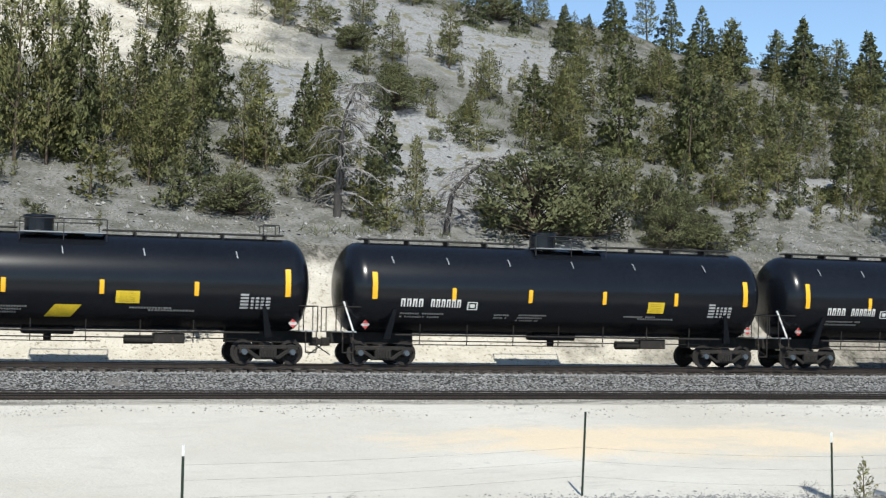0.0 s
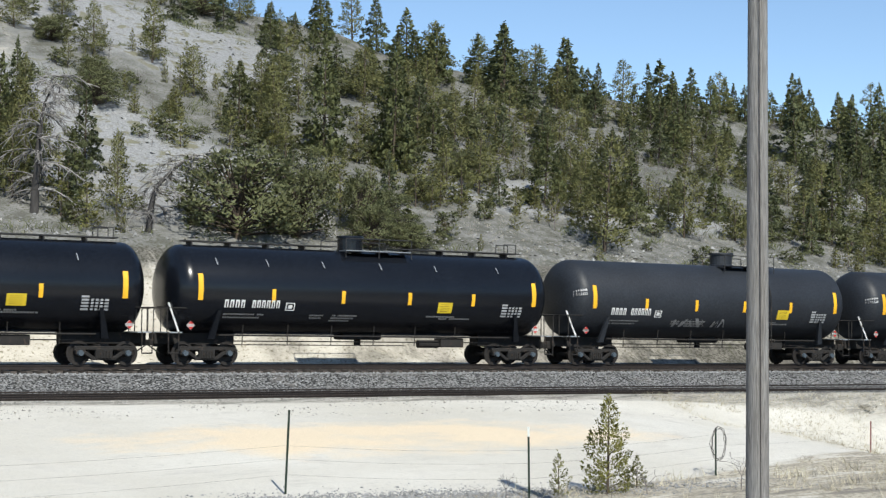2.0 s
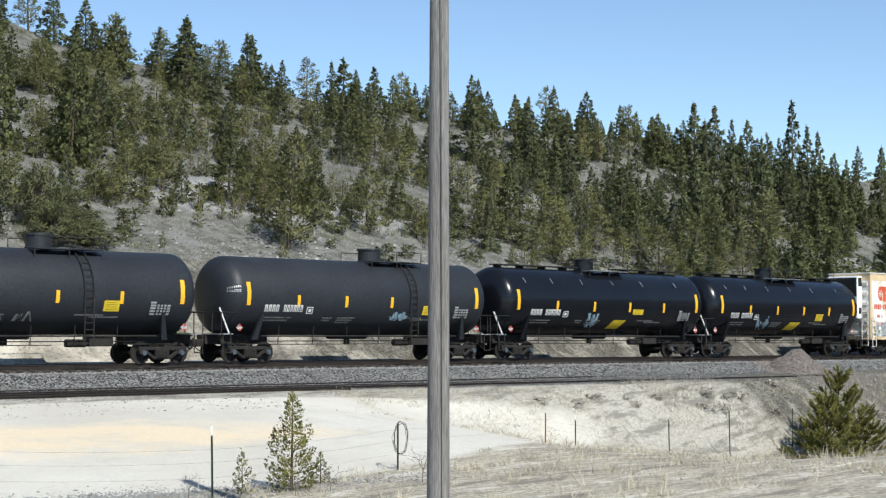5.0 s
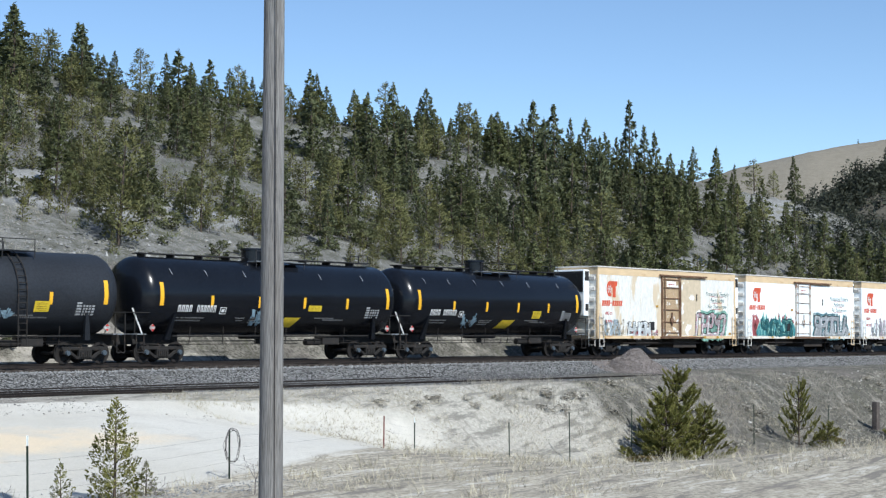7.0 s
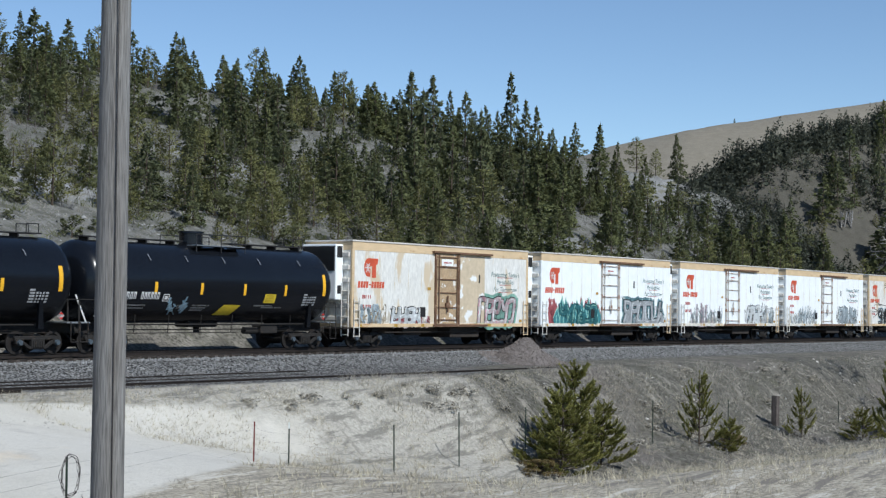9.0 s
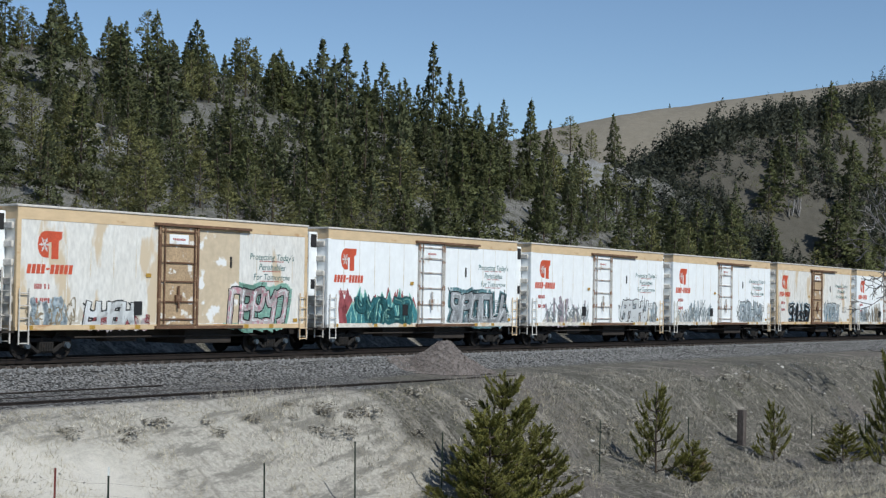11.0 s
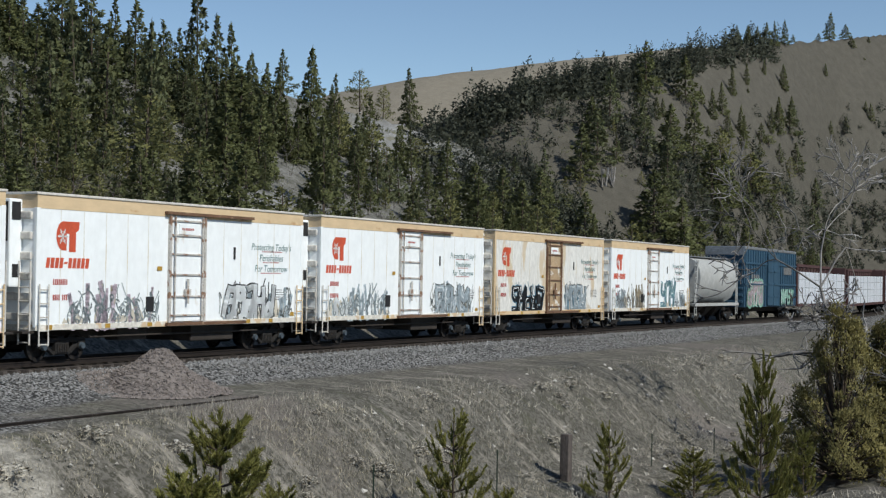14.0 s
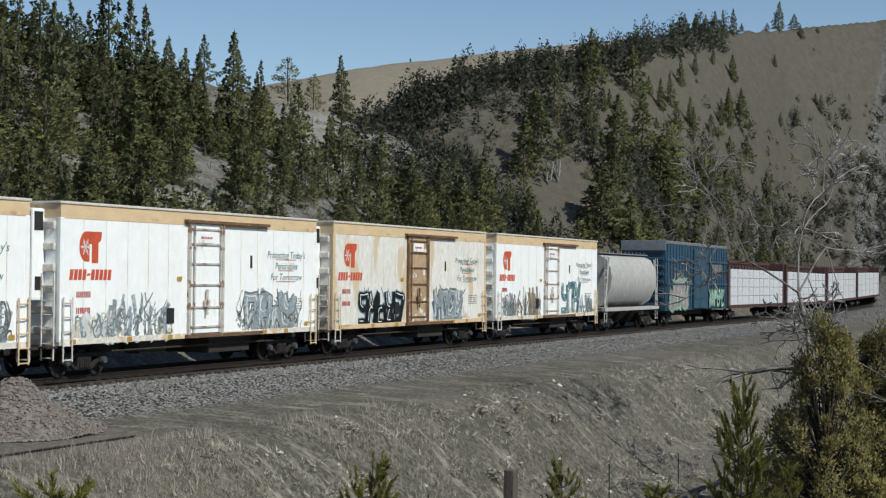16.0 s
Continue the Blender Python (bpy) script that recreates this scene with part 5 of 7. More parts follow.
def box_car():
    car = tagged(empty("box_car"), "tall dark blue box car with graffiti along its base", "freight car")
    h = 8.5
    part("body", box(fresh(), -h, h, -1.5, 1.5, 1.0, 5.4), "box_blue", car)
    part("roof", box(fresh(), -h - 0.06, h + 0.06, -1.55, 1.55, 5.4, 5.62, 0.05), "platform_grey", car, "grey metal roof")
    for x in np.arange(-h + 0.35, h, 0.75):
        shared_part("brib", "side_post", lambda: box(fresh(), -0.06, 0.06, -1.57, -1.5, 1.05, 5.35, 0.02), "box_blue", car, pose(x, 0, 0))
    for x0, x1 in ((-1.6, 0.1), (0.2, 1.9)):
        d = part("sliding_door", box(fresh(), x0, x1, -1.66, -1.55, 1.1, 5.2, 0.02), "box_blue", car)
        for z in (1.8, 2.8, 3.8, 4.7):
            part("door_rib", box(fresh(), x0 + 0.1, x1 - 0.1, -1.70, -1.66, z - 0.08, z + 0.08, 0.02), "box_blue", d)
    rnd = random.Random(5)
    up = lambda b, *q: flat_patch(b, *q, lift=0.08)
    bm = text_bars(fresh(), 3.9, 6.8, 3.6, 4.2, 6, rnd, up)
    text_bars(bm, -6.6, -4.2, 3.2, 3.5, 4, rnd, up)
    text_bars(bm, -6.6, -4.9, 2.7, 2.95, 4, rnd, up)
    part("car_number", bm, "stencil_grey", car, "pale lettering as bars")
    part("end_panel", box(fresh(), -h - 0.16, -h - 0.02, -1.5, 1.5, 4.95, 5.42, 0.02), "platform_grey", car, "pale grey band at the top of the end")
    for z in (2.75, 4.35):
        for x0, x1 in ((-h, -1.7), (2.0, h)):
            part("side_rail", box(fresh(), x0, x1, -1.60, -1.5, z - 0.07, z + 0.07, 0.02), "box_blue", car)
    for z in np.arange(1.4, 4.9, 0.5):
        for s in (-1, 1):
            shared_part("bendrib", "end_rib", lambda: box(fresh(), -0.07, 0.07, -1.4, 1.4, -0.11, 0.11, 0.05), "box_blue", car, pose(s * (h + 0.05), 0, z))
    graffiti(car, -7.6, -3.2, 1.15, 3.0, "g_lilac", "g_tan", 101, 5, "g_mint", 0.08)
    graffiti(car, 3.0, 7.4, 1.15, 2.4, "g_mint", "g_black", 102, 6, None, 0.08)
    part("centre_sill", box(fresh(), -h, h, -0.4, 0.4, 0.6, 1.0), "chassis", car)
    for s in (-1, 1):
        coupler(car, s * (h + 0.1), s)
        truck(car, s * (h - 1.9))
    return car


def lumber_car():
    car = tagged(empty("centre_beam_car"), "maroon centre-beam flat car with wrapped lumber", "freight car", "lumber cars of the train")
    h = 11.0
    part("deck", box(fresh(), -h, h, -1.4, 1.4, 0.92, 1.15, 0.03), "flat_maroon", car)
    bm = box(fresh(), -h + 0.5, h - 0.5, -0.12, 0.12, 4.45, 4.7)
    for x in np.arange(-h + 0.7, h, 1.2):
        box(bm, x - 0.06, x + 0.06, -0.1, 0.1, 1.1, 4.5)
        rod(bm, (x, 0, 4.5), (x + 0.6, 0, 3.9), 0.05, 5)
        rod(bm, (x + 1.2, 0, 4.5), (x + 0.6, 0, 3.9), 0.05, 5)
    part("centre_beam", bm, "flat_maroon", car)
    for s in (-1, 1):
        part("bulkhead", box(fresh(), min(s * (h - 0.5), s * (h - 0.1)), max(s * (h - 0.5), s * (h - 0.1)), -1.3, 1.3, 1.1, 4.6, 0.03), "flat_maroon", car)
        coupler(car, s * (h + 0.05), s)
        truck(car, s * (h - 2.0))
    rnd = random.Random(9)
    for i in range(5):
        for j in range(4):
            x0 = -h + 0.7 + i * 4.1
            z0 = 1.17 + j * 0.70
            k = rnd.uniform(-0.05, 0.05)
            shared_part("bundle", "wrapped_pack", lambda: box(fresh(), 0, 3.95, -1.35, -0.2, 0, 0.675, 0.03), "wrap_white", car, pose(x0 + k, 0, z0), "pack of lumber in white wrap")
            shared_part("strap", "lumber_strap", lambda: box(fresh(), 1.2, 1.26, -1.37, -1.34, 0.02, 0.66), "g_grey", car, pose(x0 + k + 1.1, 0, z0))
    return car


END_0 = REEFER_0 + REEFER_STEP * 6
CARS.append((hopper_car(), END_0 + 6.0))
CARS.append((box_car(), END_0 + 12.4 + 9.0))
lum = lumber_car()
CARS.append((lum, END_0 + 31.0 + 11.2))
for step in (34.0, 56.8, 79.6):
    CARS.append((lumber_car(), END_0 + 31.0 + step))

# ---- trees ----
def limbs(name, segments, material, seg=4):
    """Tapered round limbs from (start, end, radius at the start, radius at the end)."""
    v, f = [], []
    for a, b, r0, r1 in segments:
        a, b = Vector(a), Vector(b)
        d = (b - a).normalized()
        s = d.orthogonal().normalized()
        t = d.cross(s)
        k = len(v)
        for p, r in ((a, r0), (b, r1)):
            for i in range(seg):
                an = 2 * math.pi * i / seg
                v.append(tuple(p + s * (r * math.cos(an)) + t * (r * math.sin(an))))
        for i in range(seg):
            j = (i + 1) % seg
            f.append((k + i, k + j, k + seg + j, k + seg + i))
    me = bpy.data.meshes.new(name)
    me.from_pydata(v, [], f)
    for p in me.polygons:
        p.use_smooth = True
    me.materials.append(M[material])
    return me


def needles(name, base, tip, width, material, seed=0, out=None):
    """A crown of many small three-cornered sprays, each lit as part of its rounded bough."""
    base, tip, width = np.asarray(base, float), np.asarray(tip, float), np.asarray(width, float)
    rng = np.random.default_rng(seed)
    axis = tip - base
    side = np.cross(axis, rng.normal(size=axis.shape) + np.array([0, 0, 0.3]))
    side *= (width / (np.linalg.norm(side, axis=1) + 1e-9))[:, None]
    tri = np.stack([base - side, base + side, tip], 1)
    if out is not None:
        away = np.asarray(out, float)
        face = np.cross(tri[:, 1] - tri[:, 0], tri[:, 2] - tri[:, 0])
        back = (face * away).sum(1) < 0
        tri[back] = tri[back][:, ::-1]
        soft = away / (np.linalg.norm(away, axis=1, keepdims=True) + 1e-9) + rng.normal(size=away.shape) * 0.48
        soft /= np.linalg.norm(soft, axis=1, keepdims=True) + 1e-9
    v = tri.reshape(-1, 3).tolist()
    f = np.arange(len(v)).reshape(-1, 3).tolist()
    me = bpy.data.meshes.new(name)
    me.from_pydata(v, [], f)
    me.materials.append(M[material])
    if out is not None:
        for p in me.polygons:
            p.use_smooth = True
        me.normals_split_custom_set_from_vertices(np.repeat(soft, 3, 0).tolist())
    return me


def conifer(seed, kind, dense=1.0, green=""):
    """Trunk and crown of a tree of height 1 and crown width 1, its boughs winding up the stem."""
    rnd = random.Random(seed)
    B, T_, W, out = [], [], [], []
    segs = [((0, 0, -0.04), (0, 0, 0.5), 0.026, 0.016), ((0, 0, 0.5), (0, 0, 0.98), 0.016, 0.003)]
    boughs, low, fall, up, power = {"fir": (66, 0.03, -0.18, 0.10, 0.98), "pine": (46, 0.09, 0.14, 0.5, 0.66), "young": (44, 0.03, 0.18, 0.55, 0.75)}[kind]
    boughs = int(boughs * dense ** 0.4)
    small = dense ** -0.38
    bulge = [rnd.uniform(0.72 if kind == "fir" else 0.55, 1.12) for _ in range(6)]
    belt = [rnd.uniform(0.78 if kind == "fir" else 0.62, 1.1) for _ in range(6)]
    shape = lambda u: 0.5 * (1 - u) ** power * (0.72 + 0.28 * min(1, u / 0.14)) + 0.012

    def spray(p, way, ln, wide):
        B.append(p - way * ln * 0.35)
        T_.append(p + way * ln * 0.65)
        W.append(wide)
        o = Vector((p.x, p.y, 0))
        out.append((o.normalized() if o.length > 1e-4 else Vector((0, 0, 0))) + Vector((0, 0, 0.55)))

    for i in range(boughs):
        u = min(0.985, max(0.0, (i + rnd.uniform(0, 1)) / boughs)) ** 1.12
        z = low + (0.95 - low) * u
        an = i * 2.39996 + rnd.uniform(-0.5, 0.5)
        sector = bulge[int((an % 6.2832) / 6.2832 * 6) % 6] * belt[int(u * 5.99)]
        L = shape(u) * rnd.uniform(0.74, 1.12) * (sector + (1 - sector) * u)
        root = Vector((0, 0, z - 0.02))
        tip = Vector((math.cos(an) * L, math.sin(an) * L, max(0.01, min(0.97, z + (fall + rnd.gauss(0, 0.08)) * L))))
        if L > 0.2 and i % 4 == 0 and dense > 0.7:
            segs.append((root, root.lerp(tip, 0.85), 0.007, 0.002))
        o = (tip - root).normalized()
        across = Vector((-math.sin(an), math.cos(an), 0))
        m = max(7, int(6 + L * 140 * dense ** 0.8))
        for j in range(m):
            q = 0.08 + 0.96 * ((j + rnd.random()) / m) ** 0.6
            s = rnd.choice((-1, 1))
            wide = L * 0.40 * (1.12 - q) + 0.02
            if kind == "pine":
                wide = 0.055 + L * 0.10
            p = root.lerp(tip, q) + across * (s * rnd.random() * wide) + Vector((0, 0, rnd.gauss(0, 0.019 if kind == "fir" else 0.026)))
            way = (o * rnd.uniform(0.4, 1.0) + across * (s * rnd.uniform(0.0, 0.9)) + Vector((0, 0, rnd.gauss(up, 0.4)))).normalized()
            way.z *= 0.62
            ln = rnd.uniform(0.026, 0.062) * small
            spray(p, way, ln, ln * (rnd.uniform(0.27, 0.42) if kind == "fir" else rnd.uniform(0.20, 0.31)))
    for _ in range(12):
        z = rnd.uniform(0.86, 0.95)
        spray(Vector((rnd.gauss(0, .012), rnd.gauss(0, .012), z)), Vector((rnd.gauss(0, 0.4), rnd.gauss(0, 0.4), 0.9)).normalized(), 0.06, 0.009)
    mats = {"fir": "needle_fir", "pine": "needle_pine", "young": "needle_young"}
    return limbs("trunk", segs, "bark", 3), needles("crown", B, T_, W, green or mats[kind], seed, out)


def candle_pine(seed, whorls=9, bare=0.0):
    """A young pine: whorls of upswept boughs, each ending in upright shoots thick with needles."""
    rnd = random.Random(seed)
    B, T_, W = [], [], []
    segs = [((0, 0, -0.04), (0.01, 0, 0.5), 0.018, 0.012), ((0.01, 0, 0.5), (0, 0.01, 0.97), 0.012, 0.003)]

    def shoot(a, b, n):
        d = (b - a).normalized()
        s = d.orthogonal().normalized()
        t = d.cross(s)
        for _ in range(n):
            q = rnd.random()
            an = rnd.uniform(0, 6.28)
            o = (d * rnd.uniform(0.7, 1.5) + (s * math.cos(an) + t * math.sin(an)) * 0.8).normalized()
            p = a.lerp(b, q)
            ln = rnd.uniform(0.022, 0.040)
            B.append(p)
            T_.append(p + o * ln)
            W.append(rnd.uniform(0.0042, 0.0072))

    for i in range(whorls):
        u = i / whorls
        z = 0.06 + 0.84 * u
        for k in range(rnd.choice((5, 6, 7))):
            an = rnd.uniform(0, 6.28)
            L = (0.50 * (1 - u) ** 0.7 + 0.02) * rnd.uniform(0.6, 1.1)
            root = Vector((0, 0, z - 0.03))
            mid = root + Vector((math.cos(an) * L * 0.6, math.sin(an) * L * 0.6, 0.10 * L + 0.01))
            tip = root + Vector((math.cos(an) * L, math.sin(an) * L, 0.20 * L + rnd.uniform(0.06, 0.12)))
            segs += [(root, mid, 0.006, 0.004), (mid, tip, 0.004, 0.002)]
            shoot(mid, tip, int(40 + 80 * L))
            for _ in range(int(3 + 12 * L)):
                q = rnd.uniform(0.3 + bare, 1)
                p = root.lerp(mid, q / 0.6) if q < 0.6 else mid.lerp(tip, (q - 0.6) / 0.4)
                w = an + rnd.choice((-1, 1)) * rnd.uniform(0.3, 1.2)
                ln = rnd.uniform(0.05, 0.10)
                e = p + Vector((math.cos(w) * ln * 0.7, math.sin(w) * ln * 0.7, ln * rnd.uniform(0.5, 1.1)))
                segs.append((p, e, 0.003, 0.0015))
                shoot(p, e, 44)
    shoot(Vector((0, 0.01, 0.86)), Vector((0, 0.01, 0.98)), 60)
    return limbs("trunk", segs, "bark", 4), needles("crown", [tuple(p) for p in B], [tuple(p) for p in T_], W, "needle_near", seed)


def bushy(seed, material, n=1300, many=34, cone=False):
    """A low rounded evergreen: clumps on many short limbs."""
    rnd = random.Random(seed)
    B, T_, W, away, segs = [], [], [], [], [((0, 0, -0.05), (0.02, 0, 0.45), 0.03, 0.015)]
    clumps = []
    for _ in range(many):
        an, u = rnd.uniform(0, 2 * math.pi), rnd.random() ** (1.3 if cone else 1.0)
        z = 0.08 + 0.86 * u
        r = 0.44 * math.sqrt(max(0.02, 1 - (max(0, z - 0.35) / 0.68) ** 2)) * math.sqrt(rnd.uniform(0.06, 1))
        if cone:
            r = 0.46 * (1 - 0.95 * u) ** 0.7 * math.sqrt(rnd.uniform(0.3, 1))
        clumps.append((Vector((r * math.cos(an), r * math.sin(an), z)), rnd.uniform(0.07, 0.15) * (0.62 if cone else 1)))
    for k, (c, s) in enumerate(clumps):
        if n > 1000 or n > 500 and k % 4 == 0:
            segs.append(((0, 0, max(0.02, c.z * 0.45)), c, 0.010, 0.004))
        for _ in range(n // many):
            d = Vector((rnd.gauss(0, 1), rnd.gauss(0, 1), rnd.gauss(0.25, 0.9))).normalized()
            p = c + d * s * rnd.uniform(0.3, 1)
            ln = rnd.uniform(0.045, 0.08) * (1500 / n) ** 0.4 * (0.75 if cone else 1)
            B.append(p)
            T_.append(p + (d + Vector((0, 0, 0.5))).normalized() * ln)
            W.append(ln * rnd.uniform(0.24, 0.40))
            away.append(d * 0.6 + Vector((c.x, c.y, c.z - 0.2)).normalized() + Vector((0, 0, 0.2)))
    return limbs("trunk", segs, "bark", 3), needles("crown", B, T_, W, material, seed, away)


def branching(seed, height=1.0, spread_=0.5, droop=0.0, depth=5, trunk=0.035, lean=0.0, least=0.0018, low=14, steps=3):
    """Bare limbs that fork again and again."""
    rnd = random.Random(seed)
    segs = []

    def grow(p, d, ln, r, lev):
        for _ in range(steps):
            q = p + d * ln / steps
            segs.append((p, q, r, r * 0.88))
            p, r = q, r * 0.88
            d = (d + Vector((rnd.gauss(0, .16), rnd.gauss(0, .16), rnd.gauss(0, .10) - droop * (lev > 1)))).normalized()
        if lev >= depth:
            return
        for _ in range(rnd.choice((2, 3, 3)) + (1 if lev == 0 else 0)):
            e = (d + Vector((rnd.gauss(0, spread_), rnd.gauss(0, spread_), rnd.gauss(0.0, spread_ * 0.7)))).normalized()
            grow(p, e, ln * rnd.uniform(0.55, 0.82), max(least, r * rnd.uniform(0.5, 0.72)), lev + 1)

    grow(Vector((0, 0, -0.03)), Vector((lean, 0, 1)).normalized(), height * 0.36, trunk, 0)
    # side limbs low on the stem
    for _ in range(low):
        z = rnd.uniform(0.05, 0.42) * height
        an = rnd.uniform(0, 6.28)
        grow(Vector((lean * z, 0, z)), Vector((math.cos(an), math.sin(an), rnd.uniform(-0.3, 0.5))).normalized(), height * 0.15, trunk * 0.3, depth - 2)
    return segs


KIND = {}
for i in range(6):
    KIND["fir", i] = conifer(100 + i, "fir", 0.86)
    KIND["pine", i] = conifer(200 + i, "pine", 0.95)
    KIND["fir_thin", i] = conifer(110 + i, "fir", 0.46)
    KIND["spruce", i] = conifer(120 + i, "fir", 0.86, "needle_spruce")
    KIND["spruce_thin", i] = conifer(130 + i, "fir", 0.46, "needle_spruce")
    KIND["pine_thin", i] = conifer(210 + i, "pine", 0.48)
    KIND["pine_near", i] = conifer(220 + i, "pine", 1.6)
    KIND["fir_near", i] = conifer(140 + i, "fir", 1.6)
for i in range(4):
    KIND["young", i] = conifer(300 + i, "young", 0.56)
    KIND["young_thin", i] = conifer(310 + i, "young", 0.4)
    KIND["juniper", i] = bushy(400 + i, "needle_juniper", 1780, 54)
    KIND["juniper_near", i] = bushy(440 + i, "needle_juniper", 5000, 130)
    KIND["juniper_thin", i] = bushy(410 + i, "needle_juniper", 600, 30)
for i in range(3):
    KIND["sagebrush", i] = bushy(420 + i, "sage", 420)
KIND["brownmat", 0] = bushy(430, "needle_brown", 2600)
KIND["near", 0] = conifer(501, "young", 1.8, "needle_near")
KIND["near", 1] = candle_pine(502, 10)
KIND["near", 2] = candle_pine(503, 8, 0.2)
KIND["bigjuniper", 0] = bushy(504, "needle_olive", 24000, 150, True)
for i in range(3):
    KIND["bare", i] = (limbs("trunk", branching(600 + i, 1.0, 0.6, 0.0, 3, 0.012, 0.0, 0.003, 1, 1), "bush_grey", 3), None)
TREE_LABELS = {"sagebrush": ("small grey-green sagebrush clump on the sandy yard", "bush"), "brownmat": ("low mat of brown dying juniper in dry grass", "bush"), "spruce": ("grey-green spruce on the stony hillside", "conifer tree"), "fir": ("dark green fir tree on the stony hillside", "conifer tree"), "pine": ("open olive-green pine on the stony hillside", "pine tree"),
               "young": ("small yellow-green young conifer in dry grass", "conifer tree"), "juniper": ("low rounded olive-green juniper on the hillside", "bush"),
               "near": ("young green pine standing in dry grass", "pine tree"), "bigjuniper": ("bushy olive-green juniper below a dead tree", "bush"),
               "bare": ("leafless grey bush on the hillside", "bush")}
TREE_NAMES = {"sagebrush": "sagebrush", "brownmat": "juniper_mat", "spruce": "spruce_tree", "fir": "fir_tree", "pine": "pine_tree", "young": "young_conifer", "juniper": "juniper_bush", "near": "young_pine", "bigjuniper": "juniper_bush", "bare": "bare_bush"}
tree_rnd = random.Random(77)


def tree(kind, x, d, h, w, v=None, sink=0.05, label="", full=False):
    look_ = kind + "_thin" if (kind + "_thin", 0) in KIND and not full and (x > 96 or h < 3.3) else kind
    if (kind + "_near", 0) in KIND and x < 62 and (h > 3.2 if kind != "juniper" else w > 2.4):
        look_ = kind + "_near"
    n = len([k for k in KIND if k[0] == look_])
    trunk, crown = KIND[look_, tree_rnd.randrange(n) if v is None else v]
    px, py, pz = place(x, d)
    top = tagged(empty(TREE_NAMES[kind]), label or TREE_LABELS[kind][0], TREE_LABELS[kind][1], TREE_NAMES[kind].replace("_", " ") + "s")
    top.matrix_basis = Matrix.LocRotScale((px, py, pz - sink), Euler((tree_rnd.gauss(0, 0.025), tree_rnd.gauss(0, 0.025), tree_rnd.uniform(0, 6.28))), (w, w, h))
    for nm, me in (("trunk", trunk), ("crown", crown)):
        if me:
            ob = new(nm, me)
            ob.parent = top
    return top


FIRS = [(11.2, 19.4, 8.7, 2.8), (18.0, 27.7, 7.0, 2.5), (20.5, 27.0, 6.3, 2.8), (22.9, 21.5, 5.3, 2.1), (24.7, 16.8, 3.1, 1.7), (41.1, 30.3, 4.3, 2.6), (44.3, 26.7, 7.2, 3.2), (47.8, 25.1, 8.0, 3.4), (55.7, 21.7, 4.9, 3.1), (79.8, 22.2, 5.2, 2.8), (95.2, 24.8, 5.4, 4.0), (111.4, 29.1, 5.5, 4.0), (119.2, 22.9, 5.6, 3.6), (92.1, 21.2, 4.1, 2.5), (100.3, 22.9, 5.1, 2.4)]
FAR_FIRS = [(123.2, 23.3, 7.1, 3.2), (136.7, 27.0, 10.1, 3.0), (136.3, 29.1, 7.3, 1.5), (106.7, 14.1, 8.6, 3.4), (102.0, 14.0, 8.6, 3.3), (97.5, 14.0, 7.1, 2.3), (87.3, 13.1, 5.1, 2.8), (122.1, 18.0, 8.0, 2.9), (116.6, 13.0, 5.9, 2.0), (140.3, 16.0, 9.2, 4.4), (145.5, 16.0, 9.3, 3.4), (156.3, 17.0, 8.6, 3.3), (137.4, 12.1, 7.3, 2.4), (153.8, 12.0, 7.5, 1.9), (173.9, 13.1, 10.5, 5.4), (175.1, 11.0, 8.7, 4.3), (194.1, 12.0, 9.1, 4.6), (207.6, 12.0, 7.0, 4.6), (178.0, 10.0, 8.2, 4.3), (136.0, 14.0, 9.0, 2.6), (144.7, 14.1, 9.2, 3.2), (191.7, 12.6, 9.2, 4.8), (188.3, 16.0, 9.0, 3.9), (158.5, 29.5, 6.2, 1.9)]
# the single trees of the far meadow and its rim, by bearing and distance from the head of the valley
FAR_MEADOW = [(5.0, 212.5, 3.6, 1.8), (3.57, 235.3, 1.9, 1.0), (6.3, 200.0, 2.8, 1.1), (5.69, 208.8, 1.9, 0.9), (7.46, 182.6, 3.7, 1.6), (7.14, 186.0, 4.0, 1.7), (6.79, 193.2, 3.7, 1.4), (7.89, 182.9, 2.2, 1.3), (5.14, 201.2, 5.0, 2.0), (5.43, 198.2, 3.4, 1.4), (4.71, 210.9, 2.6, 1.3), (3.43, 246.0, 4.2, 2.5), (2.89, 252.9, 2.2, 2.2), (3.81, 240.5, 1.1, 1.1), (2.67, 252.2, 1.9, 1.5), (4.69, 228.1, 1.2, 1.0), (1.99, 240.9, 2.8, 1.4), (2.19, 241.3, 1.7, 1.0)]
FAR_MEADOW += [(2.85, 235.0, 1.8, 0.9), (3.38, 228.1, 2.0, 1.0), (9.02, 168.3, 2.2, 1.7), (9.45, 170.6, 2.6, 1.3), (9.23, 172.1, 2.2, 1.1), (6.25, 198.6, 0.6, 0.6), (2.24, 252.5, 0.5, 0.5), (2.1, 257.6, 1.0, 0.8), (8.38, 170.8, 1.1, 0.7), (7.64, 177.3, 1.3, 0.9), (6.5, 186.7, 3.6, 1.4), (6.92, 182.7, 3.1, 1.6), (6.38, 187.2, 2.8, 1.4), (4.97, 223.7, 3.7, 1.6), (5.3, 219.8, 3.6, 1.5), (5.61, 216.8, 3.2, 1.9), (5.93, 213.3, 2.7, 1.6), (6.27, 210.3, 2.5, 1.7), (6.65, 206.3, 2.7, 1.6), (7.04, 202.9, 2.2, 1.3), (16.1, 242.0, 1.3, 0.7)]


def from_head(b, far):
    """Place along and behind the track of a bearing and distance from the head of the valley."""
    x, y = HEAD_X + far * math.cos(radians(b)), HEAD_Y + far * math.sin(radians(b))
    return x, (y - float(track_y(x))) * 0.98


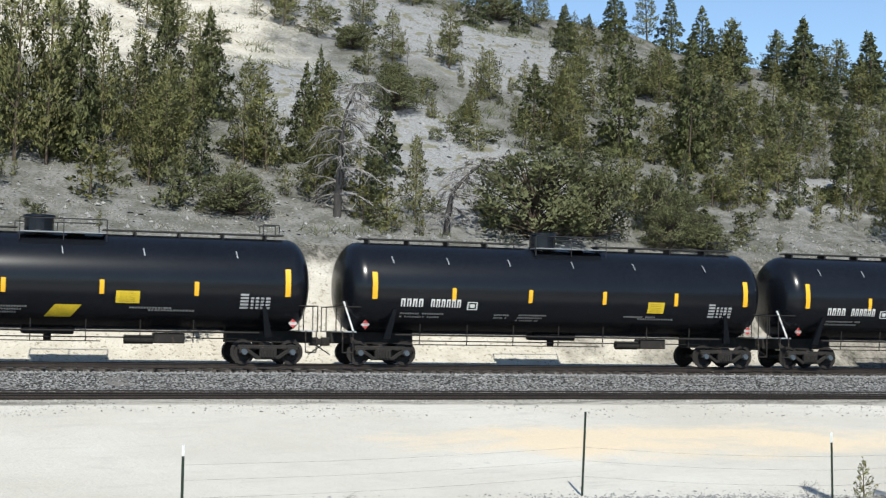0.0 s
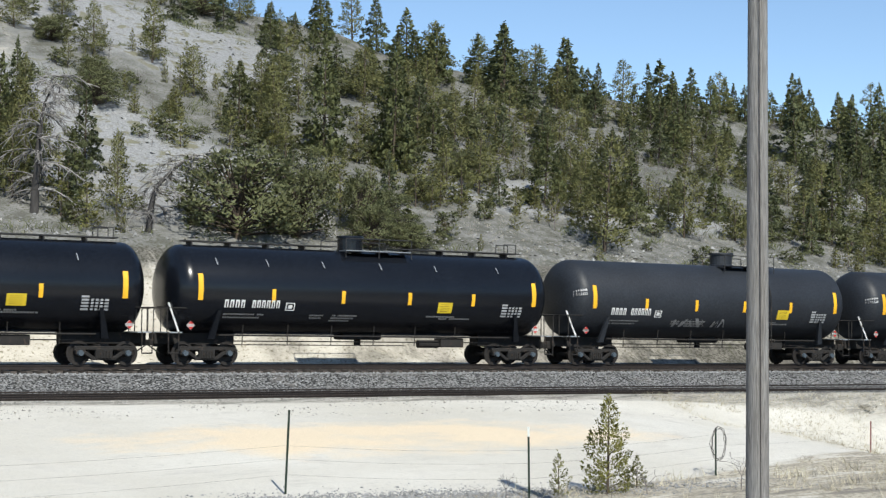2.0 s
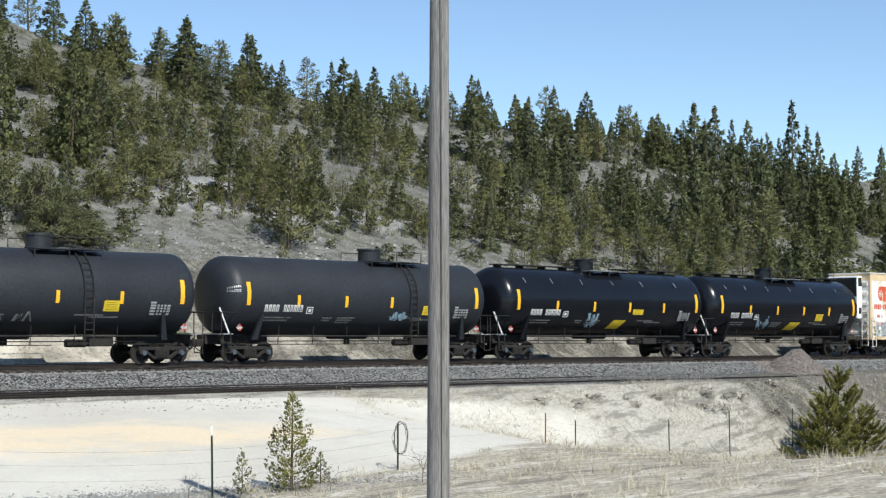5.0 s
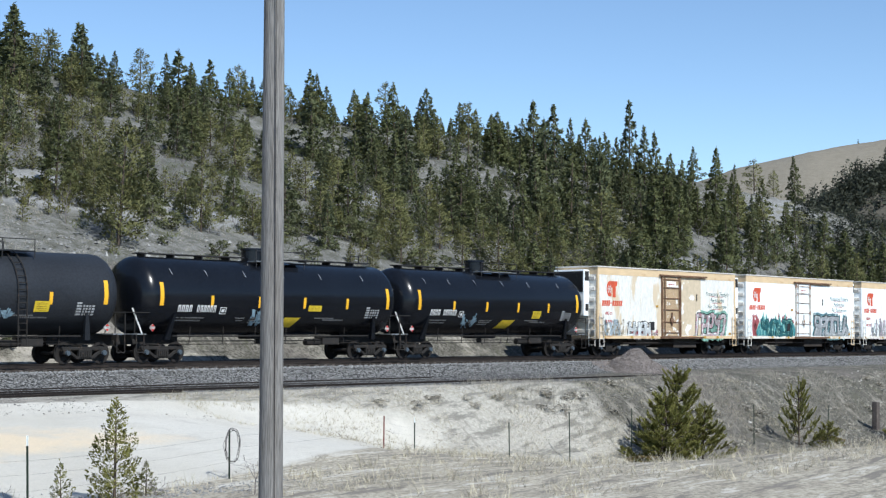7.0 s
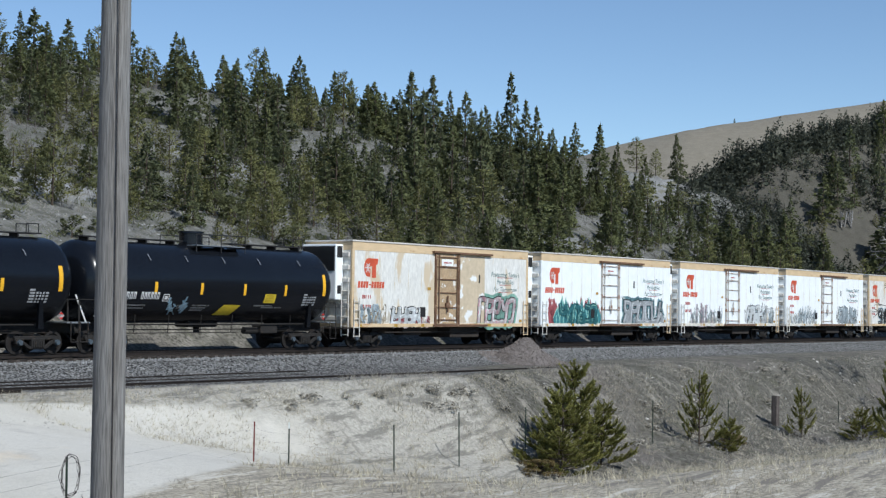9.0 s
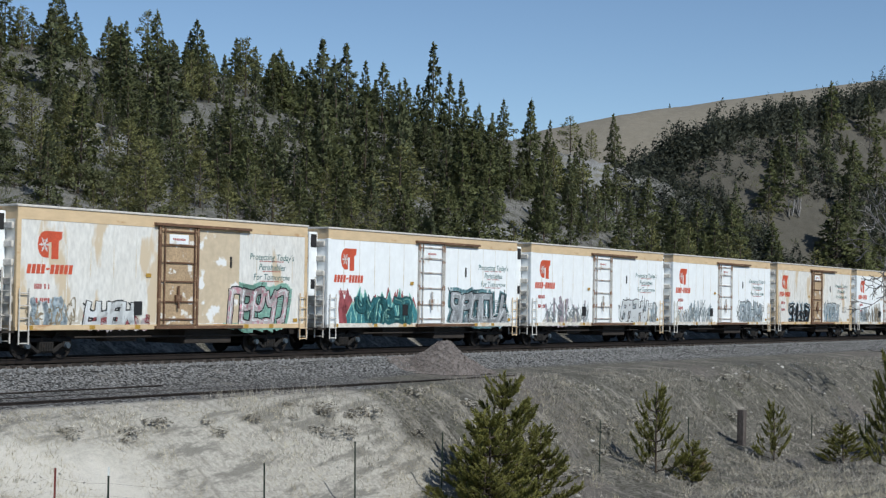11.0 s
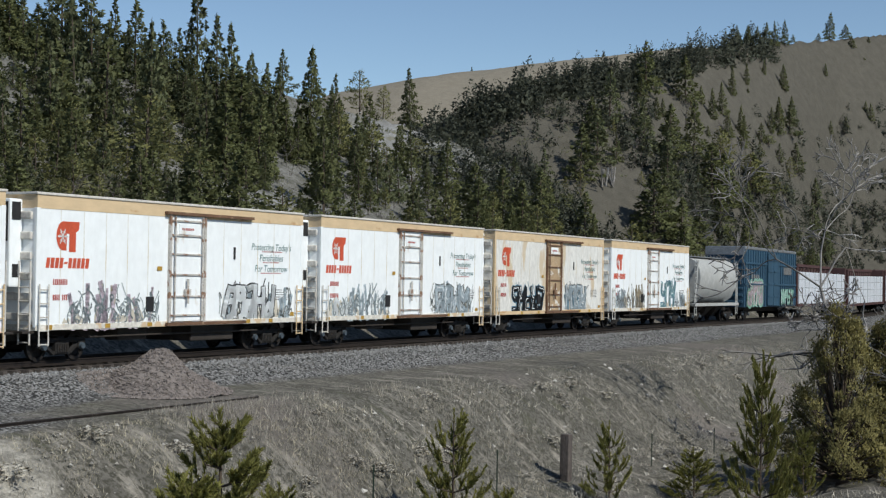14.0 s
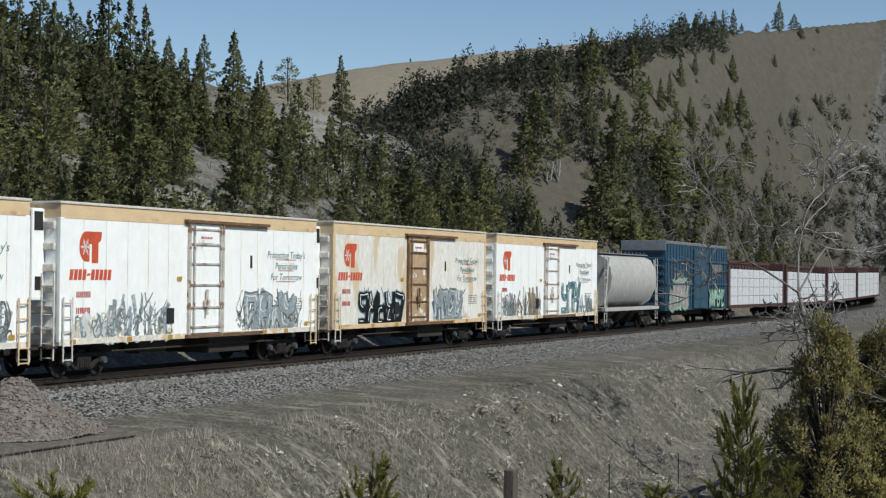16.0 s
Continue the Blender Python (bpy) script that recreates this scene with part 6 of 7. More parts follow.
MEADOW_FIRS = [(*from_head(b, far), h, w) for b, far, h, w in FAR_MEADOW]
PINES = [(8.2, 18.9, 10.4, 3.3), (9.6, 18.8, 9.0, 3.3), (12.8, 20.9, 7.0, 2.6), (14.6, 21.9, 5.2, 2.6), (16.3, 21.4, 4.8, 2.9), (18.2, 23.6, 5.1, 2.4), (19.5, 20.3, 5.0, 2.6), (20.4, 19.6, 4.7, 2.3), (25.4, 14.3, 4.1, 1.6), (41.3, 40.7, 4.3, 2.6), (41.5, 36.0, 3.3, 2.5), (42.8, 29.2, 4.7, 2.7), (48.7, 20.2, 3.0, 2.0), (48.9, 60.4, 3.6, 2.7), (39.8, 50.0, 3.7, 2.4), (34.2, 44.8, 3.5, 2.3), (32.2, 45.5, 3.8, 2.7), (53.0, 13.9, 6.7, 4.1), (49.8, 22.9, 2.8, 1.8), (62.4, 17.7, 4.5, 2.4)]
FAR_PINES = [(81.8, 20.1, 4.4, 3.2), (112.4, 23.9, 5.4, 4.0), (86.5, 20.0, 4.1, 2.7), (105.5, 21.7, 3.8, 2.8), (92.9, 13.0, 4.2, 2.0), (88.5, 12.0, 3.4, 2.0), (109.8, 19.4, 4.3, 2.9), (123.1, 12.1, 5.1, 2.5), (145.6, 12.1, 7.0, 3.0), (161.0, 11.0, 7.8, 3.4), (140.4, 26.6, 5.2, 2.6), (140.7, 24.0, 5.0, 2.6), (127.4, 12.0, 8.0, 2.1), (134.2, 12.1, 8.2, 2.2), (142.6, 12.0, 7.6, 2.4), (205.9, 12.0, 7.5, 4.6), (154.3, 32.0, 4.4, 2.5), (156.5, 31.0, 3.6, 1.8), (152.8, 26.4, 2.4, 3.4)]
JUNIPERS = [(14.0, 14.4, 2.0, 1.8), (16.5, 13.7, 1.9, 2.9), (30.2, 12.1, 4.3, 5.2), (33.6, 12.6, 3.7, 3.1), (32.1, 29.7, 2.0, 2.6), (37.9, 13.8, 3.2, 2.0), (55.6, 59.6, 2.3, 3.2), (46.1, 20.3, 1.4, 1.9), (40.2, 13.7, 1.2, 2.0), (36.7, 11.4, 2.2, 2.2), (42.9, 13.9, 1.4, 1.3), (39.0, 11.9, 1.3, 2.6), (12.6, 7.2, 2.1, 3.4), (39.5, 6.4, 1.0, 1.6)]
YOUNG = [(22.6, 13.9, 1.9, 1.6), (23.2, 12.7, 2.1, 2.1), (42.9, 14.2, 1.0, 1.2), (5.0, 11.5, 1.2, 0.9), (3.0, 11.5, 0.9, 0.6)]
RIDGE_WEST = [(68.3, 63.0, 5.7, 2.9), (71.9, 64.0, 6.0, 2.8), (73.6, 63.0, 6.2, 3.0), (73.6, 59.0, 6.4, 3.4), (71.6, 53.0, 6.1, 3.3), (79.2, 57.0, 5.6, 3.0), (76.0, 50.0, 7.9, 4.2), (91.8, 65.0, 7.1, 3.8), (84.0, 52.0, 7.4, 3.9), (71.2, 52.0, 6.3, 3.2), (80.1, 58.0, 5.6, 3.0), (79.0, 54.0, 7.5, 3.9), (87.1, 56.0, 6.8, 3.5), (95.5, 58.0, 5.0, 2.6), (105.7, 64.0, 9.6, 5.1), (104.6, 59.0, 6.2, 3.3), (102.9, 54.0, 5.0, 2.7), (99.7, 43.0, 7.7, 4.0), (106.5, 43.0, 6.9, 3.6), (125.1, 54.0, 6.9, 3.5), (134.7, 57.0, 7.0, 3.7)]
RIDGE_EAST = [(133.1, 51.0, 6.9, 3.6), (139.2, 50.0, 6.9, 3.7), (127.3, 33.0, 5.4, 2.8), (129.2, 28.0, 7.5, 3.9), (108.0, 40.0, 6.1, 3.2), (130.3, 50.0, 7.3, 3.8), (130.4, 47.0, 5.4, 2.8), (126.7, 42.0, 5.2, 2.7), (133.5, 44.0, 4.5, 2.4), (140.2, 46.0, 5.8, 3.0)]
RIDGE_LATE = [(118.3, 36.0, 6.1, 2.3), (126.5, 40.0, 5.5, 2.9), (127.2, 38.1, 6.2, 2.9), (129.7, 38.0, 5.5, 1.7), (130.5, 37.0, 6.4, 2.5), (132.4, 36.0, 5.8, 2.1), (134.5, 36.1, 6.2, 1.7), (135.2, 35.1, 7.3, 2.6), (136.0, 34.0, 6.2, 2.2), (136.8, 33.1, 6.5, 2.2), (137.4, 32.1, 5.7, 1.7), (137.5, 31.0, 6.0, 1.7), (121.3, 40.1, 5.1, 2.4), (118.4, 33.0, 6.6, 2.3), (122.1, 30.1, 7.0, 2.3), (114.5, 28.1, 7.0, 2.5), (109.3, 28.0, 6.1, 2.4), (119.0, 24.1, 7.3, 2.2), (146.0, 30.1, 6.5, 1.4)]
taken = [(21.5, 14.2, 3.0), (26.0, 12.5, 3.0)]
for kind, rows in (("fir", FIRS), ("fir", FAR_FIRS), ("fir", MEADOW_FIRS), ("pine", PINES), ("pine", FAR_PINES), ("juniper", JUNIPERS), ("young", YOUNG), ("fir", RIDGE_WEST), ("fir", RIDGE_EAST), ("fir", RIDGE_LATE)):
    for i, (x, d, h, w) in enumerate(rows):
        k = kind
        if rows in (RIDGE_WEST, RIDGE_EAST, RIDGE_LATE):
            k = "pine" if i % 3 == 1 and rows is RIDGE_WEST else "spruce" if i % 3 else "fir"
        tall = 1.0 if rows is MEADOW_FIRS else 1.08 if rows is RIDGE_LATE else (0.64 if d < 18 else 0.86) if rows in (FAR_FIRS, FAR_PINES) else 0.84 if rows is RIDGE_WEST else 0.74 if rows is RIDGE_EAST else 1.04
        tall *= 0.74 + 0.09 * (i * 5 % 6) if rows is RIDGE_LATE else 1.0
        broad = 1.3 if x < 62 else 1.75 if rows in (RIDGE_LATE, RIDGE_EAST) else 1.25 if rows is MEADOW_FIRS else 1.5 if rows is FAR_FIRS else 1.45
        tree(k, x, d, h * tall, w * broad, full=rows in (FAR_FIRS, MEADOW_FIRS))
        taken.append((x, d, w))

# the wood on the slope, thinner on scree and open ground
fill = random.Random(2024)


def bare_ground(x, d):
    g = max(blob(x, d, 30, 26, 8, 15), blob(x, d, 46, 50, 12, 12), 0.8 * blob(x, d, 12, 52, 20, 16), blob(x, d, 120, 18, 12, 6), 1.0 * blob(x, d, 151, 26, 13, 9), blob(x, d, 55, 14, 22, 3.5), blob(x, d, 10, 13, 25, 4), blob(x, d, 171, 16, 7, 5))
    return float(g)


def wood(count, x0, x1, d0, d1, size, room, thin=None):
    made = 0
    for _ in range(count * 30):
        if made >= count:
            break
        x, d = fill.uniform(x0, x1), fill.uniform(d0, d1)
        clump = noise.noise(Vector((x * 0.09, d * 0.09, 7.7)))
        if fill.random() < bare_ground(x, d) * 1.3 or clump < -0.3 or (thin and fill.random() > thin(x, d)):
            continue
        if any((x - a) ** 2 + (d - b) ** 2 < (room + 0.25 * c) ** 2 for a, b, c in taken):
            continue
        u = fill.random()
        kind = "fir" if u < (0.14 if x < 60 else 0.34 if x < 90 else 0.58) else "pine" if u < (0.5 if x < 60 else 0.62 if x < 90 else 0.64) else "young" if u < 0.78 else "juniper" if u < (0.92 if x < 80 else 0.86) else "bare"
        kind = "spruce" if kind == "fir" and fill.random() < 0.55 else kind
        h = size * fill.uniform(0.5, 1.25) * {"fir": 1, "spruce": 1, "pine": 1, "young": 0.5, "juniper": 0.34, "bare": 0.75}[kind]
        w = h * {"fir": fill.uniform(0.7, 0.95), "spruce": fill.uniform(0.62, 0.88), "pine": fill.uniform(0.75, 1.1), "young": fill.uniform(0.7, 1.0), "juniper": fill.uniform(1.0, 1.6), "bare": fill.uniform(0.8, 1.1)}[kind]
        tree(kind, x, d, h, w)
        taken.append((x, d, w))
        made += 1


wood(150, 2, 62, 14, 66, 3.1, 0.9)
wood(270, 46, 112, 14, 64, 3.5, 0.9)
wood(330, 84, 150, 9, 56, 3.1, 1.0)
for _ in range(40):
    h = fill.uniform(2.6, 5.2)
    kind = fill.choice(("pine", "pine", "pine", "young", "spruce"))
    tree(kind, fill.uniform(5, 27), 14.8 + 13 * fill.random(), h * (0.7 if kind == "young" else 1), h * fill.uniform(0.5, 0.75))
for _ in range(210):
    h = fill.uniform(0.9, 2.6)
    kind = fill.choice(("young", "juniper", "pine"))
    x, d = fill.uniform(34, 112), 13.5 + 38 * fill.random() ** 1.2
    if bare_ground(x, d) < 0.6:
        tree(kind, x, d, h * (0.7 if kind == "juniper" else 1), h * fill.uniform(0.6, 0.85) * (1.5 if kind == "juniper" else 1))
for _ in range(230):
    x, d = fill.uniform(-4, 110), 11.5 + 45 * fill.random() ** 1.4
    u = fill.random()
    h = fill.uniform(0.5, 1.5)
    if u < 0.45:
        tree("juniper", x, d, h * 0.8, h * fill.uniform(1.0, 1.7))
    elif u < 0.8:
        tree("young", x, d, h * 1.3, h * fill.uniform(0.8, 1.1))
    else:
        tree("bare", x, d, h * 1.3, h * fill.uniform(1.0, 1.4))
for _ in range(46):
    h = fill.uniform(2.6, 4.6)
    tree(fill.choice(("fir", "fir", "spruce")), fill.uniform(96, 137), fill.uniform(26, 47), h, h * fill.uniform(0.5, 0.7))
for _ in range(44):
    h = fill.uniform(1.2, 2.8)
    tree("bare", fill.uniform(84, 150), 8 + 30 * fill.random() ** 1.3, h, h * fill.uniform(0.7, 1.0))
for _ in range(46):
    h = fill.uniform(0.6, 1.9)
    kind = fill.choice(("juniper", "young", "juniper", "bare"))
    tree(kind, fill.uniform(22, 42), 14 + 24 * fill.random(), h * (0.65 if kind == "juniper" else 1), h * fill.uniform(0.7, 1.2))
wood(50, 160, 205, 7, 22, 5.0, 1.6)
wood(46, 176, 236, 6.8, 14, 3.5, 1.1)
for _ in range(34):
    h = fill.uniform(3.4, 5.4)
    tree(fill.choice(("fir", "spruce", "pine")), fill.uniform(104, 126), fill.uniform(39, 56), h, h * fill.uniform(0.6, 0.85))
for _ in range(34):
    h = fill.uniform(2.6, 5.0)
    tree(fill.choice(("fir", "fir", "spruce")), fill.uniform(126, 150), fill.uniform(20, 34), h, h * fill.uniform(0.6, 0.85))
for _ in range(150):
    h = fill.uniform(0.9, 2.3)
    kind = fill.choice(("young", "juniper", "young", "bare"))
    x, d = fill.uniform(40, 76), fill.uniform(17, 44)
    if bare_ground(x, d) < 0.7:
        tree(kind, x, d, h * (0.7 if kind == "juniper" else 1), h * fill.uniform(0.7, 1.2))


def far_wood():
    """The wood on the far hill, too many trees to count: each a tapering heap of small sprays."""
    rng = np.random.default_rng(55)
    forms = []
    for k in range(8):
        n = 62
        u = np.sort(rng.random(n)) ** 1.15
        an = rng.uniform(0, 6.28, n)
        rad = (0.5 * (1 - u) ** (0.62 if k % 3 else 0.85) + 0.01) * rng.uniform(0.35, 1.05, n) * (0.8 + 0.3 * np.sin(an * 2 + k))
        p = np.stack([rad * np.cos(an), rad * np.sin(an), 0.04 + 0.90 * u], 1)
        way = np.stack([np.cos(an), np.sin(an), rng.normal(0.1, 0.35, n)], 1) + rng.normal(size=(n, 3)) * 0.35
        side = np.cross(way, rng.normal(size=(n, 3)))
        side /= np.linalg.norm(side, axis=1, keepdims=True)
        ln = (rng.uniform(0.10, 0.185, n) * (1.1 - 0.72 * u))[:, None]
        tri = np.stack([p - way * ln * 0.4 - side * ln * 0.42, p - way * ln * 0.4 + side * ln * 0.42, p + way * ln * 0.7], 1)
        away = np.stack([np.cos(an), np.sin(an), np.full(n, 0.5)], 1)
        back = (np.cross(tri[:, 1] - tri[:, 0], tri[:, 2] - tri[:, 0]) * away).sum(1) < 0
        tri[back] = tri[back][:, ::-1]
        away = away + rng.normal(size=(n, 3)) * 0.5
        away /= np.linalg.norm(away, axis=1, keepdims=True)
        forms.append((tri.reshape(-1, 3), np.repeat(away, 3, 0)))
    V, N, made = [], [], 0
    for _ in range(40000):
        if made > 3500:
            break
        b, u = rng.uniform(8, 18.5), rng.uniform(0.0, 1.0)
        if made % 5 == 0:
            b, u = rng.uniform(5.2, 19), rng.uniform(0.9, 1.01)
        elif made % 5 < 3:
            b, u = rng.uniform(-1.5, 9), rng.uniform(0.12, 0.72)
        foot = float(far_foot(b))
        far = np.interp(b, FAR_BEARING, FAR_RANGE) * (foot + (1 - foot) * u)
        x, d = from_head(b, far)
        y = float(track_y(x)) + d / 0.98
        if d < 6.5 and x < 252 or x < 150:
            continue
        if abs(x - 175) < 6 and d < 24:
            continue
        clump = noise.noise(Vector((x * 0.10, y * 0.10, 2.2)))
        if u > 0.9 and b > 5.2:
            thick = 0.95
        elif b > 9.5:
            thick = 0.85 + 0.9 * clump
        elif u > 0.60 - 0.012 * (9.5 - b):
            thick = 0.9 * clump - 0.05 if b > 7 else 0.09
        else:
            thick = (1.0 if u < 0.48 else 0.6) + 0.9 * clump
        if rng.random() > thick:
            continue
        h, w = (0.9 + 2.3 * rng.random() ** 1.8) * (1.2 if u > 0.9 else 1.0), rng.uniform(0.6, 1.0)
        if u < 0.9 and rng.random() < 0.35:
            h, w = h * 0.45, w * 1.5
        v, nm = forms[made % 8]
        a = rng.uniform(0, 6.28)
        turn = np.array([[math.cos(a), math.sin(a), 0], [-math.sin(a), math.cos(a), 0], [0, 0, 1]])
        V.append(v @ turn * np.array([h * w, h * w, h]) + np.array([x, y, ground_z(x, y) - 0.1]))
        N.append(nm @ turn)
        made += 1
    V = np.concatenate(V)
    me = bpy.data.meshes.new("far_wood")
    me.from_pydata(V.tolist(), [], np.arange(len(V)).reshape(-1, 3).tolist())
    me.materials.append(M["needle_far_haze"])
    me.polygons.foreach_set("use_smooth", np.ones(len(me.polygons), bool))
    me.normals_split_custom_set_from_vertices(np.concatenate(N).tolist())
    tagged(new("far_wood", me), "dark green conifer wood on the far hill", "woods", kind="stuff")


far_wood()


def dead_tree(name, x, d, h, seed, droop, lean, label, width=1.0, spread_=0.5, depth=5, trunk=0.035, wood_="deadwood", least=0.0035):
    px, py, pz = place(x, d)
    top = tagged(empty(name), label, "dead tree")
    top.matrix_basis = Matrix.LocRotScale((px, py, pz - 0.05), Euler((0, 0, 0.6)), (h * width, h * width, h))
    segs = branching(seed, 1.0, spread_, droop, depth, trunk, lean, least)
    for nm, part_ in (("trunk", [s for s in segs if s[2] > trunk * 0.42]), ("twigs", [s for s in segs if s[2] <= trunk * 0.42])):
        # Shade on the dead trunk is put into its colour, the dark bark.
        ob = new("limb" if nm == "twigs" else nm, limbs(nm, part_, "bark" if nm == "trunk" else wood_, 6 if nm == "trunk" else 3))
        ob.parent = top
        if nm == "twigs":
            tagged(ob, kind="stuff")


def snag(x, d, h, seed, lean, arch, label):
    """A standing dead conifer: one crooked stem set with many drooping limbs and fine twigs."""
    rnd = random.Random(seed)
    px, py, pz = place(x, d)
    top = tagged(empty("dead_tree"), label, "dead tree")
    top.matrix_basis = Matrix.LocRotScale((px, py, pz - 0.05), Euler((0, 0, 0.5)), (h, h, h))
    stem, limb, p, way = [], [], Vector((0, 0, -0.02)), Vector((lean, 0.02, 1)).normalized()
    nodes = []
    for k in range(12):
        q = p + way * (1.0 / 12)
        stem.append((p, q, 0.030 * (1 - k / 12.5), 0.030 * (1 - (k + 1) / 12.5)))
        p = q
        nodes.append((p.copy(), k / 12))
        way = (way + Vector((rnd.gauss(arch, 0.09), rnd.gauss(0, 0.08), -abs(arch) * 1.4))).normalized()
    for node, u in nodes[1:]:
        for _ in range(5):
            an = rnd.uniform(0, 6.28)
            ln = rnd.uniform(0.14, 0.34) * (1.1 - 0.6 * u)
            d_ = Vector((math.cos(an), math.sin(an), rnd.uniform(-0.1, 0.5))).normalized()
            a_, r = node, 0.0065
            for j in range(5):
                b_ = a_ + d_ * ln / 5
                limb.append((a_, b_, r, r * 0.8))
                for _t in range(3):
                    e = (d_ + Vector((rnd.gauss(0, 0.7), rnd.gauss(0, 0.7), rnd.gauss(-0.5, 0.4)))).normalized()
                    limb.append((b_, b_ + e * rnd.uniform(0.03, 0.10), 0.0028, 0.0014))
                a_, r = b_, r * 0.8
                d_ = (d_ + Vector((rnd.gauss(0, 0.15), rnd.gauss(0, 0.15), -0.24))).normalized()
    ob = new("trunk", limbs("trunk", stem, "deadwood", 7))
    ob.parent = top
    ob = new("limb", limbs("limb", limb, "silverwood", 3))
    ob.parent = top
    tagged(ob, kind="stuff")


snag(21.5, 14.2, 7.4, 11, 0.14, 0.03, "weathered grey dead tree with crooked bare limbs")
snag(26.0, 12.5, 6.0, 15, 0.12, 0.045, "leafless grey tree with drooping bare twigs")
dead_tree("dead_tree", 91.6, -19.6, 14.5, 23, 0.0, 0.1, "bare silver-grey dead tree above the junipers", 0.85, 0.62, 7, trunk=0.027, wood_="silverwood", least=0.0021)

# ---- near plants ----
tree("near", 16.0, -27.0, 2.5, 1.9, 0, label="small yellow-green spruce beside the fence")
tree("young", 14.8, -26.8, 1.1, 0.8, 1)
tree("young", 17.6, -26.2, 0.9, 0.9, 2)
tree("near", 59.6, -14.0, 4.7, 4.4, 1, label="bushy young green pine standing in dry grass")
tree("near", 57.9, -14.4, 3.7, 4.0, 1)
tree("near", 61.0, -14.4, 3.0, 3.0, 1)
tree("near", 56.8, -14.9, 2.2, 3.0, 1)
tree("near", 70.9, -14.0, 3.8, 2.6, 2)
tree("near", 72.0, -15.0, 1.8, 2.4, 1)
tree("near", 80.5, -15.0, 2.9, 1.9, 2)
tree("near", 85.8, -16.2, 2.0, 2.8, 1)
tree("near", 80.3, -20.0, 5.6, 2.6, 1)
tree("bigjuniper", 88.9, -20.6, 7.0, 5.6, 0)
tree("bigjuniper", 92.0, -22.0, 6.2, 6.0, 0)
tree("bigjuniper", 90.6, -23.0, 4.6, 6.0, 0)
tree("near", 83.5, -20.6, 2.6, 1.6, 1)


def shrub(x, d, h, w, v=0):
    tree("bare", x, d, h, w, v, label="leafless grey-brown sagebrush in the dry grass")


for x, d, h, w in ((13.2, -27.0, 0.8, 1.0), (12.4, -27.3, 0.5, 0.8), (16.6, -27.6, 0.8, 1.3), (2.6, -27.0, 0.6, 1.1), (19.0, -28.0, 1.2, 1.5), (15.4, -27.8, 0.6, 1.0), (52.0, -15.5, 0.6, 1.4), (63.5, -15.0, 0.6, 1.4), (74.0, -15.3, 0.7, 1.6), (83.0, -17.0, 0.7, 1.6), (55.0, -15.8, 0.6, 1.4), (67.0, -15.5, 0.6, 1.4)):
    shrub(x, d, h, w, int(x) % 3)
SAGE = [(50.5, -9.9, 0.68), (56.2, -9.4, 1.06), (46.9, -9.8, 0.75), (54.9, -10.1, 0.87), (56.3, -10.2, 0.99), (52.4, -9.6, 0.66), (55.0, -9.0, 0.62), (44.8, -9.8, 0.86), (58.3, -9.7, 1.06), (50.3, -9.6, 0.49), (54.4, -9.6, 0.41), (46.5, -10.1, 0.57), (48.0, -9.5, 0.58), (55.5, -10.2, 0.52), (57.2, -9.7, 0.62), (56.1, -9.5, 0.53), (48.5, -9.6, 0.77), (57.7, -9.6, 0.75), (60.1, -10.4, 0.64)]

for x, d, w in SAGE:
    tree("sagebrush", x, d, w * 0.34, w)
for _ in range(70):
    x = fill.uniform(62, 118)
    d = -8.8 - 5.5 * fill.random()
    w = fill.uniform(0.4, 1.1)
    tree("sagebrush", x, d, w * 0.36, w)
for x, d, h, w in ((56.2, -14.4, 0.55, 2.2), (73.8, -14.2, 0.5, 2.0)):
    tree("brownmat", x, d, h * 1.3, w)

for _ in range(34):
    x = fill.uniform(46, 84)
    h = fill.uniform(0.35, 0.8)
    shrub(x, -15.5 - 5 * fill.random(), h, h * fill.uniform(1.4, 2.2), fill.randrange(3))

# ---- pole, fence and pile ----
def utility_pole():
    x, y = 10.3, 9.2
    z = ground_z(x, y)
    top = tagged(empty("utility_pole"), "weathered grey wooden utility pole with long cracks", "utility pole")
    bm = fresh()
    prof = [(z - 0.3, 0.0)] + [(z - 0.3 + k, 0.205 - 0.0035 * k) for k in np.linspace(0, 12.5, 14)] + [(z + 12.25, 0.0)]
    lathe(bm, prof, 28)
    shifted(bm, Matrix.Translation((x, y, 0)) @ Matrix.Rotation(radians(0.35), 4, "Y") @ Matrix.Rotation(radians(-90), 4, "Y") @ Matrix.Identity(4))
    smooth(part("shaft", bm, "pole_wood", top), 60)
    bm = fresh()
    rod(bm, (x - 0.13, y - 0.17, z + 0.5), (x - 0.10, y - 0.15, z + 12), 0.008, 6)
    part("ground_wire", bm, "wire", top)


utility_pole()
POSTS = [(-0.54, -27.0, 1.49, "tip"), (9.06, -25.0, 1.9, "green"), (13.82, -27.0, 1.64, "tip"), (21.37, -24.9, 1.25, "dark"), (38.67, -15.0, 1.3, "red"), (40.31, -15.0, 1.5, "tip"), (47.22, -14.0, 1.9, "dark"), (52.88, -12.9, 2.2, "dark"), (57.39, -13.0, 2.3, "dark"), (68.22, -13.0, 2.0, "dark"), (76.12, -13.0, 1.7, "dark"), (88.98, -13.6, 1.2, "dark"), (95.1, -14.2, 1.2, "dark")]
POST_LABELS = {"tip": "green steel fence post with a white tip", "green": "dark green steel fence post, leaning slightly", "dark": "dark steel fence post", "red": "rusty red steel fence post"}


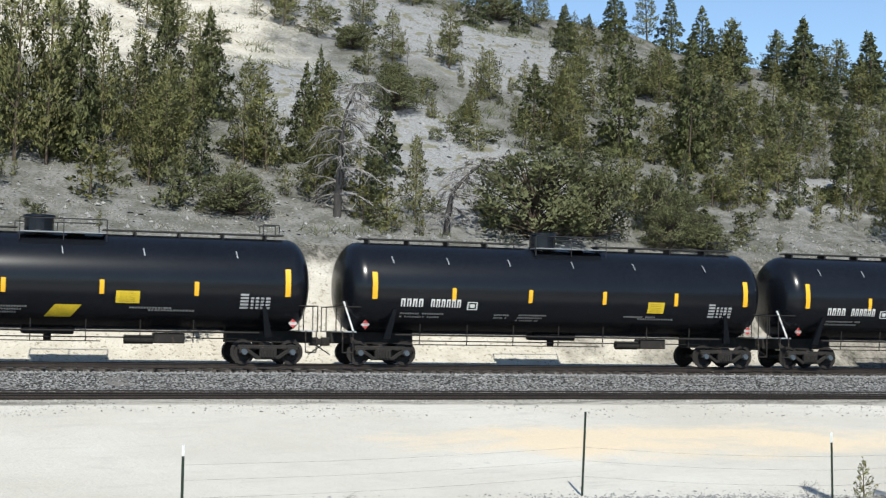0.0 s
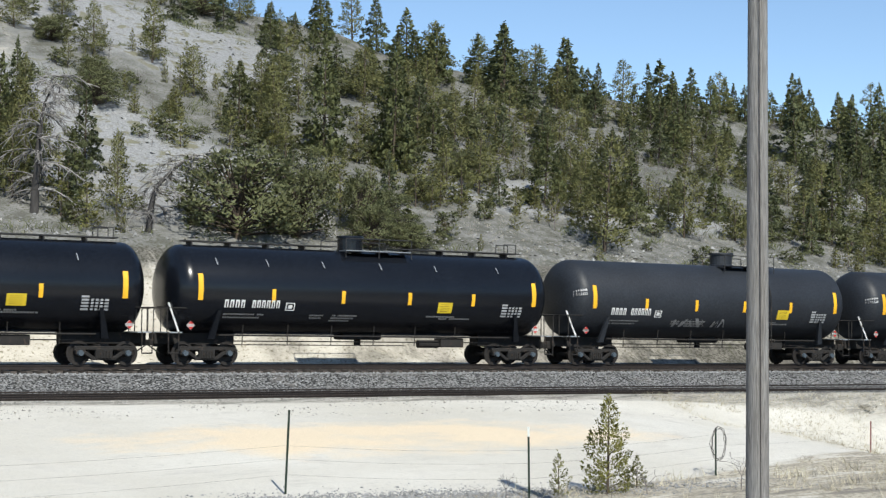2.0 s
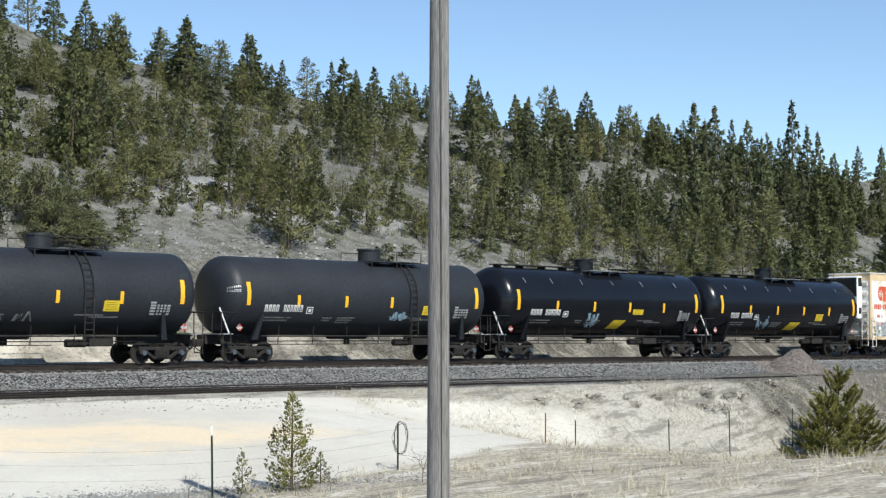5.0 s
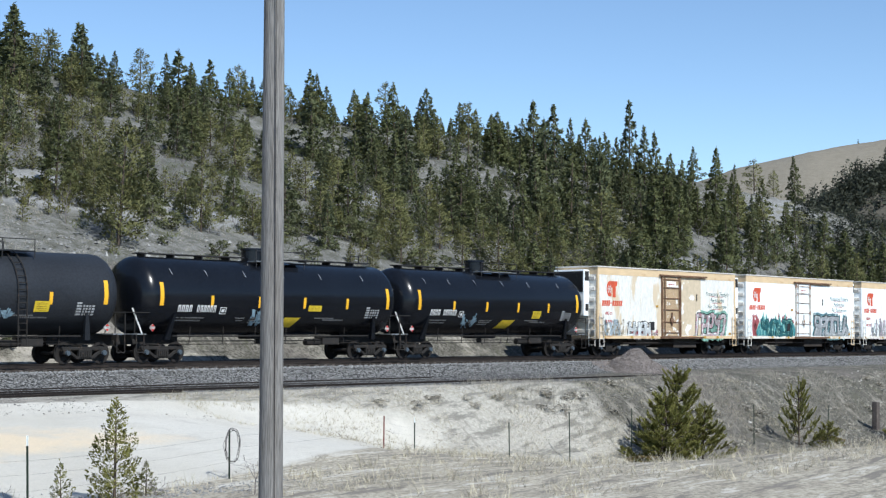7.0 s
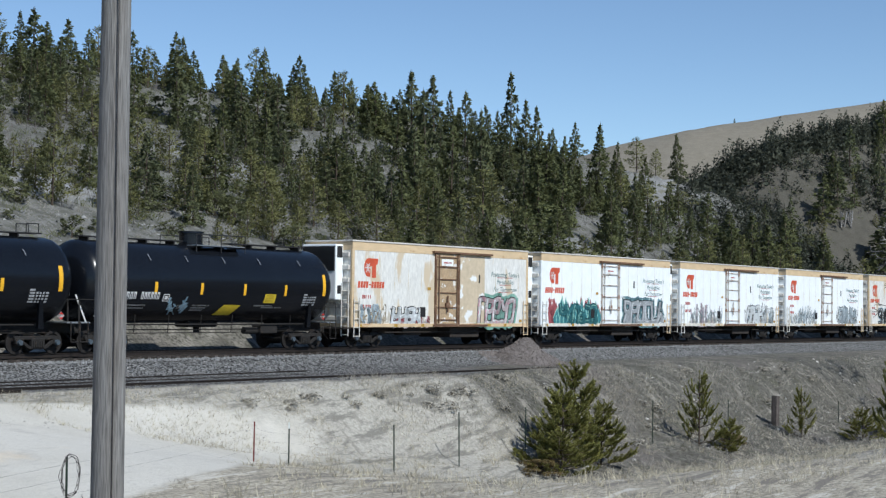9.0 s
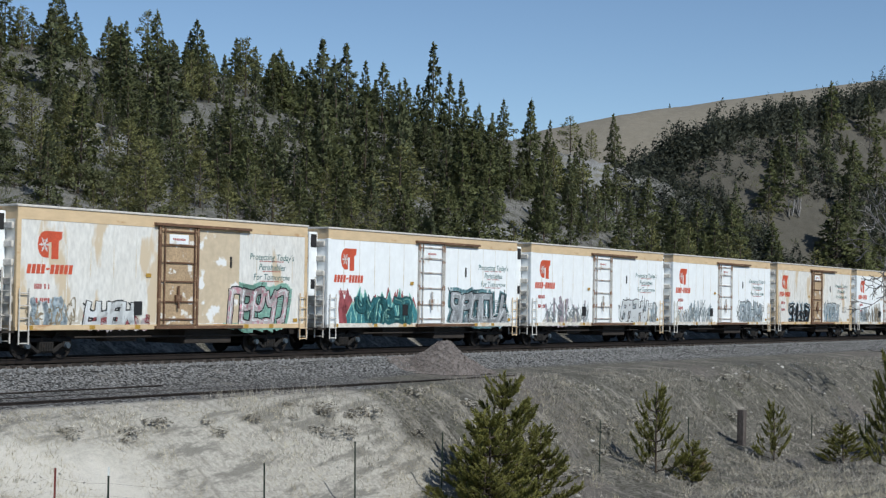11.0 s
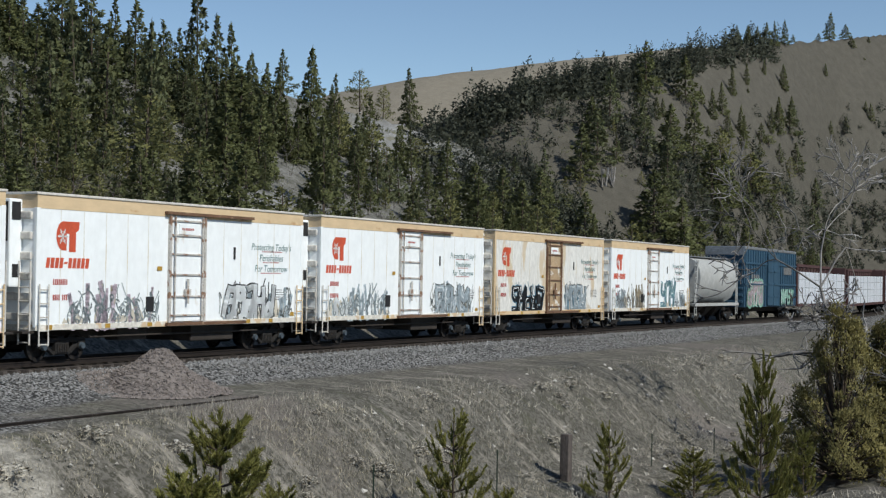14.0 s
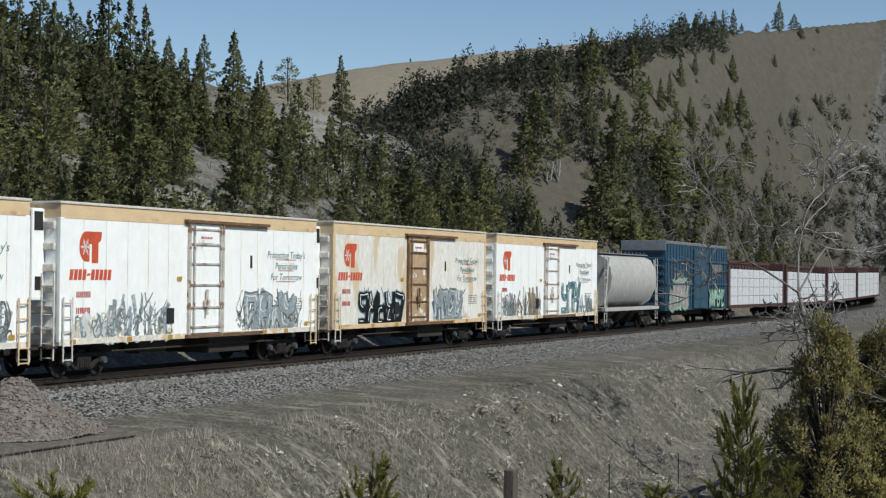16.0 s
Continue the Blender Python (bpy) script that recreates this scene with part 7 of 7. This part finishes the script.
def fence_post(x, d, h, kind):
    px, py, pz = place(x, d)
    top = tagged(empty("fence_post"), POST_LABELS[kind], "fence post", "posts of the wire fence")
    lean = tree_rnd.uniform(-1.5, 1.5) + (3 if kind == "green" else 0)
    top.matrix_basis = pose(px, py, pz, 0, lean, 0)
    hi = h - (0.22 if kind == "tip" else 0)
    bm = box(fresh(), -0.028, 0.028, -0.005, 0.005, -0.25, hi)
    box(bm, -0.006, 0.006, -0.03, 0.005, -0.25, hi)
    for k in range(int(hi / 0.12)):
        box(bm, -0.012, 0.012, 0.005, 0.012, 0.1 + 0.12 * k, 0.13 + 0.12 * k)
    part("stake", bm, "post_red" if kind == "red" else "post_green", top)
    if kind == "tip":
        bm = box(fresh(), -0.028, 0.028, -0.005, 0.005, hi, h)
        box(bm, -0.006, 0.006, -0.03, 0.005, hi, h)
        part("white_tip", bm, "post_tip", top)
    return Vector((px, py, pz))


feet = [fence_post(*p) for p in POSTS]


def wire_mesh(points, r, seg=5):
    bm = fresh()
    for a, b in zip(points, points[1:]):
        rod(bm, a, b, r, seg)
    return bm


for h in (0.45, 0.8, 1.1):
    pts = []
    for a, b in zip(feet, feet[1:]):
        for k in range(6):
            p = a.lerp(b, k / 6)
            pts.append((p.x, p.y, p.z + h - 0.06 * math.sin(math.pi * k / 6)))
    tagged(part("fence_wire", wire_mesh(pts, 0.0018, 4), "wire"), "thin sagging fence wire between steel posts", "fence wire", "wires of the fence")
rnd = random.Random(4)
cx, cy, cz = place(21.37, -24.9)
coil = []
for k in range(110):
    a = k * 0.28
    r = 0.36 + rnd.gauss(0, 0.012) + 0.03 * math.sin(k * 0.37)
    coil.append((cx + 0.05 + 0.8 * r * math.cos(a), cy - 0.06 + rnd.gauss(0, 0.015), cz + 0.86 + 1.15 * r * math.sin(a)))
tagged(part("wire_coil", wire_mesh(coil, 0.006), "wire"), "coil of old fence wire hung on a post", "wire coil")
px, py, pz = place(81.82, -13.0)
tagged(part("wooden_post", shifted(box(fresh(), -0.2, 0.2, -0.16, 0.16, -0.3, 1.65, 0.03), pose(px, py, pz, 0, 2, -8)), "wood_grey"), "thick weathered wooden corner post of the fence", "fence post")


def stones(name, spots, sizes, material, label, category):
    """Many loose stones in one mesh, each a crooked eight-sided lump."""
    rng = np.random.default_rng(8)
    o = np.array([(1, 0, 0), (-1, 0, 0), (0, 1, 0), (0, -1, 0), (0, 0, 0.8), (0, 0, -0.8)], float)
    f = np.array([(0, 2, 4), (2, 1, 4), (1, 3, 4), (3, 0, 4)])
    n = len(spots)
    v = o[None] * sizes[:, None, None] * rng.uniform(0.6, 1.3, (n, 6, 1)) + rng.normal(size=(n, 6, 3)) * sizes[:, None, None] * 0.25
    a = rng.uniform(0, 6.28, n)
    c, s = np.cos(a)[:, None], np.sin(a)[:, None]
    v = np.stack([v[..., 0] * c - v[..., 1] * s, v[..., 0] * s + v[..., 1] * c, v[..., 2]], -1) + spots[:, None]
    me = bpy.data.meshes.new(name)
    me.from_pydata(v.reshape(-1, 3).tolist(), [], (f[None] + 6 * np.arange(n)[:, None, None]).reshape(-1, 3).tolist())
    me.materials.append(M[material])
    return tagged(new(name, me), label, category, kind="stuff")


def pile():
    x, y = 71.5, 31.0
    z = ground_z(x, y) - 0.15

    def surface(a, b):
        r = math.hypot(a - x, (b - y) / 0.8) / 2.5
        p = Vector((a, b, 0))
        return z + 1.5 * max(0.0, 1 - r) ** 1.15 * min(1.0, 0.86 + r) + min(1.0, 2.2 - 1.6 * r) * (0.16 * noise.noise(p * 1.3) + 0.05 * noise.noise(p * 5))

    bm = fresh()
    rings = [[bm.verts.new((x + 2.7 * k / 14 * math.cos(a), y + 2.16 * k / 14 * math.sin(a), 0)) for a in np.linspace(0, 2 * math.pi, 40, endpoint=False)] for k in range(1, 15)]
    top = bm.verts.new((x, y, 0))
    for j in range(40):
        bm.faces.new((top, rings[0][j], rings[0][(j + 1) % 40]))
        for inner, outer in zip(rings, rings[1:]):
            bm.faces.new((inner[j], outer[j], outer[(j + 1) % 40], inner[(j + 1) % 40]))
    for v in bm.verts:
        v.co.z = surface(v.co.x, v.co.y)
    ob = smooth(part("mound", bm, "pinkstone"), 60)
    tagged(ob, "heap of pinkish crushed gravel beside the track", "gravel heap")
    rng = np.random.default_rng(12)
    n = 8000
    r, a = np.sqrt(rng.uniform(0, 1.1, n)), rng.uniform(0, 6.28, n)
    sp = np.stack([x + 2.7 * r * np.cos(a), y + 2.16 * r * np.sin(a), np.zeros(n)], 1)
    sp[:, 2] = [max(ground_z(p[0], p[1]) + 0.01, surface(p[0], p[1])) + 0.01 for p in sp]
    stones("loose_gravel", sp, rng.uniform(0.02, 0.055, n), "pinkstone", "loose pinkish stones on and round the heap", "gravel")


pile()


def ballast_stones():
    rng = np.random.default_rng(21)
    n = 28000
    x = np.where(rng.random(n) < 0.75, rng.uniform(-8, 95, n), rng.uniform(95, 170, n))
    d = np.where(rng.random(n) < 0.88, rng.uniform(-4.7, -1.25, n), rng.uniform(1.3, 3.6, n))
    y = track_y(x) + d / 0.98
    z = land(x, d) + rng.uniform(-0.01, 0.03, n)
    stones("ballast_stone", np.stack([x, y, z], 1), rng.uniform(0.03, 0.062, n), "stone", "grey crushed ballast stones along the track", "ballast")


ballast_stones()


def hillside_stones():
    rng = np.random.default_rng(41)
    n = 34000
    x, d = rng.uniform(-6, 165, n), 11.5 + 52 * rng.random(n) ** 1.25
    keep = np.array([rng.random() < 0.12 + 0.9 * min(1.0, bare_ground(a, b)) for a, b in zip(x, d)]) & (d < np.interp(x, CREST_X, CREST_D) + 3)
    x, d = x[keep], d[keep]
    y = track_y(x) + d / 0.98
    z = land(x, d) + rough(x, y, d)
    stones("hillside_stone", np.stack([x, y, z], 1), 0.035 + 0.13 * rng.random(len(x)) ** 3, "scree_stone", "loose grey scree stones over the open hillside", "scree")


hillside_stones()


def yard_clods():
    """Broken dirt along the edge of the yard, and a spill of grey gravel by the fence."""
    rng = np.random.default_rng(51)
    n = 9000
    x, d = rng.uniform(-12, 62, n), -8.5 - 4.2 * rng.random(n) ** 1.7
    y = track_y(x) + d / 0.98
    keep = np.array([noise.noise(Vector((a * 0.3, b * 0.6, 4.4))) > -0.1 for a, b in zip(x, y)])
    x, y, d = x[keep], y[keep], d[keep]
    stones("dirt_clod", np.stack([x, y, land(x, d) + rough(x, y, d)], 1), 0.014 + 0.045 * rng.random(len(x)) ** 3, "clod", "small clods and stones along the yard's edge", "stones")
    n = 6500
    x, d = rng.normal(11, 4.5, n), rng.normal(-26.3, 0.7, n)
    y = track_y(x) + d / 0.98
    stones("spilt_gravel", np.stack([x, y, land(x, d) + rough(x, y, d)], 1), rng.uniform(0.018, 0.045, n), "stone", "grey gravel spilt on the sandy yard", "gravel")


yard_clods()


def pale_rocks():
    rng = np.random.default_rng(31)
    n = 300
    x, d = rng.uniform(60, 125, n), -8.4 - 6.5 * rng.random(n) ** 1.5
    y = track_y(x) + d / 0.98
    z = land(x, d) + rough(x, y, d) + 0.02
    stones("loose_rock", np.stack([x, y, z], 1), 0.03 + 0.09 * rng.random(n) ** 3, "pale_rock", "pale loose rocks on the embankment", "rock")


pale_rocks()


def timbers(x, d):
    """A heap of old pale poles fallen over one another."""
    rnd = random.Random(6)
    px, py, pz = place(x, d)
    top = tagged(empty("timber_stack"), "collapsed stack of bleached grey poles on the spur", "timber stack")
    for k in range(16):
        a = rnd.uniform(0.9, 2.0)
        u, v = rnd.uniform(-1.5, 1.5), rnd.uniform(-0.6, 0.6)
        lean = rnd.uniform(-0.9, 0.9)
        part("pole", rod(fresh(), (px + u, py + v, pz - 0.1), (px + u + lean, py + v + rnd.uniform(-0.4, 0.4), pz + a), 0.07, 6, 0.05), "silverwood", top)


timbers(177.0, 18.4)


def blades(name, spots, height, material, label, category, per=7, lean=0.45, seed=1):
    """Tufts of thin dry blades in one mesh."""
    rng = np.random.default_rng(seed)
    n = len(spots) * per
    base = np.repeat(spots, per, 0) + np.concatenate([rng.normal(size=(n, 2)) * (0.09 if per < 10 else 0.3), np.zeros((n, 1))], 1)
    h = np.repeat(height, per) * rng.uniform(0.5, 1.2, n)
    tip = base + np.concatenate([rng.normal(size=(n, 2)) * lean * h[:, None], h[:, None]], 1)
    a = rng.uniform(0, 6.28, n)
    side = np.stack([np.cos(a), np.sin(a), 0 * a], 1) * ((0.006 + 0.010 * h) if per < 10 else (0.010 + 0.035 * h))[:, None]
    v = np.stack([base - side, base + side, tip], 1).reshape(-1, 3)
    me = bpy.data.meshes.new(name)
    me.from_pydata(v.tolist(), [], np.arange(3 * n).reshape(-1, 3).tolist())
    me.materials.append(M[material])
    return tagged(new(name, me), label, category, kind="stuff")


def scatter(n, x0, x1, d0, d1, seed, keep):
    rng = np.random.default_rng(seed)
    x, d = rng.uniform(x0, x1, n), rng.uniform(d0, d1, n)
    y = track_y(x) + d / 0.98
    m = np.array([keep(a, b, c) for a, b, c in zip(x, y, d)])
    x, y, d = x[m], y[m], d[m]
    return np.stack([x, y, land(x, d) + rough(x, y, d)], 1)


def patchy(x, y, d, k=0.35, lo=-0.05):
    return noise.noise(Vector((x * k, y * k, 1.5))) > lo


def straw_edge(x):
    """Where the yard ends and the dry grass begins, towards the camera."""
    return np.interp(x, [0, 18, 24, 30, 42, 47, 62, 80], [-26.5, -25, -23.5, -21, -13.5, -11.8, -10.8, -8.6])


sp = scatter(15000, 14, 80, -34, -8.6, 5, lambda x, y, d: d < straw_edge(x) + 1.0 * noise.noise(Vector((x * 0.5, y * 0.5, 4.0))) - 0.2 and patchy(x, y, d, 0.3, -0.22) and patchy(x, y, d, 1.1, -0.12))
half = np.random.default_rng(6).random(len(sp)) < 0.55
blades("dry_grass", sp[half], np.random.default_rng(1).uniform(0.10, 0.42, half.sum()), "dry_grass", "pale straw-coloured dry grass along the fence", "grass", 6, 0.6, 3)
blades("dry_grass", sp[~half], np.random.default_rng(1).uniform(0.08, 0.30, (~half).sum()), "grey_grass", "low greyish dry grass along the fence", "grass", 6, 0.8, 43)
sp = scatter(11000, 62, 150, -24, -8.2, 15, lambda x, y, d: patchy(x, y, d, 0.3, -0.05))
blades("dry_grass", sp, np.random.default_rng(2).uniform(0.10, 0.34, len(sp)), "grey_grass", "thin grey dry grass on the embankment", "grass", 5, 0.6, 13)
sp = scatter(5200, 64, 150, -24, -8.6, 16, lambda x, y, d: patchy(x, y, d, 0.17, 0.05))
blades("sage_tuft", sp, np.random.default_rng(2).uniform(0.08, 0.22, len(sp)), "sage", "low grey-green sage on the embankment", "brush", 10, 0.8, 14)
sp = scatter(1500, -8, 14, -33, -27.5, 6, lambda x, y, d: patchy(x, y, d, 0.5, 0.1))
blades("dry_grass", sp, np.full(len(sp), 0.22), "dry_grass", "pale dry grass beside the fence", "grass", 6, 0.4, 4)
sp = scatter(9000, -12, 110, 9.5, 22, 7, lambda x, y, d: patchy(x, y, d, 0.4, -0.1))
blades("dry_grass", sp, np.full(len(sp), 0.19), "grey_grass", "grey-brown dry grass on the lower hillside", "grass", 5, 0.5, 5)
sp = scatter(900, 42, 68, -11.5, -8.8, 9, lambda x, y, d: patchy(x, y, d, 0.5, 0.3))
blades("sage_tuft", sp, np.random.default_rng(2).uniform(0.08, 0.2, len(sp)), "sage", "low brown sage clumps in the yard", "brush", 12, 0.8, 6)

sp = scatter(2600, 52, 84, -11.5, -7.9, 19, lambda x, y, d: patchy(x, y, d, 0.28, -0.02))
blades("dry_grass", sp, np.random.default_rng(9).uniform(0.12, 0.38, len(sp)), "grey_grass", "tall pale dry grass beside the access track", "grass", 5, 0.35, 23)

sp = scatter(7000, 34, 74, -13, -8.4, 29, lambda x, y, d: patchy(x, y, d, 0.45, -0.08))
blades("dry_grass", sp, np.random.default_rng(11).uniform(0.06, 0.22, len(sp)), "dry_grass", "sparse short dry grass on the sandy yard", "grass", 4, 0.6, 33)

# low brush all over the slope
sp = scatter(7600, -5, 190, 11.5, 66, 31, lambda x, y, d: patchy(x, y, d, 0.22, -0.05) and bare_ground(x, d) < 0.93)
blades("hillside_brush", sp, np.random.default_rng(3).uniform(0.2, 0.55, len(sp)), "needle_juniper", "low olive-green brush over the stony hillside", "brush", 19, 0.9, 8)
sp = scatter(2600, 60, 190, 6, 40, 32, lambda x, y, d: patchy(x, y, d, 0.15, 0.0) and bare_ground(x, d) < 0.6)
blades("grey_brush", sp, np.random.default_rng(4).uniform(0.4, 1.0, len(sp)), "bush_grey", "leafless grey thicket between the trees", "brush", 9, 0.5, 9)


# ---- movement ----
def run_of_train(t):
    """How far the train has come along the line."""
    return ((0.00051877 * t - 0.09627055) * t + 6.90650637) * t - 0.31004617


def on_line(x):
    dx = 0.5
    y = float(track_y(x))
    slope = float(track_y(x + dx) - track_y(x - dx)) / (2 * dx)
    grade = float(track_z(x + dx) - track_z(x - dx)) / (2 * dx)
    return pose(x, y, float(track_z(x)), 0, -math.degrees(math.atan(grade)), math.degrees(math.atan(slope)))


def motions():
    for car, x0 in CARS:
        walk(car, [(t, on_line(x0 - run_of_train(t))) for t in np.arange(0, 16.01, 1.0)])
    for axle, m in SPINNING:
        rows = []
        for t in np.arange(0, 241) / 15:
            rows.append((t, m @ pose(0, 0, 0, 0, -math.degrees(run_of_train(t) * STRETCH / 0.43), 0)))
        walk(axle, rows)


motions()
